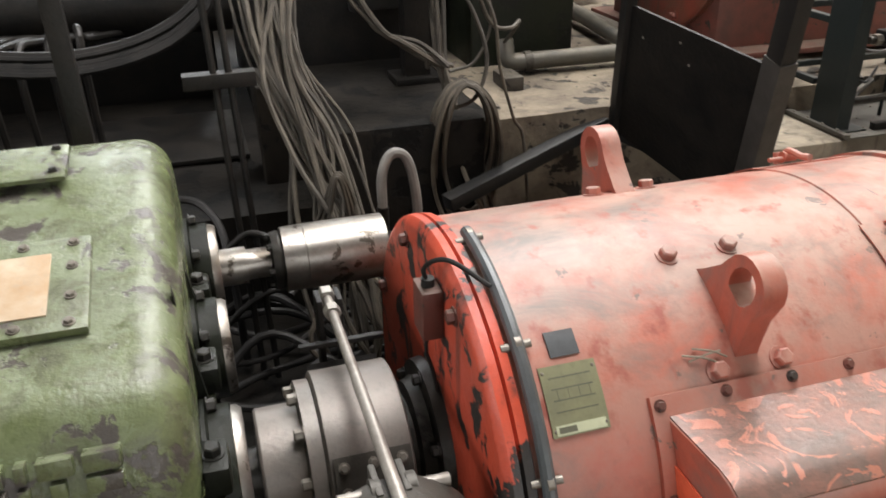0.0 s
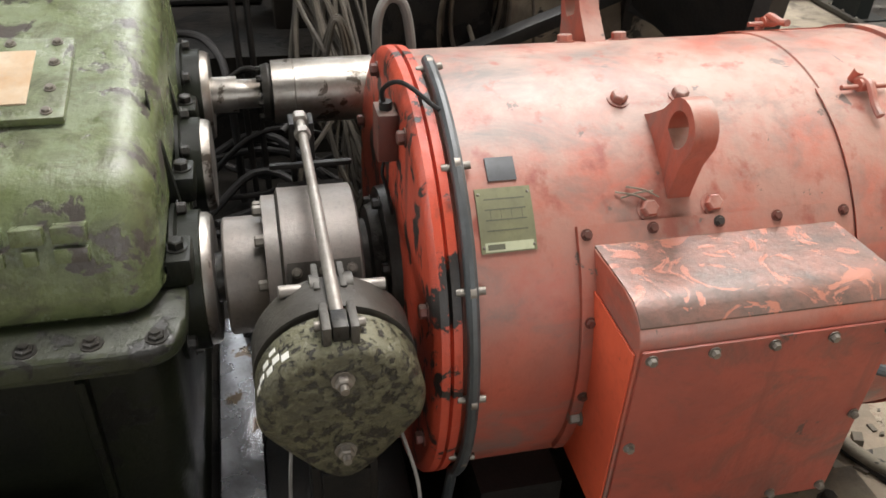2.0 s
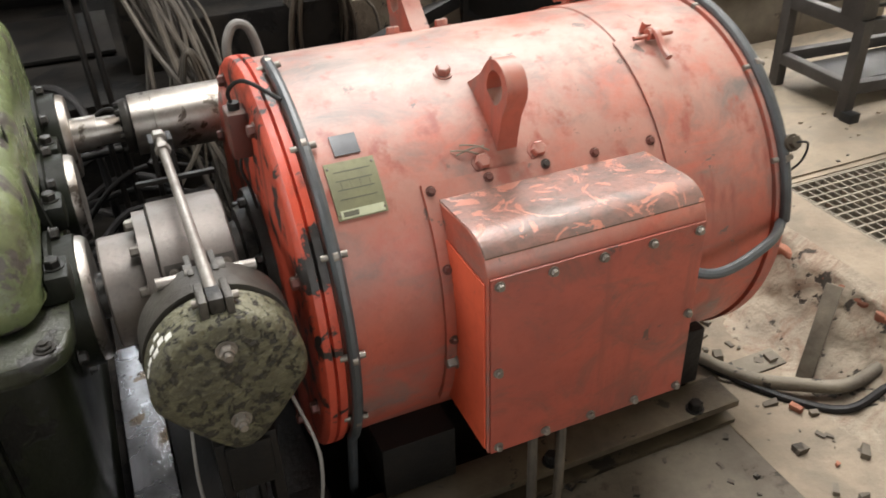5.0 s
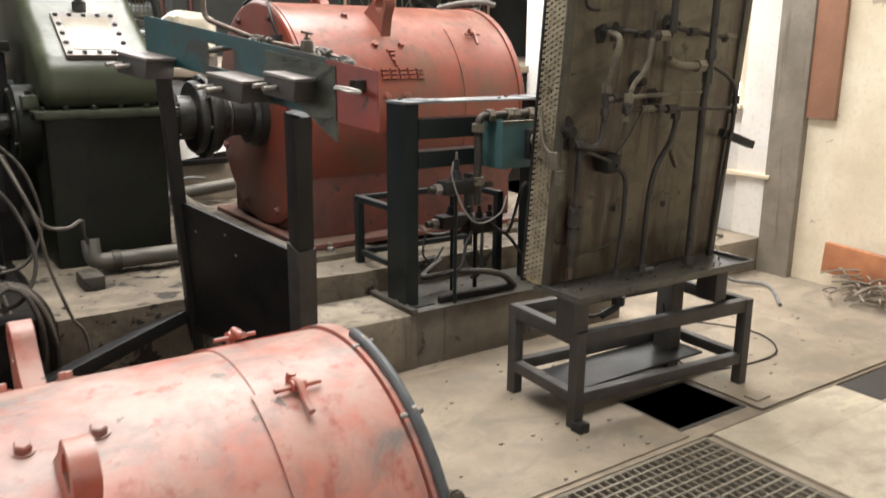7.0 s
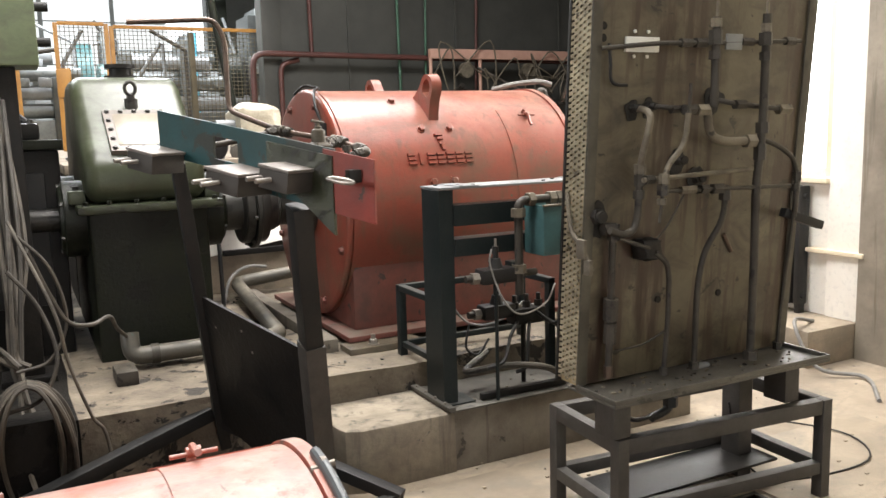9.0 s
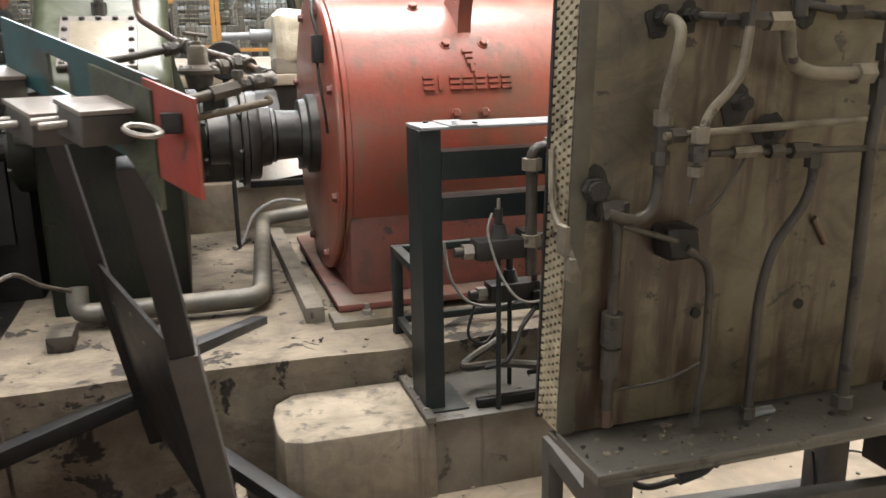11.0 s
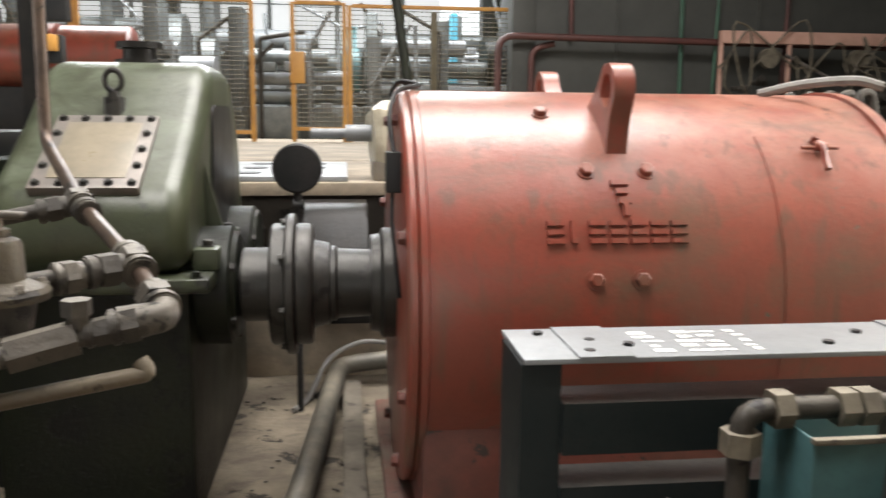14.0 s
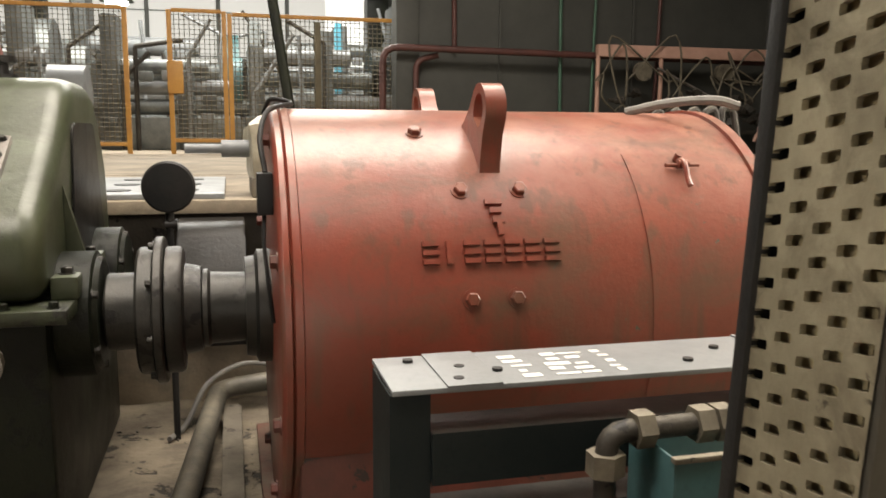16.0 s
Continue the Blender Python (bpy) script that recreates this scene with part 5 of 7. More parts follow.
# second gearbox
g2 = thing("gearbox", "pale green reduction gearbox with inspection window", "gearbox", "gearboxes", (1.77, 4.7, 0.42))
outline = rounded([(4.03, 1.24), (4.03, 1.465), (4.46, 1.738), (4.66, 1.915), (5.12, 1.915), (5.40, 1.62), (5.45, 1.24)], 0.11, 6)
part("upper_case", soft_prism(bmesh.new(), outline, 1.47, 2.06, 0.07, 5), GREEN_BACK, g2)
part("flange", prism(bmesh.new(), rounded([(3.98, 1.195), (3.98, 1.24), (5.5, 1.24), (5.5, 1.195)], 0.012, 2), 1.42, 2.13, 0.008, 2), FLANGE_GREEN, g2)
part("lower_case", prism(bmesh.new(), [(4.06, 0.42), (4.06, 1.2), (5.44, 1.2), (5.44, 0.42)], 1.47, 2.06, 0.02), GREEN_DARK, g2, "oily lower housing darkened for shade")
for x in (1.46, 1.57, 1.70, 1.83, 1.96, 2.09):
    part("bolt", bolt(bmesh.new(), (x, 4.015, 1.24), (0, 0, 1), 0.014, 0.02), GREEN_DARK, g2)
sl = math.atan2(0.212, 0.332)
wm = Matrix.Translation((1.765, 4.232, 1.598)) @ Matrix.Rotation(sl, 4, "X")
c = part("inspection_frame", box(bmesh.new(), -0.16, 0.16, -0.198, 0.198, -0.012, 0.018, 0.004, wm), GREY_STEEL, g2, "bolted dark steel frame")
part("pane", box(bmesh.new(), -0.115, 0.115, -0.15, 0.15, 0.0175, 0.021, 0.001, wm), PEEP, c, "dusty inspection pane")
up = wm.to_3x3() @ Vector((0, 0, 1))
for k in range(5):
    for x in (-0.138, 0.138):
        part("bolt", bolt(bmesh.new(), wm @ Vector((x, -0.175 + k * 0.0875, 0.018)), up, 0.011, 0.012), DARK_STEEL, c)
for k in range(3):
    for y in (-0.175, 0.175):
        part("bolt", bolt(bmesh.new(), wm @ Vector((-0.07 + k * 0.07, y, 0.018)), up, 0.011, 0.012), DARK_STEEL, c)
b = part("breather", lathe(bmesh.new(), [(0, 0.09), (0.02, 0.09), (0.02, 0.062), (0.06, 0.06), (0.062, 0.085), (0.085, 0.085), (0.087, 0.05)], 0, 0, 40), OIL, g2, "black breather cap")
b.matrix_basis = Matrix.Translation(Vector((1.765, 4.84, 1.908)) - Vector(g2.location)) @ Matrix.Rotation(radians(-90), 4, "Y")
bm = bmesh.new()
rod(bm, (1.765, 4.455, 1.71), (1.765, 4.455, 1.78), 0.035)
rod(bm, (1.765, 4.455, 1.78), (1.765, 4.455, 1.80), 0.022)
tube(bm, [(1.765 + 0.028 * math.sin(k * math.tau / 12), 4.455, 1.835 - 0.036 * math.cos(k * math.tau / 12)) for k in range(13)], 0.01, 8, 0)
part("eye_bolt", bm, DARK_STEEL, g2, "dark steel eye bolt")
for x, sgn in ((2.06, 1), (1.47, -1)):
    for y, r in ((NY, 0.20), (4.98, 0.2)):
        bb = part("bearing_boss", lathe(bmesh.new(), [(x - sgn * 0.05, r), (x + sgn * 0.10, r), (x + sgn * 0.105, r * 0.9), (x + sgn * 0.12, r * 0.85), (x + sgn * 0.12, r * 0.3)], y, NZ, 56), GREEN_DARK, g2, "bearing housing")
        for k in range(6):
            a = radians(30 + 60 * k)
            part("bolt", bolt(bmesh.new(), (x + sgn * 0.105, y + r * 0.85 * math.cos(a), NZ + r * 0.85 * math.sin(a)), (sgn, 0, 0), 0.014, 0.018), DARK_STEEL, bb)
    for y in (4.18, 4.62):
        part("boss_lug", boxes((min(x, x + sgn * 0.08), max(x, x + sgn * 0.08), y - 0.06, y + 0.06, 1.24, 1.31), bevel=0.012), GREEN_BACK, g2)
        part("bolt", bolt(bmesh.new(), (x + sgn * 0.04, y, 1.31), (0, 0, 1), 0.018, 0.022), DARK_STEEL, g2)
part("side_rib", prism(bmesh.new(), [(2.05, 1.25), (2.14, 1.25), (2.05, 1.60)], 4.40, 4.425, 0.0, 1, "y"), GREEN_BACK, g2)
part("side_panel", prism(bmesh.new(), rounded([(4.50, 1.26), (4.60, 1.76), (5.05, 1.76), (5.2, 1.26)], 0.05), 2.058, 2.068, 0.003), OIL, g2, "dark panel drawn for the shade of a recess")
part("shaft", lathe(bmesh.new(), [(1.2, 0.06), (1.36, 0.06)], NY, NZ, 24), DARK_STEEL, g2)
part("shaft", lathe(bmesh.new(), [(2.17, 0.07), (2.2, 0.07)], NY, NZ, 24), DARK_STEEL, g2)

mill = thing("mill_housing", "black oily machine housing beside the gearbox", "machine", at=(0.9, 4.6, 0.3))
part("housing", boxes((0.35, 1.38, 4.42, 5.6, 0.17, 1.52), bevel=0.02), OIL, mill)
part("top_flange", boxes((0.30, 1.40, 4.38, 5.65, 1.52, 1.57), bevel=0.006), GREEN_DARK, mill)
part("side_cover", boxes((0.9, 1.30, 4.37, 4.42, 0.7, 1.4), bevel=0.01), BLACK, mill)
part("top_box", boxes((0.7, 1.3, 4.5, 5.2, 1.57, 1.66), bevel=0.02), OIL, mill)
for k in range(7):
    part("bolt", bolt(bmesh.new(), (0.72 + k * 0.09, 4.55, 1.66), (0, 0, 1), 0.016, 0.02), DARK_STEEL, mill)
part("hose", tube(bmesh.new(), [(0.6, 4.7, 1.66), (0.8, 4.75, 1.8), (1.05, 4.75, 1.82), (1.25, 4.65, 1.66)], 0.02), CABLE_BLACK, mill)

# pipes along the plinth
pp = thing("drain_pipe", "dusty grey drain pipe with bends on the plinth", "pipe", at=(2.0, 3.9, 0.42))
part("pipe", bent(bmesh.new(), [(1.60, 3.90, 0.60), (1.60, 3.86, 0.49), (2.36, 3.86, 0.49), (2.50, 5.45, 0.52), (2.95, 5.5, 0.55)], 0.045, 16, 0.09), DRAIN, pp)
part("collar", rod(bmesh.new(), (1.69, 3.86, 0.49), (1.73, 3.86, 0.49), 0.052), PIPE, pp)
single("wood_block", boxes((1.50, 1.60, 3.62, 3.80, 0.41, 0.48), bevel=0.01), PIPE, "rough timber block on the plinth", "block")
single("cable", tube(bmesh.new(), [(2.30, 5.05, 0.44), (2.36, 5.22, 0.44), (2.45, 5.38, 0.57), (2.6, 5.5, 0.62), (2.75, 5.55, 0.6)], 0.012), CABLE_GREY, "grey cable tied to the drain pipe", "cable")
single("leaning_sheet", beam((2.66, 5.60, 0.745), (2.62, 5.70, 1.02), 0.62, 0.008), WALL_WHITE, "pale leaning sheet put in for the bright floor behind", "sheet")
single("plinth_step", roughen(boxes((1.95, 3.3, 5.62, 5.72, 0.40, 0.73), bevel=0.012), 5, 0.008), CONCRETE, "pale concrete step put in for the lit floor behind", "step", kind="structure")
single("sheet_packer", boxes((2.45, 2.95, 5.56, 5.62, 0.70, 0.74), bevel=0.004), OIL, "black bar put in for the dark gap under the sheet", "bar")

# covered bits behind the second motor
hp = thing("perforated_floor_plate", "bright steel plate with round holes", "plate", at=(2.1, 6.5, 1.4))
part("plate", boxes((1.55, 2.55, 5.75, 7.2, 1.398, 1.425), bevel=0.006), BENCH_TOP, hp)
for x in (1.7, 2.02, 2.35):
    for y in (6.0, 6.45, 6.9):
        part("hole_ring", rod(bmesh.new(), (x, y, 1.424), (x, y, 1.429), 0.07, seg=20), OIL, hp, "dark disc drawn as a round hole")
gd = thing("machine_guard", "dark oily sloping guard behind the coupling", "guard", at=(2.5, 5.5, 1.0))
part("hood", prism(bmesh.new(), rounded([(5.22, 1.0), (5.24, 1.10), (5.42, 1.30), (5.715, 1.32), (5.715, 1.0)], 0.06), 2.34, 2.64, 0.01), OIL, gd)
part("bracket", boxes((2.36, 2.40, 5.45, 5.715, 0.92, 0.998), bevel=0.004), OIL, gd)
part("bracket", boxes((2.58, 2.62, 5.45, 5.715, 0.92, 0.998), bevel=0.004), OIL, gd)
wr = thing("wrapped_pump", "small gear unit wrapped in dusty plastic", "pump", at=(2.85, 5.95, 1.4))
bm = boxes((2.66, 3.02, 5.78, 6.15, 1.45, 1.78), bevel=0.08)
part("wrapping", roughen(bm, 5, 0.05, 5), WRAP, wr, "dusty crumpled plastic wrapping", 60)
part("shaft", rod(rod(bmesh.new(), (2.36, 5.95, 1.64), (2.54, 5.95, 1.64), 0.025), (2.54, 5.95, 1.64), (2.68, 5.95, 1.64), 0.045), BENCH_TOP, wr)
part("stand", boxes((2.68, 3.0, 5.8, 6.15, 1.395, 1.5), bevel=0.02), CONCRETE_WALL, wr)

# leaning pole, rails and pipes in the background
po = thing("pole", "dark steel pole leaning on a concrete pier", "pole", at=(3.05, 7.2, 1.4))
part("shaft", rod(bmesh.new(), (3.06, 7.2, 1.3), (2.72, 7.4, 3.8), 0.035), GREEN_DARK, po)
part("pier", boxes((2.95, 3.2, 7.05, 7.35, 1.39, 1.45), bevel=0.02), CONCRETE_WALL, po)
rl = thing("pipe_rail", "maroon pipe rail along the dark wall", "rail", at=(6.0, 12.4, 1.4))
part("pipe", bent(bmesh.new(), [(4.53, 12.3, 1.40), (4.53, 12.3, 2.80), (12.0, 12.3, 2.72)], 0.045, 12, 0.22), MAROON, rl)
part("pipe", bent(bmesh.new(), [(5.0, 12.42, 1.40), (5.0, 12.42, 2.65), (5.3, 12.42, 2.72)], 0.04, 12, 0.15), MAROON, rl)
part("pipe", rod(bmesh.new(), (5.55, 12.5, 2.8), (5.5, 12.5, 6.9), 0.032), MAROON, rl)
single("vertical_pipe", rod(bmesh.new(), (7.08, 12.45, 1.40), (7.0, 12.45, 6.9), 0.024), GREEN_PIPE, "thin green pipe up the dark wall", "pipe")
single("vertical_pipe", rod(bmesh.new(), (7.50, 12.4, 1.40), (7.62, 12.4, 6.9), 0.02), GREEN_PIPE, "thin green pipe up the dark wall", "pipe")
single("vertical_pipe", rod(bmesh.new(), (8.48, 12.4, 1.40), (8.62, 12.4, 6.9), 0.026), MAROON, "thin maroon pipe up the dark wall", "pipe")
rk = thing("instrument_rack", "pinkish steel rack hung with gauges and wiring", "rack", at=(9.0, 12.2, 1.4))
part("rail", boxes((7.45, 10.5, 12.05, 12.15, 2.74, 2.90), bevel=0.008), PINK_RAIL, rk)
for x in (7.47, 8.42, 10.45):
    part("post", rod(bmesh.new(), (x, 12.1, 1.4), (x, 12.1, 2.75), 0.03), PINK_RAIL, rk)
part("brace", rod(bmesh.new(), (10.4, 12.1, 2.7), (9.9, 12.0, 1.6), 0.025), PINK_RAIL, rk)
part("brace", rod(bmesh.new(), (8.35, 12.05, 2.6), (9.2, 12.0, 2.2), 0.02), GREY_STEEL, rk)
for x in (8.1, 9.35):
    gg = part("gauge", rod(bmesh.new(), (x, 11.98, 2.55), (x, 12.06, 2.55), 0.13, seg=20), PIPE_PALE, rk, "round pale gauge")
for k in range(26):
    x = random.uniform(7.6, 10.2)
    z = random.uniform(1.75, 2.3)
    part("valve", rod(rod(bmesh.new(), (x, 12.0, z), (x + random.uniform(-0.1, 0.1), 11.9, z + random.uniform(-0.05, 0.1)), 0.05, seg=8), (x - 0.1, 12.0, z), (x + 0.12, 12.0, z), 0.03, seg=8), PIPE, rk)
for k in range(16):
    x = random.uniform(7.6, 10.2)
    part("wire", tube(bmesh.new(), [(x, 12.0, 2.0), (x + random.uniform(-0.3, 0.3), 11.9, 2.2), (x + random.uniform(-0.5, 0.5), 11.95, random.uniform(2.4, 3.05)), (x + random.uniform(-0.6, 0.6), 12.0, 2.4)], 0.014, 5, 5), PIPE_PALE, rk)
part("pipe_row", boxes((7.6, 10.3, 12.0, 12.1, 1.70, 1.76), (7.6, 10.3, 12.0, 12.1, 1.95, 1.99)), PIPE, rk)

# tubing between motor and panel
tb = thing("tube_bank", "row of bent steel tubes behind the panel", "pipes", at=(4.7, 5.2, 0.4))
for k in range(5):
    x = 4.55 + k * 0.1
    part("tube", bent(bmesh.new(), [(x, 5.2, 0.42), (x, 5.2, 1.78 + 0.02 * k), (x + 0.06, 5.2, 1.86), (x + 0.12, 5.2, 1.60), (x + 0.12, 5.3, 0.42)], 0.018, 8, 0.06), PIPE, tb)


# ---- fence and the hall beyond ----
def fence_panel(x0, x1, y, z0, z1, label, lock=False):
    f = thing("mesh_fence", label, "fence", "yellow fence panels", ((x0 + x1) / 2, y, z0))
    for x in (x0, x1):
        part("post", boxes((x - 0.03, x + 0.03, y - 0.03, y + 0.03, z0 - 0.15, z1), bevel=0.005), YELLOW, f)
    for z in (z0, z1 - 0.03):
        part("rail", boxes((x0 + 0.032, x1 - 0.032, y - 0.025, y + 0.025, z, z + 0.05), bevel=0.005), YELLOW, f)
    bm = bmesh.new()
    n = int((x1 - x0) / 0.06)
    for k in range(1, n):
        x = x0 + (x1 - x0) * k / n
        rod(bm, (x, y, z0 + 0.05), (x, y, z1 - 0.03), 0.0055, seg=4)
    n = int((z1 - z0) / 0.06)
    for k in range(1, n):
        z = z0 + (z1 - z0) * k / n
        rod(bm, (x0 + 0.03, y + 0.006, z), (x1 - 0.03, y + 0.006, z), 0.0055, seg=4)
    part("wire_mesh", bm, WIRE, f)
    if lock:
        part("lock_plate", boxes((x0 - 0.04, x0 + 0.16, y - 0.08, y - 0.03, 2.18, 2.6), bevel=0.02), YELLOW, f, "orange lock plate")
    return f


fence_panel(1.86, 2.55, 13.0, 1.55, 3.25, "yellow wire mesh gate with orange lock plate", True)
fence_panel(2.62, 4.95, 13.0, 1.50, 3.22, "yellow framed wire mesh fence panel")
fence_panel(-0.9, 1.32, 13.0, 1.50, 3.26, "yellow framed wire mesh fence panel")
fence_panel(-3.2, -0.97, 13.0, 1.50, 3.26, "yellow framed wire mesh fence panel")
single("fence_post", boxes((3.72, 3.80, 12.9, 12.97, 1.4, 3.15), bevel=0.006), WIRE, "dark steel post behind the fence", "post")


def mill_machine(x, y, s, kind, label):
    """Far machinery: a bed, rolls, a gear guard and pipes."""
    m = thing("rolling_machine", label, "machine", "machines in the far hall", (x, y, 1.4))
    part("bed", boxes((x - 1.2 * s, x + 1.2 * s, y - 0.4, y + 0.4, 1.4, 1.4 + 0.5 * s), bevel=0.03), MACHINE, m)
    for k in range(3):
        part("roll", rod(bmesh.new(), (x - 1.1 * s, y - 0.2, 1.4 + (0.65 + 0.3 * k) * s), (x + (0.9 - 0.3 * k) * s, y - 0.2, 1.4 + (0.65 + 0.3 * k) * s), 0.12 * s, seg=20), BENCH_TOP if (k + kind) % 2 else MACHINE, m)
    for k in range(3):
        xx = x + (-1.1 + k * 1.05) * s
        part("stand", boxes((xx - 0.12, xx + 0.12, y - 0.45, y + 0.45, 1.4, 1.4 + (1.2 + 0.4 * ((k + kind) % 3)) * s), bevel=0.04), MACHINE, m)
    part("gear_guard", rod(bmesh.new(), (x + 0.6 * s, y + 0.1, 1.4 + 1.0 * s), (x + 0.8 * s, y + 0.1, 1.4 + 1.0 * s), 0.45 * s, seg=28), (GREEN_DARK, MACHINE, TEAL_BOX)[kind % 3], m)
    for k in range(4):
        xx = x + random.uniform(-1.1, 1.1) * s
        part("pipe", bent(bmesh.new(), [(xx, y - 0.5, 1.4), (xx, y - 0.5, 1.4 + random.uniform(0.6, 1.6) * s), (xx + random.uniform(-0.8, 0.8), y - 0.5, 1.4 + random.uniform(1.0, 2.0) * s)], 0.035, 8), BENCH_TOP if k % 2 else PIPE, m)
    for k in range(6):
        xx, zz = x + random.uniform(-1.2, 1.2) * s, 1.4 + random.uniform(0.4, 1.3) * s
        part("fitting", boxes((xx - 0.1, xx + 0.1, y - 0.6, y - 0.42, zz - 0.07, zz + 0.08), bevel=0.02), BENCH_TOP if k % 3 == 0 else MACHINE, m)
    return m


for k, (x, y, s) in enumerate(((-3.2, 15.0, 1.3), (-0.4, 15.6, 1.1), (2.0, 15.2, 1.0), (4.2, 15.8, 1.2), (-1.8, 18.5, 1.6), (1.6, 18.8, 1.5), (4.9, 19.0, 1.5), (-5.2, 18.0, 1.6))):
    mill_machine(x, y, s, k, ("grey rolling machine in the hazy hall", "dark rolling machine with bright rolls", "grey machine with a round gear guard")[k % 3])
hm = thing("hall_motor", "red motor of the neighbouring drive", "motor", at=(-0.8, 12.0, 1.4))
part("shell", lathe(bmesh.new(), [(-0.75, 0.3), (-0.75, 0.36), (0.02, 0.36), (0.05, 0.33), (0.08, 0.25)], 12.0, 2.42, 48), RED_BACK, hm)
part("end_shield", lathe(bmesh.new(), [(-1.5, 0.2), (-1.5, 0.38), (-0.8, 0.40), (-0.75, 0.2)], 12.0, 2.40, 48), RED_BACK, hm)
part("gear_unit", boxes((-2.6, -1.75, 11.6, 12.4, 1.4, 2.5), bevel=0.12), GREEN_DARK, hm)
part("shaft", rod(bmesh.new(), (-1.8, 12.0, 2.3), (0.2, 12.0, 2.3), 0.1), DARK_STEEL, hm)
part("base", boxes((-1.5, 0.05, 11.65, 12.35, 1.4, 2.05), bevel=0.02), OIL, hm)
dp = thing("steel_column", "dark steel column carrying switch boxes", "column", at=(0.36, 8.0, 1.4))
part("column", boxes((0.2, 0.36, 7.95, 8.1, 1.39, 7.0), bevel=0.01), OIL, dp)
part("switch_box", boxes((0.365, 0.55, 7.93, 8.05, 2.40, 2.85), bevel=0.01), BLACK, dp)
part("switch_box", boxes((0.37, 0.50, 7.93, 8.05, 2.10, 2.3), bevel=0.01), BLACK, dp)
part("lamp_cover", boxes((0.40, 0.48, 7.88, 7.95, 2.18, 2.30), bevel=0.015), YELLOW, dp, "small yellow indicator cover")
single("drum", rod(bmesh.new(), (0.6, 12.0, 2.1), (1.0, 12.0, 2.1), 0.35, seg=36), BENCH_TOP, "pale round drum before the fence", "drum")
single("drum_stand", boxes((0.65, 0.95, 11.8, 12.2, 1.4, 1.8), bevel=0.02), MACHINE, "grey stand under the drum", "stand")
single("cyan_pillar", boxes((4.45, 4.58, 16.6, 16.75, 1.39, 3.6), bevel=0.02), CYAN, "cyan painted steel pillar", "pillar")
for x in (-6.4, -1.4, 6.0):
    single("hall_column", boxes((x - 0.25, x + 0.25, 21.0, 21.5, 1.4, 7.0), bevel=0.02), GREEN_DARK, "dark green steel hall column", "column", kind="structure")
wh = thing("hall_haze", "glowing panes added for the haze of the far hall", "window", at=(-1.0, 29.95, 2.6), kind="structure")
for x0 in (-8.6, -6.4, -4.2, -2.0, 0.2, 2.4, 4.6):
    for z0, z1 in ((2.6, 4.0), (4.06, 5.4), (5.46, 6.8)):
        part("pane", boxes((x0, x0 + 2.05, 29.93, 29.98, z0, z1), bevel=0), HAZE_GLOW, wh)
bm = bmesh.new()
box(bm, 4.85, 5.9, 21.6, 21.65, 1.5, 6.6)
single("hall_haze_sheet", bm, HAZE_GLOW, "tall glowing sheet added beside the dark wall", "window", kind="structure")
lp = thing("hall_lamp", "lit lamp hanging in the far hall", "lamp", at=(0.7, 17.6, 3.9))
part("shade", rod(bmesh.new(), (0.7, 17.6, 3.95), (0.7, 17.6, 4.15), 0.3, 0.1, seg=24), GREEN_DARK, lp)
part("bulb", rod(bmesh.new(), (0.7, 17.6, 3.90), (0.7, 17.6, 3.95), 0.2, seg=20), LAMP_GLOW, lp)
part("cord", rod(bmesh.new(), (0.7, 17.6, 4.15), (0.7, 17.6, 7.0), 0.012), CABLE_BLACK, lp)
for z, y in ((4.6, 16.0), (5.2, 20.0)):
    single("roof_pipe", rod(bmesh.new(), (-9.0, y, z), (15.95, y, z), 0.08), MACHINE, "grey pipe crossing the far hall", "pipe")


# ---- valve panel on its stand ----
st = thing("steel_stand", "low dark angle-steel stand under the panel", "stand", at=(3.53, 2.05, 0.0))
SX = lambda x, y: (x, y - 0.09 * (x - 3.02) / 1.03)
corners = [SX(3.04, 1.875), SX(4.03, 1.875), SX(4.05, 2.32), SX(3.07, 2.31)]
for x, y in corners:
    part("leg", boxes((x - 0.025, x + 0.025, y - 0.025, y + 0.025, 0.006, 0.43), bevel=0.004), STAND, st)
    part("foot", boxes((x - 0.05, x + 0.05, y - 0.05, y + 0.05, 0.0, 0.008), bevel=0.002), STAND, st)
for (a, b) in ((0, 1), (1, 2), (2, 3), (3, 0)):
    p, q = Vector((*corners[a], 0)), Vector((*corners[b], 0))
    d = (q - p).normalized() * 0.026
    for z, h in ((0.40, 0.06), (0.14, 0.05)):
        part("rail", beam(p + d + Vector((0, 0, z)), q - d + Vector((0, 0, z)), 0.045, h), STAND, st)
part("shelf", boxes((3.10, 4.0, 1.98, 2.24, 0.10, 0.112), bevel=0.002), BLACK, st, "oily lower shelf plate")
for x in (3.0, 3.84):
    part("packer", boxes((x, x + 0.08, 1.86 - 0.05 * (x - 3), 1.97 - 0.05 * (x - 3), 0.432, 0.59), bevel=0.004), STAND, st)
part("block", boxes((3.005, 3.06, 1.80, 1.86, 0.0, 0.05), bevel=0.006), BLACK, st)
part("upright", boxes((3.87, 3.95, 2.08, 2.18, 0.012, 0.59), bevel=0.004), STAND, st)

pn = thing("pipework_station", "oil-stained steel panel hung with valves and pipes", "panel", at=(3.48, 2.1, 0.6))
part("tray", boxes((2.93, 4.03, 1.762, 2.04, 0.592, 0.604), (2.93, 4.03, 1.762, 1.77, 0.604, 0.622), (2.93, 2.938, 1.77, 1.985, 0.604, 0.622), (4.022, 4.03, 1.77, 2.04, 0.604, 0.622), bevel=0.002), TRAY, pn, "oily drip tray")


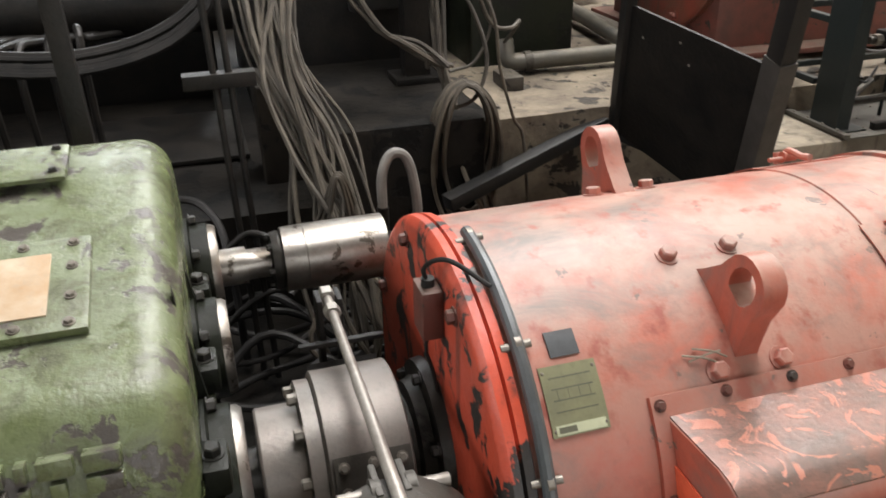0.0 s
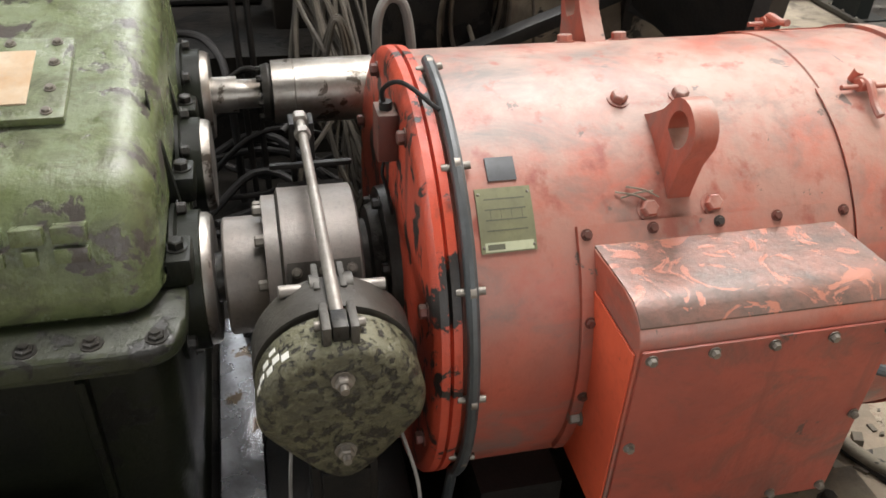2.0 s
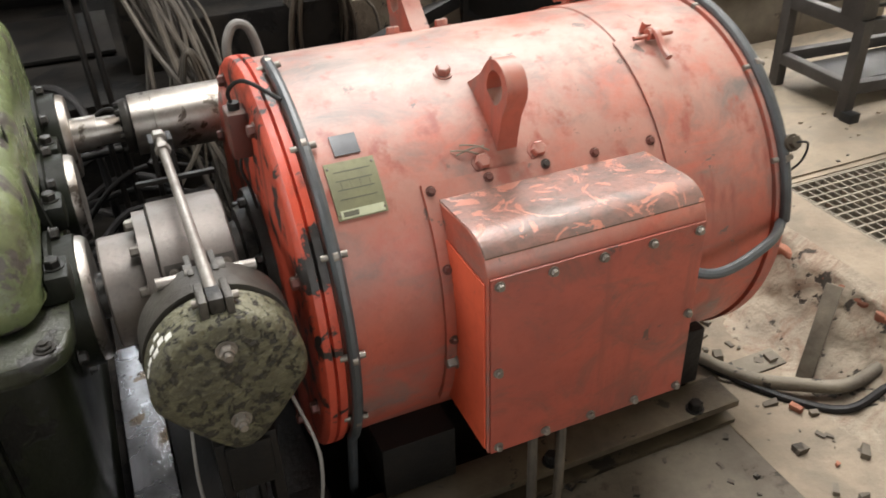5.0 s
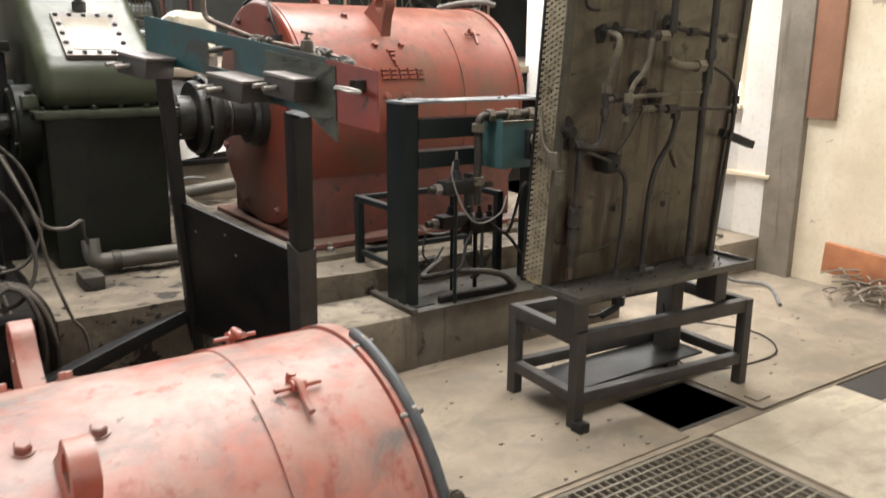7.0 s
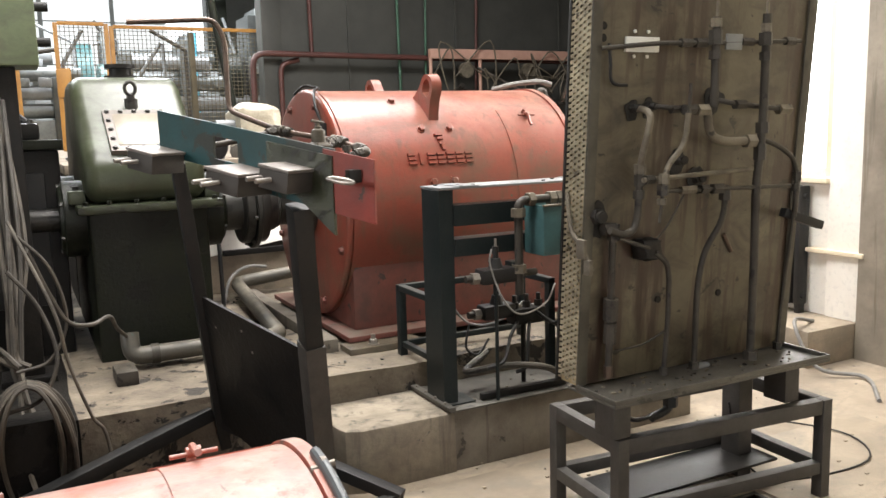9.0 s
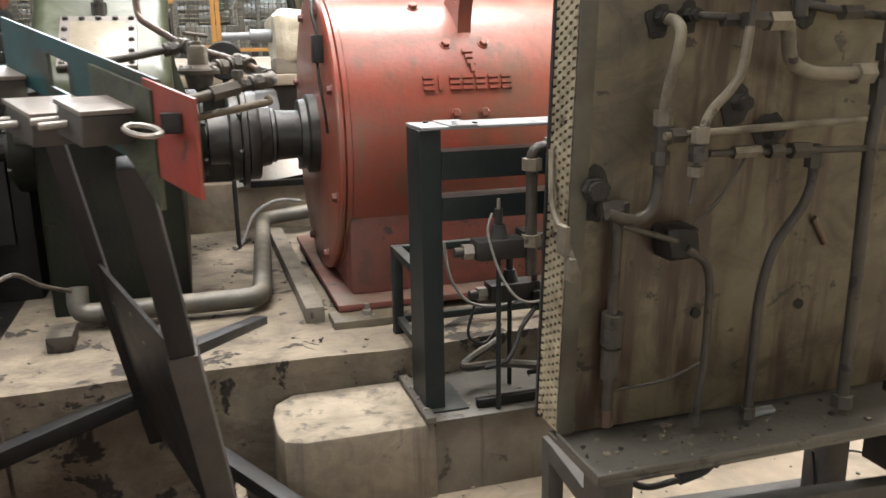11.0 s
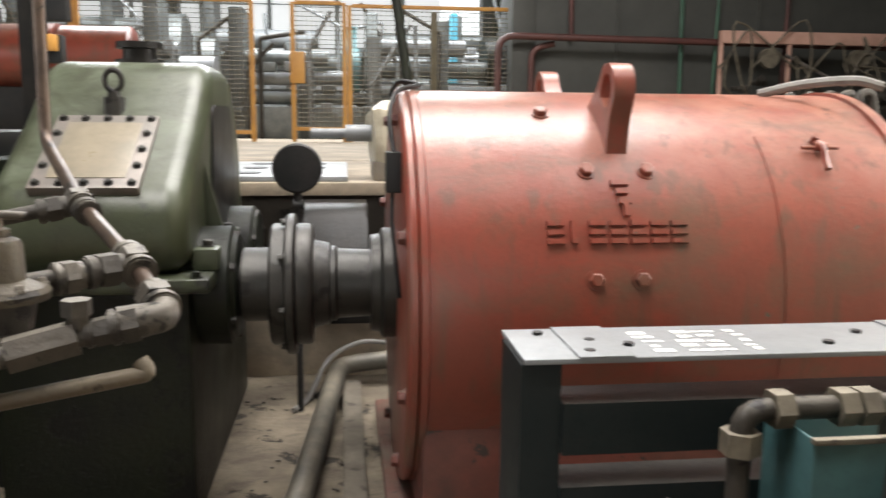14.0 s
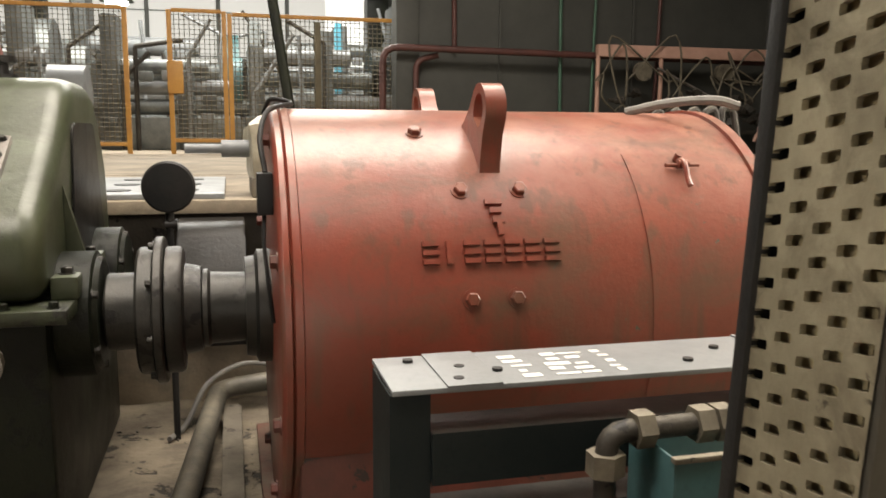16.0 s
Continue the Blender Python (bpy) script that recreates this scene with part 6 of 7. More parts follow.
def lean(bm):
    """The panel leans slightly forwards."""
    for v in bm.verts:
        v.co.y -= 0.076 * (v.co.z - 0.61)
    return bm


PT = 2.45
part("board", lean(boxes((2.961, 4.0, 1.998, 2.008, 0.612, PT), bevel=0.002)), PANEL, pn, "streaked olive-grey board")
for x0, x1 in ((2.933, 2.976), (3.985, 4.03)):
    part("edge", lean(boxes((x0, x1, 1.988, 1.998, 0.612, PT), bevel=0.003)), PANEL_EDGE, pn)
part("back", lean(boxes((2.946, 4.02, 2.103, 2.109, 0.612, PT), bevel=0.002)), PANEL_EDGE, pn)
part("side", lean(boxes((4.022, 4.03, 2.003, 2.103, 0.612, PT), bevel=0.002)), PANEL_EDGE, pn)
part("filling", lean(boxes((2.942, 3.1, 2.009, 2.098, 0.612, PT), bevel=0)), PERF_BACK, pn, "yellowish filling behind the perforations")
bm = bmesh.new()
cw, ch = 0.0232, 0.0215
n_rows = int((PT - 0.66) / ch)
for i in range(5):
    for k in range(n_rows):
        y0, z0 = 1.993 + i * cw, 0.625 + k * ch + (ch / 2 if i % 2 else 0.0)
        cy, cz = y0 + cw / 2, z0 + ch / 2
        outer = [(y0, z0), (cy, z0), (y0 + cw, z0), (y0 + cw, cz), (y0 + cw, z0 + ch), (cy, z0 + ch), (y0, z0 + ch), (y0, cz)]
        inner = []
        for q in range(8):
            a = math.tau * (q / 8) - math.pi * 0.75
            u, v = max(-0.0084, min(0.0084, math.cos(a) * 0.011)), max(-0.0039, min(0.0039, math.sin(a) * 0.0049))
            inner.append((cy + u, cz + v - 0.16 * u))
        ov = [bm.verts.new((2.931, y, z)) for y, z in outer]
        iv = [bm.verts.new((2.931, y, z)) for y, z in inner]
        jv = [bm.verts.new((2.936, y, z)) for y, z in inner]
        for q in range(8):
            r = (q + 1) % 8
            bm.faces.new((ov[q], ov[r], iv[r], iv[q]))
            bm.faces.new((iv[q], iv[r], jv[r], jv[q]))
bmesh.ops.remove_doubles(bm, verts=bm.verts, dist=0.0004)
part("perforated_side", lean(bm), PERF, pn, "perforated galvanised side strip", 20)
part("edge", lean(boxes((2.926, 2.948, 2.1055, 2.118, 0.612, PT), bevel=0.002)), BLACK, pn)
w = part("wire_tail", tube(bmesh.new(), [(2.924, 2.03, 1.33), (2.912, 1.99, 1.2), (2.915, 1.93, 1.14), (2.93, 1.89, 1.06)], 0.008), PIPE_PALE, pn, "pale rag of wire hanging off the edge")
part("tag", boxes((2.903, 2.919, 1.905, 1.95, 1.10, 1.17), (2.908, 2.925, 1.88, 1.915, 1.045, 1.10), bevel=0.004), PIPE_PALE, w)


def py(z, off=0.0):
    return 1.996 - 0.076 * (z - 0.61) - off


def pipe(points, r=0.016, mat=PIPE, bend=0.05):
    """A pipe on the panel: rows of (x, z, stand-off)."""
    return part("pipe", bent(bmesh.new(), [(x, py(z, o), z) for x, z, o in points], r, 12, bend), mat, pn)


def nut(x, z, o, along="z", r=0.026, h=0.035, mat=PIPE):
    d = {"z": Vector((0, 0, 1)), "x": Vector((1, 0, 0)), "y": Vector((0, 1, 0))}[along]
    c = Vector((x, py(z, o), z))
    return part("nut", rod(bmesh.new(), c - d * h / 2, c + d * h / 2, r, seg=6), mat, pn)


def flange_hole(x, z, s=0.06):
    """An oily pipe entry: a ragged smear of grime on the board and a gland nut."""
    bm = bmesh.new()
    rim = []
    for k in range(22):
        a = math.tau * k / 22
        r = s * (0.58 + 0.2 * noise.noise(Vector((math.cos(a) * 1.2 + x * 9, math.sin(a) * 1.2, z * 9))) + 0.07 * noise.noise(Vector((math.cos(a) * 4 + x * 9, math.sin(a) * 4, z * 9))))
        rim.append((x + r * math.cos(a), z + r * math.sin(a) * 1.05 - (0.3 * s if math.sin(a) < -0.6 else 0)))
    top = [bm.verts.new((u, py(v, 0.004), v)) for u, v in rim]
    low = [bm.verts.new((u, py(v, 0.0), v)) for u, v in rim]
    bm.faces.new(top)
    for k in range(22):
        bm.faces.new((top[k], low[k], low[(k + 1) % 22], top[(k + 1) % 22]))
    part("pipe_entry", bm, GRIME, pn, "black oily grime round a pipe entry")
    return part("gland", rod(rod(bmesh.new(), (x, py(z, 0.0), z), (x, py(z, 0.03), z), s * 0.34, seg=6), (x, py(z, 0.03), z), (x, py(z, 0.045), z), s * 0.26, seg=10), GRIME, pn)


# upper left hose and tee
flange_hole(3.128, 1.621, 0.053)
flange_hole(3.199, 1.627, 0.051)
pipe([(3.129, 1.620, 0.010), (3.125, 1.617, 0.070), (3.116, 1.595, 0.115), (3.112, 1.54, 0.110), (3.104, 1.46, 0.095), (3.110, 1.40, 0.080)], 0.0119, PIPE_PALE, 0.06)
nut(3.111, 1.41, 0.080, "z", 0.0218, 0.034, PIPE_PALE)
pipe([(3.111, 1.42, 0.080), (3.112, 1.24, 0.080), (3.098, 1.19, 0.080), (3.049, 1.18, 0.080), (2.991, 1.20, 0.080)], 0.0135, PIPE, 0.045)
nut(3.112, 1.37, 0.080, "z", 0.0202, 0.04)
nut(3.112, 1.32, 0.080, "z", 0.0210, 0.03)
pipe([(3.199, 1.627, 0.020), (3.211, 1.622, 0.080), (3.410, 1.61, 0.080)], 0.0090)
nut(3.265, 1.614, 0.080, "x", 0.0160, 0.06)
nut(3.293, 1.612, 0.110, "x", 0.0202, 0.05)
nut(3.351, 1.61, 0.110, "x", 0.0227, 0.05, PIPE_PALE)
pipe([(3.264, 1.70, 0.140), (3.264, 1.60, 0.140)], 0.0066)
pipe([(3.262, 1.60, 0.140), (3.255, 1.49, 0.140), (3.181, 1.42, 0.140), (3.169, 1.36, 0.140)], 0.0103, PIPE_PALE, 0.05)
pipe([(3.168, 1.36, 0.140), (3.162, 1.22, 0.140)], 0.0061)
nut(3.168, 1.375, 0.140, "z", 0.0193, 0.035, PIPE_PALE)
nut(3.167, 1.335, 0.140, "z", 0.0210, 0.035)
nut(3.165, 1.295, 0.140, "z", 0.0176, 0.022, PIPE_PALE)
# large bend to the right
pipe([(3.378, 1.61, 0.110), (3.397, 1.52, 0.110), (3.467, 1.495, 0.110), (3.612, 1.493, 0.110)], 0.0156, PIPE_PALE, 0.06)
nut(3.602, 1.493, 0.110, "x", 0.0260, 0.045, PIPE_PALE)
# cross lines
pipe([(3.100, 1.372, 0.110), (3.631, 1.388, 0.110)], 0.0090, PIPE_PALE)
nut(3.129, 1.373, 0.110, "x", 0.0176, 0.035)
pipe([(3.216, 1.328, 0.110), (3.844, 1.312, 0.110)], 0.0082)
nut(3.312, 1.327, 0.110, "x", 0.0151, 0.07, PIPE_PALE)
nut(3.390, 1.325, 0.110, "x", 0.0176, 0.035)
nut(3.457, 1.323, 0.110, "x", 0.0202, 0.05)
flange_hole(3.353, 1.43, 0.064)
flange_hole(3.451, 1.36, 0.068)
# risers
pipe([(3.394, 2.06, 0.110), (3.394, 1.92, 0.110)], 0.0066, PIPE_PALE)
pipe([(3.394, 1.93, 0.110), (3.409, 1.62, 0.110)], 0.0152)
nut(3.392, 1.91, 0.110, "z", 0.0202, 0.03, PIPE_PALE)
nut(3.393, 1.86, 0.110, "z", 0.0252, 0.05)
nut(3.395, 1.80, 0.110, "z", 0.0218, 0.03)
pipe([(3.636, 2.06, 0.110), (3.639, 1.92, 0.110)], 0.0066, PIPE_PALE)
pipe([(3.639, 1.95, 0.110), (3.665, 1.56, 0.110), (3.658, 1.32, 0.110), (3.685, 1.0, 0.110), (3.709, 0.62, 0.110)], 0.0164, PIPE, 0.06)
nut(3.639, 1.90, 0.110, "z", 0.0202, 0.03, PIPE_PALE)
nut(3.641, 1.86, 0.110, "z", 0.0252, 0.045)
nut(3.646, 1.80, 0.110, "z", 0.0218, 0.03)
nut(3.664, 1.54, 0.110, "z", 0.0260, 0.04)
nut(3.662, 1.45, 0.110, "z", 0.0244, 0.06)
nut(3.709, 0.64, 0.110, "z", 0.0286, 0.035)
pipe([(2.958, 1.822, 0.030), (3.157, 1.838, 0.080), (3.426, 1.845, 0.080), (3.863, 1.862, 0.080)], 0.0082)
nut(3.285, 1.842, 0.080, "x", 0.0160, 0.05)
nut(3.353, 1.844, 0.080, "x", 0.0176, 0.05)
nut(3.579, 1.852, 0.080, "x", 0.0160, 0.06)
nut(3.804, 1.86, 0.080, "x", 0.0160, 0.05)
part("label", lean(boxes((3.075, 3.225, 1.983, 1.993, 1.815, 1.866), bevel=0.002)), TAPE, pn, "white label plate")
part("label", lean(boxes((3.47, 3.55, 1.908, 1.915, 1.822, 1.878), bevel=0.002)), BENCH_TOP, pn, "grey label plate")
for x in (3.12, 3.18):
    for z in (1.80, 1.885):
        part("screw", rod(bmesh.new(), (x, py(z), z), (x, py(z, 0.006), z), 0.006), TAPE, pn)
flange_hole(3.510, 1.655, 0.068)
pipe([(3.481, 1.65, 0.030), (3.549, 1.630, 0.080), (3.843, 1.604, 0.080)], 0.0098)
nut(3.569, 1.628, 0.080, "x", 0.0185, 0.05)
nut(3.804, 1.607, 0.080, "x", 0.0218, 0.06, PIPE_PALE)
pipe([(3.706, 1.495, 0.080), (3.804, 1.465, 0.080), (3.882, 1.42, 0.080), (3.914, 1.36, 0.080), (3.922, 1.18, 0.080)], 0.0098, PIPE, 0.05)
nut(3.915, 1.345, 0.080, "z", 0.0185, 0.035)
nut(3.912, 1.30, 0.080, "z", 0.0168, 0.03)
# lower group
flange_hole(2.986, 1.245, 0.085)
nut(3.020, 1.20, 0.035, "x", 0.0235, 0.05)
nut(3.045, 1.185, 0.035, "z", 0.0235, 0.06)
pipe([(3.042, 1.19, 0.035), (3.052, 0.80, 0.035), (3.052, 0.64, 0.035)], 0.0135)
part("lagging", rod(rod(bmesh.new(), (3.05, py(0.93, 0.035), 0.94), (3.051, py(0.85, 0.035), 0.86), 0.028, seg=10), (3.051, py(0.86, 0.035), 0.85), (3.052, py(0.77, 0.035), 0.77), 0.024, seg=10), PIPE, pn)
nut(3.052, 0.66, 0.035, "z", 0.0176, 0.045, COPPER)
pipe([(3.030, 1.17, 0.080), (3.118, 1.14, 0.080), (3.177, 1.12, 0.080)], 0.0074)
part("pipe_entry", roughen(boxes((3.155, 3.245, py(1.11, 0.08), py(1.11), 1.075, 1.15), bevel=0.015), 30, 0.012), OIL, pn, "black oily valve lump")
pipe([(3.206, 1.10, 0.080), (3.265, 1.06, 0.080), (3.280, 1.0, 0.080), (3.287, 0.84, 0.080), (3.283, 0.62, 0.080)], 0.0103)
pipe([(3.285, 0.80, 0.080), (3.206, 0.745, 0.050), (3.059, 0.735, 0.040)], 0.0041)
pipe([(3.226, 1.12, 0.030), (3.314, 1.18, 0.015), (3.383, 1.30, 0.020)], 0.0041)
pipe([(3.530, 1.33, 0.080), (3.535, 1.20, 0.080), (3.446, 1.09, 0.080), (3.424, 0.96, 0.080), (3.437, 0.62, 0.080)], 0.0123, PIPE, 0.06)
nut(3.530, 1.30, 0.080, "z", 0.0235, 0.05)
nut(3.437, 0.635, 0.080, "z", 0.0202, 0.03)
nut(3.283, 0.635, 0.080, "z", 0.0160, 0.03)
pipe([(3.624, 1.126, 0.000), (3.672, 1.055, 0.000)], 0.0098, COPPER)
pipe([(3.897, 0.63, 0.080), (3.894, 0.78, 0.080), (3.917, 1.2, 0.080)], 0.0082)
nut(3.896, 0.645, 0.080, "z", 0.0185, 0.03)
for x, z in ((3.305, 0.90), (3.62, 0.89), (2.985, 1.90), (2.985, 1.86)):
    part("hole", rod(bmesh.new(), (x, py(z, -0.002), z), (x, py(z, 0.002), z), 0.014, seg=14), OIL, pn, "dark disc drawn as an empty hole")
part("lever", beam((3.89, py(1.19, 0.05), 1.20), (4.085, py(1.13, 0.08), 1.135), 0.035, 0.035), BLACK, pn, "black lever handle")
part("under_pipe", bent(bmesh.new(), [(3.40, 2.0, 0.59), (3.40, 2.0, 0.44), (3.30, 2.0, 0.42)], 0.018), BLACK, pn)
part("under_pipe", tube(bmesh.new(), [(3.12, 1.95, 0.59), (3.11, 1.93, 0.5), (3.16, 1.93, 0.46), (3.26, 1.95, 0.45)], 0.009), CABLE_BLACK, pn)
part("nut", rod(bmesh.new(), (3.40, 2.0, 0.45), (3.40, 2.0, 0.49), 0.03, seg=6), BLACK, pn)
part("hook", tube(bmesh.new(), [(2.995, py(1.84, 0.02), 1.84), (2.998, py(1.78, 0.03), 1.775), (3.003, py(1.72, 0.03), 1.722), (3.022, py(1.70, 0.035), 1.702), (3.070, py(1.70, 0.035), 1.70)], 0.006), CABLE_BLACK, pn, "bent black wire hook")
for k in range(14):
    x, y = random.uniform(3.0, 3.95), random.uniform(1.80, 1.98)
    part("crumb", box(bmesh.new(), x, x + random.uniform(0.006, 0.018), y, y + random.uniform(0.005, 0.012), 0.604, 0.610, 0.001), PIPE_PALE, pn)
part("crumb", roughen(boxes((3.47, 3.54, 1.93, 1.96, 0.604, 0.62), bevel=0.005), 60, 0.01), BENCH_TOP, pn, "crumpled foil scrap")

# ---- bench frame behind ----
bf = thing("steel_bench", "blue-black steel bench frame with grey top", "bench", at=(3.3, 2.96, 0.296))
part("top", boxes((2.838, 3.8, 2.862, 3.07, 1.298, 1.308), bevel=0.002), BENCH_TOP, bf, "grey sheet top with chalk writing")
for x0, x1 in ((2.935, 3.035), (3.62, 3.8)):
    part("top_patch", boxes((x0, x1, 2.859, 3.068, 1.3085, 1.312), bevel=0.001), BENCH_TOP, bf)
for x, y in ((2.90, 3.03), (2.965, 2.90), (2.985, 2.97), (3.05, 2.94), (3.43, 2.92), (3.53, 2.99), (3.65, 3.03), (3.72, 2.92)):
    part("hole", rod(bmesh.new(), (x, y, 1.306), (x, y, 1.3135), 0.010, seg=12), BLACK, bf)
random.seed(5)
for k, x in enumerate((3.08, 3.155, 3.205, 3.265)):
    for q in range(5):
        y = 2.885 + q * 0.032 + random.uniform(-0.005, 0.005)
        part("chalk_mark", boxes((x + random.uniform(-0.01, 0.01), x + random.uniform(0.022, 0.045), y, y + random.uniform(0.008, 0.02), 1.3085, 1.3092), bevel=0), CHALK, bf)
part("post", prism(bmesh.new(), [(2.836, 2.875), (2.908, 2.875), (2.908, 2.883), (2.844, 2.883), (2.844, 3.042), (2.908, 3.042), (2.908, 3.05), (2.836, 3.05)], 0.298, 1.296, 0.001, 1, "z"), BENCH, bf)
part("post", boxes((3.69, 3.79, 2.875, 3.05, 0.298, 1.296), bevel=0.004), BENCH, bf)
for z0, z1 in ((1.13, 1.225), (0.99, 1.07)):
    part("rail", prism(bmesh.new(), [(2.866, z0), (2.90, z0), (2.90, z1 - 0.012), (2.965, z1 - 0.012), (2.965, z1), (2.866, z1)], 2.909, 3.688, 0.002, 1), BENCH, bf)
part("base_plate", boxes((2.82, 2.99, 2.85, 3.10, 0.297, 0.304), bevel=0.002), BENCH, bf)
sf = thing("valve_table", "small dark steel frame carrying valves", "frame", at=(3.2, 3.3, 0.3))
for x, y in ((2.87, 3.40), (3.6, 3.40), (3.6, 3.12)):
    part("leg", boxes((x - 0.02, x + 0.02, y - 0.02, y + 0.02, 0.29 if y < 3.2 else 0.41, 0.77), bevel=0.003), BENCH, sf)
part("rail", boxes((2.85, 3.62, 3.385, 3.42, 0.755, 0.785), (2.85, 2.89, 3.06, 3.385, 0.755, 0.785), (3.58, 3.62, 3.1, 3.385, 0.755, 0.785), bevel=0.003), BENCH, sf)
part("rail", boxes((2.89, 3.6, 3.38, 3.41, 0.46, 0.49), (2.86, 2.89, 3.10, 3.38, 0.46, 0.49), bevel=0.003), BENCH, sf)
for x, z, vy in ((3.09, 0.90, 2.66), (3.21, 0.68, 2.86)):
    v = thing("regulator_valve", "dusty black regulator valve on the frame", "valve", "regulator valves", (x, vy + 0.155, z - 0.1))
    part("body", boxes((x - 0.09, x + 0.09, vy + 0.11, vy + 0.2, z - 0.04, z + 0.03), bevel=0.012), BLACK, v)
    part("bonnet", rod(rod(bmesh.new(), (x, vy + 0.155, z + 0.03), (x, vy + 0.155, z + 0.075), 0.035, 0.022), (x, vy + 0.155, z + 0.075), (x, vy + 0.155, z + 0.13), 0.014), BLACK, v)
    part("stem", rod(bmesh.new(), (x, vy + 0.155, z + 0.13), (x, vy + 0.155, z + 0.165), 0.006), BOLT, v)
    part("pipe", rod(bmesh.new(), (x - 0.16, vy + 0.155, z - 0.01), (x + 0.22, vy + 0.155, z - 0.01), 0.017), PIPE, v)
    for q in (-0.13, 0.10):
        part("nut", rod(bmesh.new(), (x + q, vy + 0.155, z - 0.01), (x + q + 0.035, vy + 0.155, z - 0.01), 0.028, seg=6), BOLT, v)
    part("stem_support", rod(bmesh.new(), (x, vy + 0.155, 0.298), (x, vy + 0.155, z - 0.04), 0.009), BENCH, v)
vc = thing("valve_block", "oily black valve block with hoses", "valve", "regulator valves", (3.38, 3.0, 0.5))
part("body", boxes((3.28, 3.46, 2.95, 3.04, 0.60, 0.68), bevel=0.012), OIL, vc)
part("foot", rod(bmesh.new(), (3.35, 2.995, 0.298), (3.35, 2.995, 0.60), 0.012), OIL, vc)
for x in (3.30, 3.37, 3.44):
    part("knob", rod(rod(bmesh.new(), (x, 2.99, 0.68), (x, 2.99, 0.71), 0.02, seg=6), (x, 2.99, 0.71), (x, 2.99, 0.745), 0.012), BLACK, vc)
for k, (a, b) in enumerate((((3.29, 2.95, 0.62), (3.05, 2.84, 0.45)), ((3.36, 2.95, 0.61), (3.22, 2.86, 0.40)), ((3.44, 2.95, 0.63), (3.60, 2.87, 0.46)), ((3.40, 2.95, 0.66), (3.66, 2.9, 0.82)))):
    part("hose", tube(bmesh.new(), [a, ((a[0] * 2 + b[0]) / 3, a[1] - 0.06, a[2] - 0.05), ((a[0] + 2 * b[0]) / 3, b[1] - 0.02, b[2] + 0.03), b], 0.009), CABLE_BLACK, vc)
for pts in ([(3.06, 2.80, 1.02), (3.04, 2.78, 0.95), (3.08, 2.74, 0.80), (3.16, 2.72, 0.72), (3.34, 2.78, 0.74), (3.48, 2.9, 0.80)],):
    single("wire", tube(bmesh.new(), pts, 0.0045), CABLE_GREY, "thin pale wire looping round the valves", "wire")
for pts in ([(2.98, 3.1, 0.86), (3.0, 3.08, 0.72), (3.08, 3.06, 0.62), (3.25, 3.08, 0.60), (3.42, 3.1, 0.68)], [(3.1, 3.1, 0.6), (3.06, 3.06, 0.5), (3.12, 3.05, 0.46), (3.2, 3.08, 0.52)]):
    single("wire", tube(bmesh.new(), pts, 0.006), CABLE_GREY if pts[0][0] < 3 else CABLE_BLACK, "thin wire looping round the valves", "wire")
bxx = thing("teal_box", "small teal steel box on the bench", "box", at=(3.4, 2.78, 1.0))
part("body", boxes((3.28, 3.285, 2.70, 2.86, 0.98, 1.21), (3.285, 3.50, 2.70, 2.705, 0.98, 1.21), (3.285, 3.50, 2.855, 2.86, 0.98, 1.21), (3.285, 3.50, 2.705, 2.855, 0.98, 0.985), bevel=0.001), TEAL_BOX, bxx)
part("rim", boxes((3.275, 3.51, 2.69, 2.705, 1.205, 1.215), bevel=0.002), PIPE_PALE, bxx)
part("switch", boxes((3.42, 3.52, 2.66, 2.70, 1.02, 1.17), (3.44, 3.50, 2.63, 2.66, 1.04, 1.10), bevel=0.01), BLACK, bxx)
part("gasket", rod(bmesh.new(), (3.45, 2.63, 1.12), (3.45, 2.66, 1.12), 0.03), BOLT, bxx)
ep = thing("elbow_pipe", "dusty pipe with elbow and unions", "pipe", at=(3.2, 2.78, 0.85))
part("pipe", bent(bmesh.new(), [(3.195, 2.78, 0.80), (3.195, 2.78, 1.235), (3.62, 2.78, 1.24)], 0.020, 14, 0.04), PIPE, ep)
for a, b in (((3.195, 2.78, 1.16), (3.195, 2.78, 1.20)), ((3.195, 2.78, 0.90), (3.195, 2.78, 0.94))):
    part("nut", rod(bmesh.new(), a, b, 0.034, seg=6), PIPE_PALE, ep)
for x in (3.245, 3.36, 3.40, 3.50):
    part("nut", rod(bmesh.new(), (x, 2.78, 1.236), (x + 0.032, 2.78, 1.237), 0.034, seg=6), PIPE_PALE, ep)
part("bracket", boxes((3.17, 3.22, 2.785, 2.865, 0.92, 0.95), bevel=0.003), BENCH, ep)
hs = single("hose", tube(bmesh.new(), [(3.55, 2.9, 0.30), (3.35, 2.80, 0.42), (3.15, 2.88, 0.44), (3.02, 3.0, 0.40), (3.2, 3.1, 0.45)], 0.016), PIPE, "dusty hose lying on the duct cover", "hose")
single("scrap_bar", boxes((3.02, 3.5, 2.84, 2.87, 0.297, 0.33)), OIL, "oily steel bar lying on the duct cover", "scrap")

random.seed(21)
for k in range(9):
    y = 2.62 + k * 0.05
    single("scrap_timber", beam((1.0 + random.uniform(-0.2, 0.2), y, -0.26 + 0.02 * (k % 3)), (2.1 + random.uniform(-0.1, 0.1), y + random.uniform(-0.25, 0.2), -0.22 + random.uniform(0, 0.1)), random.uniform(0.03, 0.06), random.uniform(0.02, 0.04)), PIPE if k % 2 else OIL, "dusty scrap bar lying in the pit", "scrap", "scrap bars in the pit")

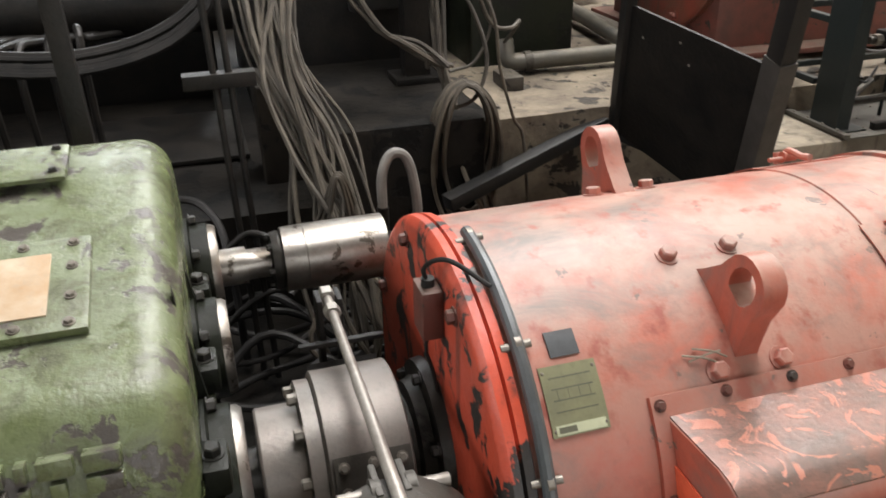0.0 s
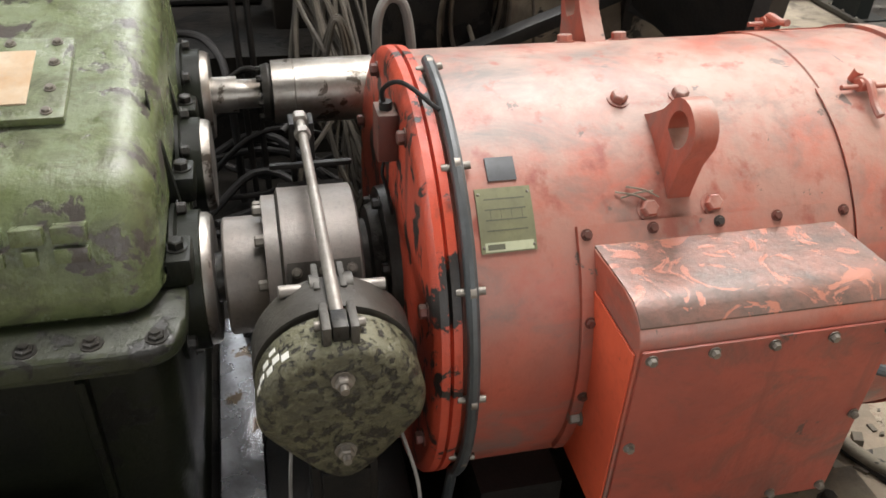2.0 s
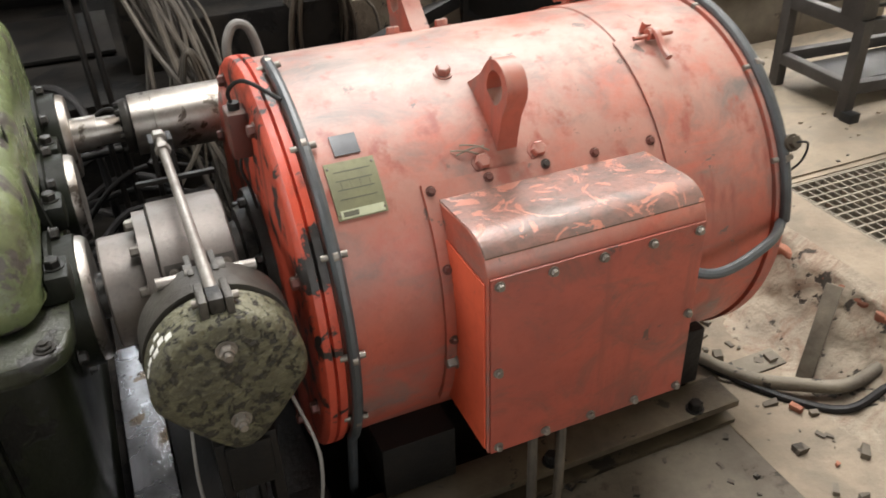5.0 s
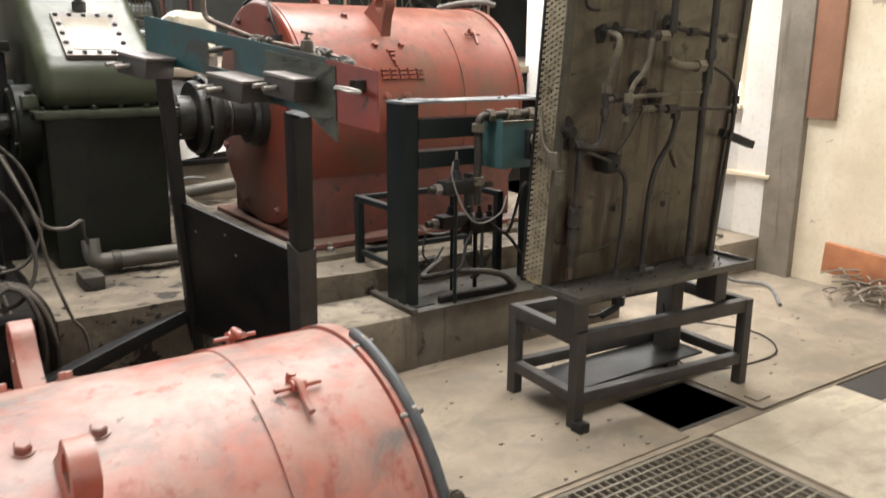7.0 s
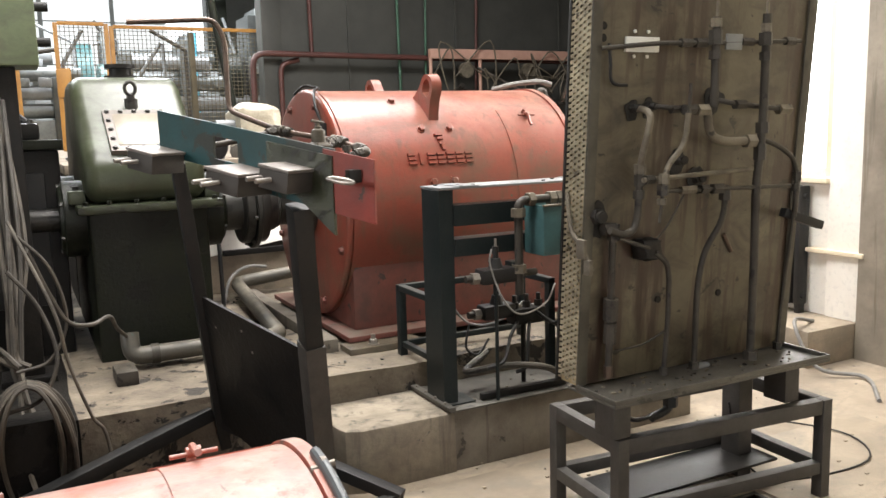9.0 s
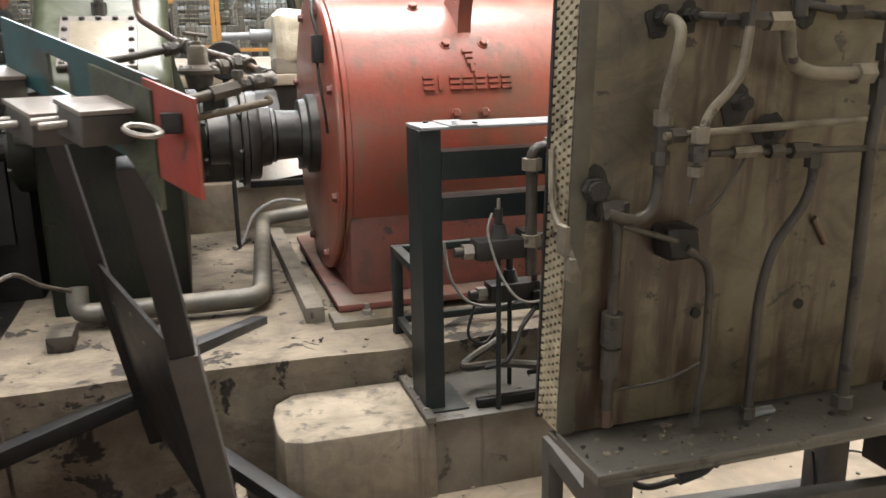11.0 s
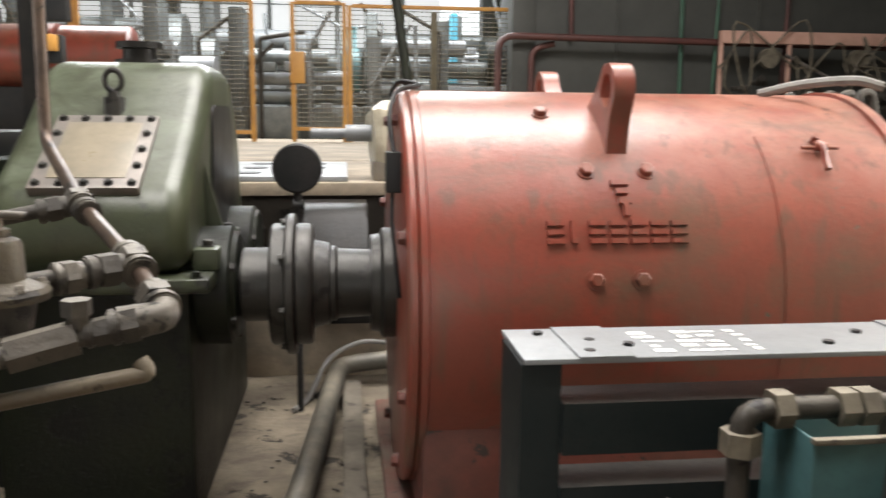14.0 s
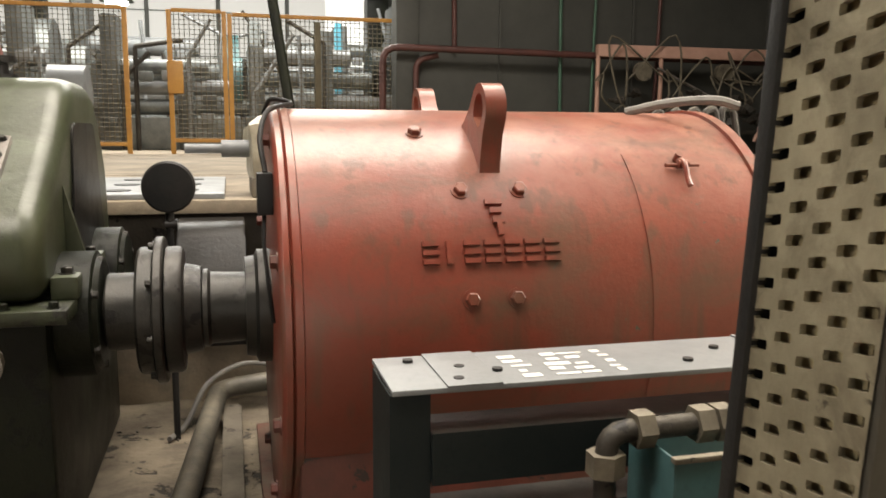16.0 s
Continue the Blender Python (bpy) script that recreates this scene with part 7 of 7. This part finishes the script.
# ---- control stand with teal plate ----
ls = thing("control_stand", "leaning black steel stand with teal cross plate", "stand", at=(1.95, 2.85, -0.3))
LB, LT = Vector((1.93, 3.30, -0.05)), Vector((1.715, 2.85, 1.47))
RB, RT = Vector((2.19, 2.68, -0.30)), Vector((1.985, 2.225, 1.33))


def along(a, b, t):
    return a + (b - a) * t


part("post", beam(LB, LT, 0.05, 0.05), BLACK, ls)
part("post", beam(along(RB, RT, 0.66), RT, 0.065, 0.085), BLACK, ls)
part("post", beam(RB, along(RB, RT, 0.69), 0.075, 0.10), STAND, ls)
bm = bmesh.new()
a0, a1, a2, a3 = along(LB, LT, 0.64), along(RB, RT, 0.665), along(RB, RT, 0.24), along(LB, LT, 0.24)
side_of = (a1 - a0).cross(a3 - a0).normalized()
if side_of.y < 0:
    side_of = -side_of
nrm = side_of * 0.006
vs = [bm.verts.new(p + s * nrm) for s in (-1, 1) for p in (a0, a1, a2, a3)]
for q in ((0, 1, 2, 3), (7, 6, 5, 4), (0, 4, 5, 1), (1, 5, 6, 2), (2, 6, 7, 3), (3, 7, 4, 0)):
    bm.faces.new([vs[k] for k in q])
part("plate", bm, OIL, ls, "black oily sheet between the posts")
for s, t in ((0.14, 0.18), (0.40, 0.10), (0.48, 0.22)):
    p = a0 + (a1 - a0) * s + (a3 - a0) * t
    part("screw", rod(bmesh.new(), p - side_of * 0.005, p - side_of * 0.009, 0.006), ROD, ls)
part("brace", beam((1.84, 3.23, 0.345), (1.0, 2.98, 0.16), 0.07, 0.06), BLACK, ls)
part("brace", beam((1.90, 3.19, 0.30), (2.46, 2.55, 0.07), 0.06, 0.05), BLACK, ls)
part("brace", beam((2.05, 2.50, 0.03), (2.46, 2.57, 0.07), 0.05, 0.04), BLACK, ls)
part("brace", beam((2.055, 2.45, 0.785), (2.301, 3.226, 0.592), 0.06, 0.03), BLACK, ls)
P0, P1 = Vector((1.66, 2.82, 1.665)), Vector((2.145, 1.925, 1.485))
dd = (P1 - P0).normalized()
upv = Vector((0, 0, 1))
side = dd.cross(upv).normalized()


def slab(t0, t1, h0, h1, thick, off, b0=None, b1=None):
    """A slab along the cross plate between two stations, hanging h0 to h1 below its upper edge."""
    bm = bmesh.new()
    L = (P1 - P0).length
    pts = []
    for t, top, bot in ((t0, h0, h1 if b0 is None else b0), (t1, h0, h1 if b1 is None else b1)):
        c = P0 + dd * L * t
        pts += [c - upv * top, c - upv * bot]
    q = [bm.verts.new(p + side * (off + s * thick)) for s in (0, 1) for p in pts]
    for f in ((0, 2, 3, 1), (4, 5, 7, 6), (0, 4, 6, 2), (1, 3, 7, 5), (0, 1, 5, 4), (2, 6, 7, 3)):
        bm.faces.new([q[k] for k in f])
    return bm


for t0, t1, h0, h1 in ((0, 0.29, 0, 0.16), (0.29, 0.41, 0, 0.045), (0.29, 0.41, 0.125, 0.165), (0.41, 0.84, 0, 0.20)):
    part("cross_plate", slab(t0, t1, h0, h1, 0.01, 0.0), TEAL, ls, "worn teal cross plate")
part("gusset", slab(0.56, 0.84, 0.02, 0.2, 0.012, 0.012, 0.10, 0.27), FLANGE_GREEN, ls, "dark green welded gusset")
part("end_plate", slab(0.80, 1.0, 0.004, 0.2, 0.008, 0.0105), RED_PLATE, ls, "red steel end plate")
for t, drop, sz in ((0.07, 0.14, 1.0), (0.50, 0.13, 1.1), (0.70, 0.085, 0.9)):
    c = P0 + dd * (P1 - P0).length * t - upv * drop
    m = Matrix((-dd, side, side.cross(dd))).transposed().to_4x4()
    m.translation = c
    blk = part("switch_block", box(bmesh.new(), -0.07 * sz, 0.07 * sz, 0.011, 0.15 * sz, -0.065, 0.0, 0.005, m), STAND, ls, "grimy switch block")
    part("lid", box(bmesh.new(), -0.074 * sz, 0.074 * sz, 0.011, 0.155 * sz, 0.001, 0.012, 0.003, m), GREY_STEEL, blk)
    for q in (-0.02, 0.02):
        part("pin", rod(bmesh.new(), m @ Vector((0.03 + q, 0.15 * sz, -0.03)), m @ Vector((0.04 + q, 0.21 * sz, -0.035)), 0.008), ROD, blk)
c = P0 + dd * (P1 - P0).length * 0.93 - upv * 0.075 + side * 0.03
part("ring", tube(bmesh.new(), [c + side * 0.06 + dd * 0.045 * math.cos(k * math.tau / 12) + side * 0.03 * math.sin(k * math.tau / 12) for k in range(13)], 0.006, 6, 0), ROD, ls)
part("ring_bracket", boxes((c.x - 0.02, c.x + 0.02, c.y - 0.02, c.y + 0.02, c.z - 0.01, c.z + 0.03), bevel=0.004), OIL, ls)
cpipe = thing("copper_line", "bent copper supply line with dusty unions", "pipe", at=(2.2, 2.6, 1.5))


def fitting(p, d, r, length, mat=FITTING, hexed=True):
    """A pipe union along d: a hexagon between two collars."""
    p, d = Vector(p), Vector(d).normalized()
    h = length / 2
    bm = rod(bmesh.new(), p - d * h, p + d * h, r * 0.82, seg=14)
    rod(bm, p - d * h * 0.55, p + d * h * 0.35, r, seg=6 if hexed else 14)
    rod(bm, p + d * h * 0.55, p + d * h * 0.9, r * 0.94, seg=14)
    return part("union", bm, mat, cpipe, "dusty steel union")


U0, U1, U2, U3 = Vector((1.987, 3.132, 1.669)), Vector((2.121, 2.871, 1.580)), Vector((2.274, 2.577, 1.531)), Vector((2.334, 2.462, 1.492))
part("pipe", bent(bmesh.new(), [(1.62, 3.22, 2.03), (1.955, 3.15, 2.045), (1.99, 3.135, 1.96), U0, U1, U2, U3], 0.0110, 12, 0.045), COPPER, cpipe, "tarnished copper pipe")
fitting(U1, U2 - U1, 0.024, 0.06)
fitting(U1 + (U2 - U1) * 0.16, U2 - U1, 0.021, 0.035, PIPE, False)
fitting(U2, U3 - U2, 0.024, 0.05)
fitting(U2 - (U2 - U1) * 0.10, U2 - U1, 0.022, 0.03, FITTING, False)
fitting(U2 + (U3 - U2) * 0.72, U3 - U2, 0.024, 0.045)
part("elbow", bent(bmesh.new(), [U3 + (U2 - U3) * 0.25, U3, U3 + Vector((-0.05, -0.012, -0.004))], 0.0185, 14, 0.03), FITTING, cpipe)
# branch to the far post
part("pipe", tube(bmesh.new(), [U1, (2.03, 2.835, 1.563), (1.95, 2.80, 1.548), (1.79, 2.75, 1.525)], 0.0115, 12, 4), PIPE, cpipe)
fitting((2.085, 2.856, 1.572), (-0.9, -0.36, -0.17), 0.021, 0.045, PIPE)
# branch to the regulator
part("pipe", rod(bmesh.new(), U2, (2.16, 2.49, 1.525), 0.011), PIPE, cpipe)
fitting((2.243, 2.556, 1.529), (-0.8, -0.6, -0.04), 0.022, 0.05, PIPE)
fitting((2.208, 2.528, 1.526), (-0.8, -0.6, -0.04), 0.021, 0.035, FITTING)
# lower branch with a tee and a long hexagon
part("pipe", tube(bmesh.new(), [U3, (2.244, 2.44, 1.476), (2.118, 2.40, 1.45), (1.96, 2.36, 1.42)], 0.0125, 12, 4), FITTING, cpipe)
fitting((2.294, 2.452, 1.486), (-0.9, -0.22, -0.14), 0.022, 0.04, PIPE)
fitting((2.266, 2.446, 1.480), (-0.9, -0.22, -0.14), 0.017, 0.035, PIPE)
part("long_nut", rod(bmesh.new(), (2.243, 2.440, 1.476), (2.176, 2.419, 1.462), 0.0205, seg=6), FITTING, cpipe, "long dusty hexagon sleeve")
part("tee_stub", rod(rod(bmesh.new(), (2.246, 2.441, 1.478), (2.244, 2.44, 1.508), 0.011, seg=12), (2.244, 2.44, 1.500), (2.244, 2.44, 1.518), 0.0165, seg=6), FITTING, cpipe)
# open pipe end below
part("open_pipe", bent(bmesh.new(), [(2.312, 2.425, 1.452), (2.322, 2.42, 1.439), (2.107, 2.42, 1.40), (1.95, 2.42, 1.372)], 0.0095, 12, 0.012), RAIL, cpipe, "rusty brown open pipe end")
part("open_pipe", rod(bmesh.new(), (2.17, 2.47, 1.452), (1.96, 2.45, 1.405), 0.009, seg=10), RAIL, cpipe, "rusty brown thin pipe")
br = thing("brass_regulator", "dirty brass regulator with flange and cross handle", "regulator", at=(2.152, 2.48, 1.5))


def turned(name, rows, mat, label=""):
    """A part of the regulator turned about the upright: rows of (height, radius)."""
    ob = part(name, lathe(bmesh.new(), rows, 0, 0, 28), mat, br, label)
    ob.matrix_basis = Matrix.Translation(Vector((2.152, 2.48, 0)) - Vector(br.location)) @ Matrix.Rotation(radians(-90), 4, "Y")
    return ob


turned("bowl", [(1.470, 0.012), (1.476, 0.030), (1.505, 0.036), (1.509, 0.037)], PIPE, "rusty lower bowl")
turned("flange", [(1.509, 0.040), (1.510, 0.050), (1.519, 0.052), (1.525, 0.048), (1.530, 0.034), (1.533, 0.028)], BRASS)
turned("body", [(1.533, 0.0265), (1.572, 0.025), (1.578, 0.022), (1.582, 0.012)], BRASS, "dirty brass cylinder")
turned("cap_nut", [(1.582, 0.013), (1.590, 0.013), (1.592, 0.007), (1.603, 0.006)], BRASS)
part("handle", rod(bmesh.new(), (2.124, 2.466, 1.610), (2.178, 2.494, 1.603), 0.005), FITTING, br)
for k in range(5):
    a = math.tau * k / 5 + 0.5
    part("screw", bolt(bmesh.new(), (2.152 + 0.042 * math.cos(a), 2.48 + 0.042 * math.sin(a), 1.524), (0, 0, 1), 0.0055, 0.008), BOLT, br)

# ---- green cabinet, post and cable bundles ----
gb = thing("control_cabinet", "olive green control cabinet on a dark post", "cabinet", at=(1.14, 3.95, 0.42))
part("body", boxes((0.75, 1.31, 3.85, 4.15, 1.905, 2.6), bevel=0.012), GREEN_BOX, gb)
for z in (2.02, 2.18):
    part("knob", rod(bmesh.new(), (1.31, 3.95, z), (1.37, 3.95, z), 0.022), BLACK, gb)
part("post", boxes((1.08, 1.21, 3.92, 4.02, 0.42, 1.905), bevel=0.006), OIL, gb)
part("foot", boxes((1.02, 1.26, 3.86, 4.08, 0.42, 0.45), bevel=0.004), OIL, gb)


def bundle(name, start, mid, end, n, spread, r, mat, label, loops=0):
    b = thing(name, label, "cables", "", mid)
    for k in range(n):
        j = lambda s: Vector((random.gauss(0, s), random.gauss(0, s), random.gauss(0, s * 0.6)))
        pts = [Vector(start) + j(spread), along(Vector(start), Vector(mid), 0.55) + j(spread), Vector(mid) + j(spread * 0.35), along(Vector(mid), Vector(end), 0.5) + j(spread), Vector(end) + j(spread)]
        part("cable", tube(bmesh.new(), pts, r * random.uniform(0.8, 1.2), 6, 6), mat, b)
    return b


random.seed(11)
bundle("cable_bundle", (1.10, 3.85, 1.75), (1.10, 3.36, 0.62), (1.22, 3.0, -0.1), 9, 0.04, 0.010, CABLE, "bundle of dusty grey cables tied together")
cl = thing("cable_coil", "coil of dusty grey cable hanging on the block", "cables", at=(1.12, 3.10, 0.4))
for k in range(7):
    w, h = random.uniform(0.10, 0.16), random.uniform(0.24, 0.34)
    part("cable", tube(bmesh.new(), [(1.13 + w * math.sin(a), 3.09 + 0.012 * k + 0.02 * math.cos(3 * a), 0.62 - h + h * math.cos(a)) for a in [q * math.tau / 16 for q in range(17)]], 0.010, 6, 3), CABLE, cl)
bundle("cable_bundle", (0.60, 3.6, 1.2), (0.86, 3.45, 0.80), (1.09, 3.35, 0.64), 6, 0.03, 0.010, CABLE, "dusty cables sagging to the tie point")
cb = thing("cable_bundle", "thick loose bundle of dusty cables hanging down", "cables", at=(0.5, 2.7, -0.3))
for k in range(34):
    x = random.gauss(0.50, 0.05)
    y = random.gauss(2.75, 0.05)
    pts = [(x + random.gauss(-0.10, 0.05), y + 0.55, 1.25), (x - 0.12 + random.gauss(0, 0.03), y + 0.30, 0.85), (x - 0.05 + random.gauss(0, 0.035), y + 0.12, 0.55),
           (x + random.gauss(0.02, 0.06), y - 0.08, 0.25), (x + random.gauss(0.06, 0.07), y - 0.25, -0.02), (x + random.gauss(0.10, 0.08), y - 0.32, -0.28)]
    part("cable", tube(bmesh.new(), pts, random.uniform(0.006, 0.011), 6, 5), CABLE, cb)
for k in range(3):
    w = 0.07 + 0.03 * k
    part("cable", tube(bmesh.new(), [(0.47 + w * math.sin(a) * (0.7 + 0.3 * math.cos(a)), 2.58 + 0.02 * k, 0.28 - 0.20 * math.cos(a) - 0.05 * math.sin(2 * a)) for a in [q * math.tau / 14 for q in range(15)]], 0.008, 6, 3), CABLE, cb)
single("hook_hose", tube(bmesh.new(), [(0.60, 2.42, 0.44), (0.605, 2.43, 0.55), (0.64, 2.44, 0.615), (0.69, 2.44, 0.60), (0.715, 2.43, 0.50), (0.72, 2.42, 0.35), (0.70, 2.40, 0.0), (0.69, 2.40, -0.3)], 0.017, 10), CABLE_GREY, "grey hose bent over like a hook", "hose")
single("hook_hose_end", rod(bmesh.new(), (0.60, 2.42, -0.3), (0.60, 2.42, 0.44), 0.02), OIL, "black pipe below the bent hose", "pipe")

# dark clutter behind the first gearbox
pl = thing("steel_post", "black steel post behind the gearbox", "post", at=(-0.32, 2.75, -0.3))
part("post", beam((-0.27, 2.62, -0.30), (-0.33, 2.72, 1.6), 0.06, 0.05), OIL, pl)
part("plate", boxes((-0.33, -0.21, 2.56, 2.68, -0.298, -0.28)), OIL, pl)
for x in (0.125, 0.175):
    single("hanging_rod", rod(bmesh.new(), (x - 0.02, 2.85, 1.5), (x + 0.03, 2.62, -0.3), 0.012), OIL, "thin black rod standing behind the shaft", "rod")
single("rod_crossbar", boxes((0.02, 0.26, 2.74, 2.80, 0.80, 0.85)), OIL, "black crossbar between the rods", "bar")
single("oily_plate", boxes((-0.45, 0.26, 3.75, 4.5, 0.18, 0.20), bevel=0.003), OIL, "wet oily steel plate on the floor", "plate")
single("concrete_pier", roughen(boxes((0.30, 0.55, 3.4, 3.7, 0.16, 0.62), bevel=0.03), 6, 0.02), CONCRETE_DARK, "broken concrete pier, darkened for shade", "pier")
single("floor_hose", tube(bmesh.new(), [(-0.5, 3.0, 0.22), (-0.1, 3.05, 0.3), (0.05, 2.95, 0.26), (0.09, 2.8, 0.1), (0.1, 2.7, -0.28)], 0.016), CABLE_BLACK, "black hose bending down behind the gearbox", "hose")
for k in range(10):
    y = random.uniform(2.4, 3.0)
    single("pit_cable", tube(bmesh.new(), [(-0.2 + random.uniform(-0.2, 0.2), y, -0.2), (0.2, y + random.uniform(-0.15, 0.15), random.uniform(-0.25, 0.05)), (0.55, y + random.uniform(-0.3, 0.1), random.uniform(-0.27, 0.0)), (1.0, y - 0.1, -0.27)], random.uniform(0.010, 0.018)), CABLE_BLACK, "oily black cable in the pit", "cable", "cables in the pit")
for k in range(8):
    y = random.uniform(1.75, 2.1)
    single("pit_cable", tube(bmesh.new(), [(0.06, y, -0.25), (0.2, y - 0.05, random.uniform(-0.1, 0.12)), (0.32, y + random.uniform(-0.1, 0.2), random.uniform(-0.1, 0.1)), (0.5, y + 0.3, -0.25)], random.uniform(0.010, 0.016)), CABLE_BLACK, "oily black cable in the pit", "cable", "cables in the pit")
for y, z in ((2.62, 0.20), (2.75, 0.10)):
    single("pit_pipe", rod(bmesh.new(), (-0.1, y, z), (0.65, y + 0.05, z), 0.016), OIL, "black pipe crossing behind the shaft", "pipe")
single("bent_rod", bent(bmesh.new(), [(-0.05, 2.55, 0.20), (0.16, 2.55, 0.36), (0.24, 2.5, 0.34), (0.30, 2.4, 0.22), (0.26, 2.35, 0.2)], 0.012), OIL, "bent black rod behind the shaft", "rod")
cs = thing("cable_bundle", "sagging bundle of black cables overhead", "cables", at=(-0.3, 3.3, 0.9))
for k in range(10):
    o = random.uniform(-0.05, 0.05)
    part("cable", tube(bmesh.new(), [(-1.4, 3.5 + o, 1.0 + o), (-0.7, 3.35 + o, 0.80 + o), (-0.2, 3.3 + o, 0.80 + o), (0.15, 3.35 + o, 0.98 + o), (0.35, 3.5 + o, 1.45)], 0.013, 6, 6), CABLE_BLACK, cs)
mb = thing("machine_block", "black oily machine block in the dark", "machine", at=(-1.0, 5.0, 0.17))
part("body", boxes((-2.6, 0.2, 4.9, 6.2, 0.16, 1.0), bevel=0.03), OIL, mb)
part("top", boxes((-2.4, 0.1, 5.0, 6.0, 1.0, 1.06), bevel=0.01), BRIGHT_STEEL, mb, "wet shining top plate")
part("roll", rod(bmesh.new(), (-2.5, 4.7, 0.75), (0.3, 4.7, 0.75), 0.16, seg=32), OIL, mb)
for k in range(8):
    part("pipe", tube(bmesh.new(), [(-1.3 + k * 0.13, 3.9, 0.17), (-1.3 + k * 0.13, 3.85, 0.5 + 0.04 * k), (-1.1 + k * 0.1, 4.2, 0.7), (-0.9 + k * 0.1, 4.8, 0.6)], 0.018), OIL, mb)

# ---- grating ----
gr = thing("floor_grating", "dusty steel bar grating flush with the floor", "grating", at=(2.92, 1.15, -0.04))
gr2 = thing("floor_grating", "dusty steel bar grating flush with the floor", "grating", at=(2.92, 0.33, -0.04))
bar = mesh_of("load_bar", boxes((2.40, 3.43, -0.004, 0.004, -0.035, 0.0), bevel=0), GRATE)
cross = mesh_of("cross_bar", boxes((-0.003, 0.003, 0.0, 0.68, -0.016, -0.001), bevel=0), GRATE)
for g, y0, y1 in ((gr, 0.82, 1.50), (gr2, -0.10, 0.78)):
    n = int((y1 - y0) / 0.044)
    for k in range(n + 1):
        o = new("load_bar", bar)
        o.parent = g
        o.location = Vector((0, y0 + (y1 - y0) * k / n, 0)) - g.location
    for k in range(27):
        o = new("cross_bar", cross)
        o.parent = g
        o.location = Vector((2.41 + k * 0.0388, y0, 0)) - g.location
        o.scale.y = (y1 - y0) / 0.68
    part("edge", boxes((2.39, 2.398, y0 - 0.008, y1 + 0.008, -0.04, 0.002), (3.432, 3.44, y0 - 0.008, y1 + 0.008, -0.04, 0.002),
                       (2.398, 3.432, y0 - 0.010, y0 - 0.003, -0.04, 0.002), (2.398, 3.432, y1 + 0.003, y1 + 0.010, -0.04, 0.002), bevel=0.001), GRATE, g)
single("grating_bearer", boxes((2.39, 3.44, 0.785, 0.805, -0.08, 0.003), bevel=0.001), GRATE, "flat steel strip between the gratings", "strip")
random.seed(3)
bm = bmesh.new()
for k in range(60):
    x, y = random.uniform(2.3, 5.2), random.uniform(1.55, 2.8)
    if 3.36 < x < 3.86 and 1.58 < y < 1.98:
        continue
    s = random.uniform(0.003, 0.012)
    box(bm, x, x + s * 1.5, y, y + s, 0.009, 0.011 + s * 0.5)
single("floor_litter", bm, CONCRETE, "small crumbs and grit on the floor", "litter", kind="stuff")


# ---- litter, crumbs and rubble ----
def litter(name, x0, x1, y0, y1, z, count, size, mat, label, seed):
    """Many small broken crumbs lying on a surface."""
    rnd = random.Random(seed)
    bm = bmesh.new()
    for _ in range(count):
        s = size * rnd.uniform(0.35, 1.0) ** 2
        m = Matrix.Translation((rnd.uniform(x0, x1), rnd.uniform(y0, y1), z + s * 0.25)) @ Matrix.Rotation(rnd.uniform(0, 6.28), 4, "Z")
        box(bm, -s * rnd.uniform(0.4, 1.2), s * 0.6, -s * 0.5, s * rnd.uniform(0.2, 0.6), -s * 0.3, s * rnd.uniform(0.1, 0.5), 0, m)
    for v in bm.verts:
        v.co += Vector(noise.noise_vector(v.co * 90)) * size * 0.2
    single(name, bm, mat, label, "litter", kind="stuff")


litter("tray_crumbs", 2.95, 3.98, 1.79, 1.97, 0.604, 45, 0.009, PIPE_PALE, "crumbs of dirt lying in the oily tray", 1)
litter("tray_grime", 2.95, 3.98, 1.79, 1.98, 0.604, 50, 0.010, GRIME, "lumps of black grime in the tray", 2)
litter("floor_crumbs", 2.25, 5.2, 1.56, 2.75, 0.009, 90, 0.009, PIPE, "small dirt crumbs on the floor", 3)
litter("rubble", 1.68, 2.06, 0.35, 2.5, -0.292, 120, 0.035, CONCRETE_WALL, "broken concrete rubble along the pit wall", 4)
litter("brick_rubble", 1.75, 2.08, 0.4, 1.7, -0.288, 9, 0.04, BRICK, "broken red brick pieces in the pit", 5)
litter("plinth_crumbs", 1.35, 2.75, 3.26, 5.3, 0.43, 110, 0.014, PIPE, "dirt crumbs and chips on the plinth", 6)
litter("cover_crumbs", 2.86, 3.8, 2.82, 3.18, 0.297, 40, 0.009, PIPE_PALE, "crumbs on the duct cover", 7)
litter("pit_crumbs", -0.5, 1.6, 0.32, 0.84, -0.292, 110, 0.02, PIPE, "dirt lumps on the pit floor", 8)

for k, pts in enumerate(([(1.148, 3.3, 1.19), (1.257, 3.3, 1.045), (1.302, 3.3, 0.827), (1.225, 3.28, 0.671), (1.099, 3.25, 0.644)],
                         [(1.182, 3.3, 1.121), (1.25, 3.3, 0.93), (1.311, 3.3, 0.814), (1.40, 3.32, 0.79), (1.474, 3.4, 0.80), (1.52, 3.6, 0.70), (1.58, 3.85, 0.60)],
                         [(1.12, 3.32, 1.25), (1.249, 3.15, 0.909), (1.29, 3.15, 0.672), (1.356, 3.15, 0.446), (1.411, 3.15, 0.312), (1.44, 3.1, -0.25)],
                         [(1.10, 3.3, 1.05), (1.20, 3.26, 0.90), (1.25, 3.2, 0.70), (1.18, 3.15, 0.55), (1.05, 3.12, 0.52)])):
    single("cable", tube(bmesh.new(), pts, 0.007 + 0.002 * (k % 2)), CABLE, "loose dusty cable looping down beside the plinth", "cable", "loose cable loops")
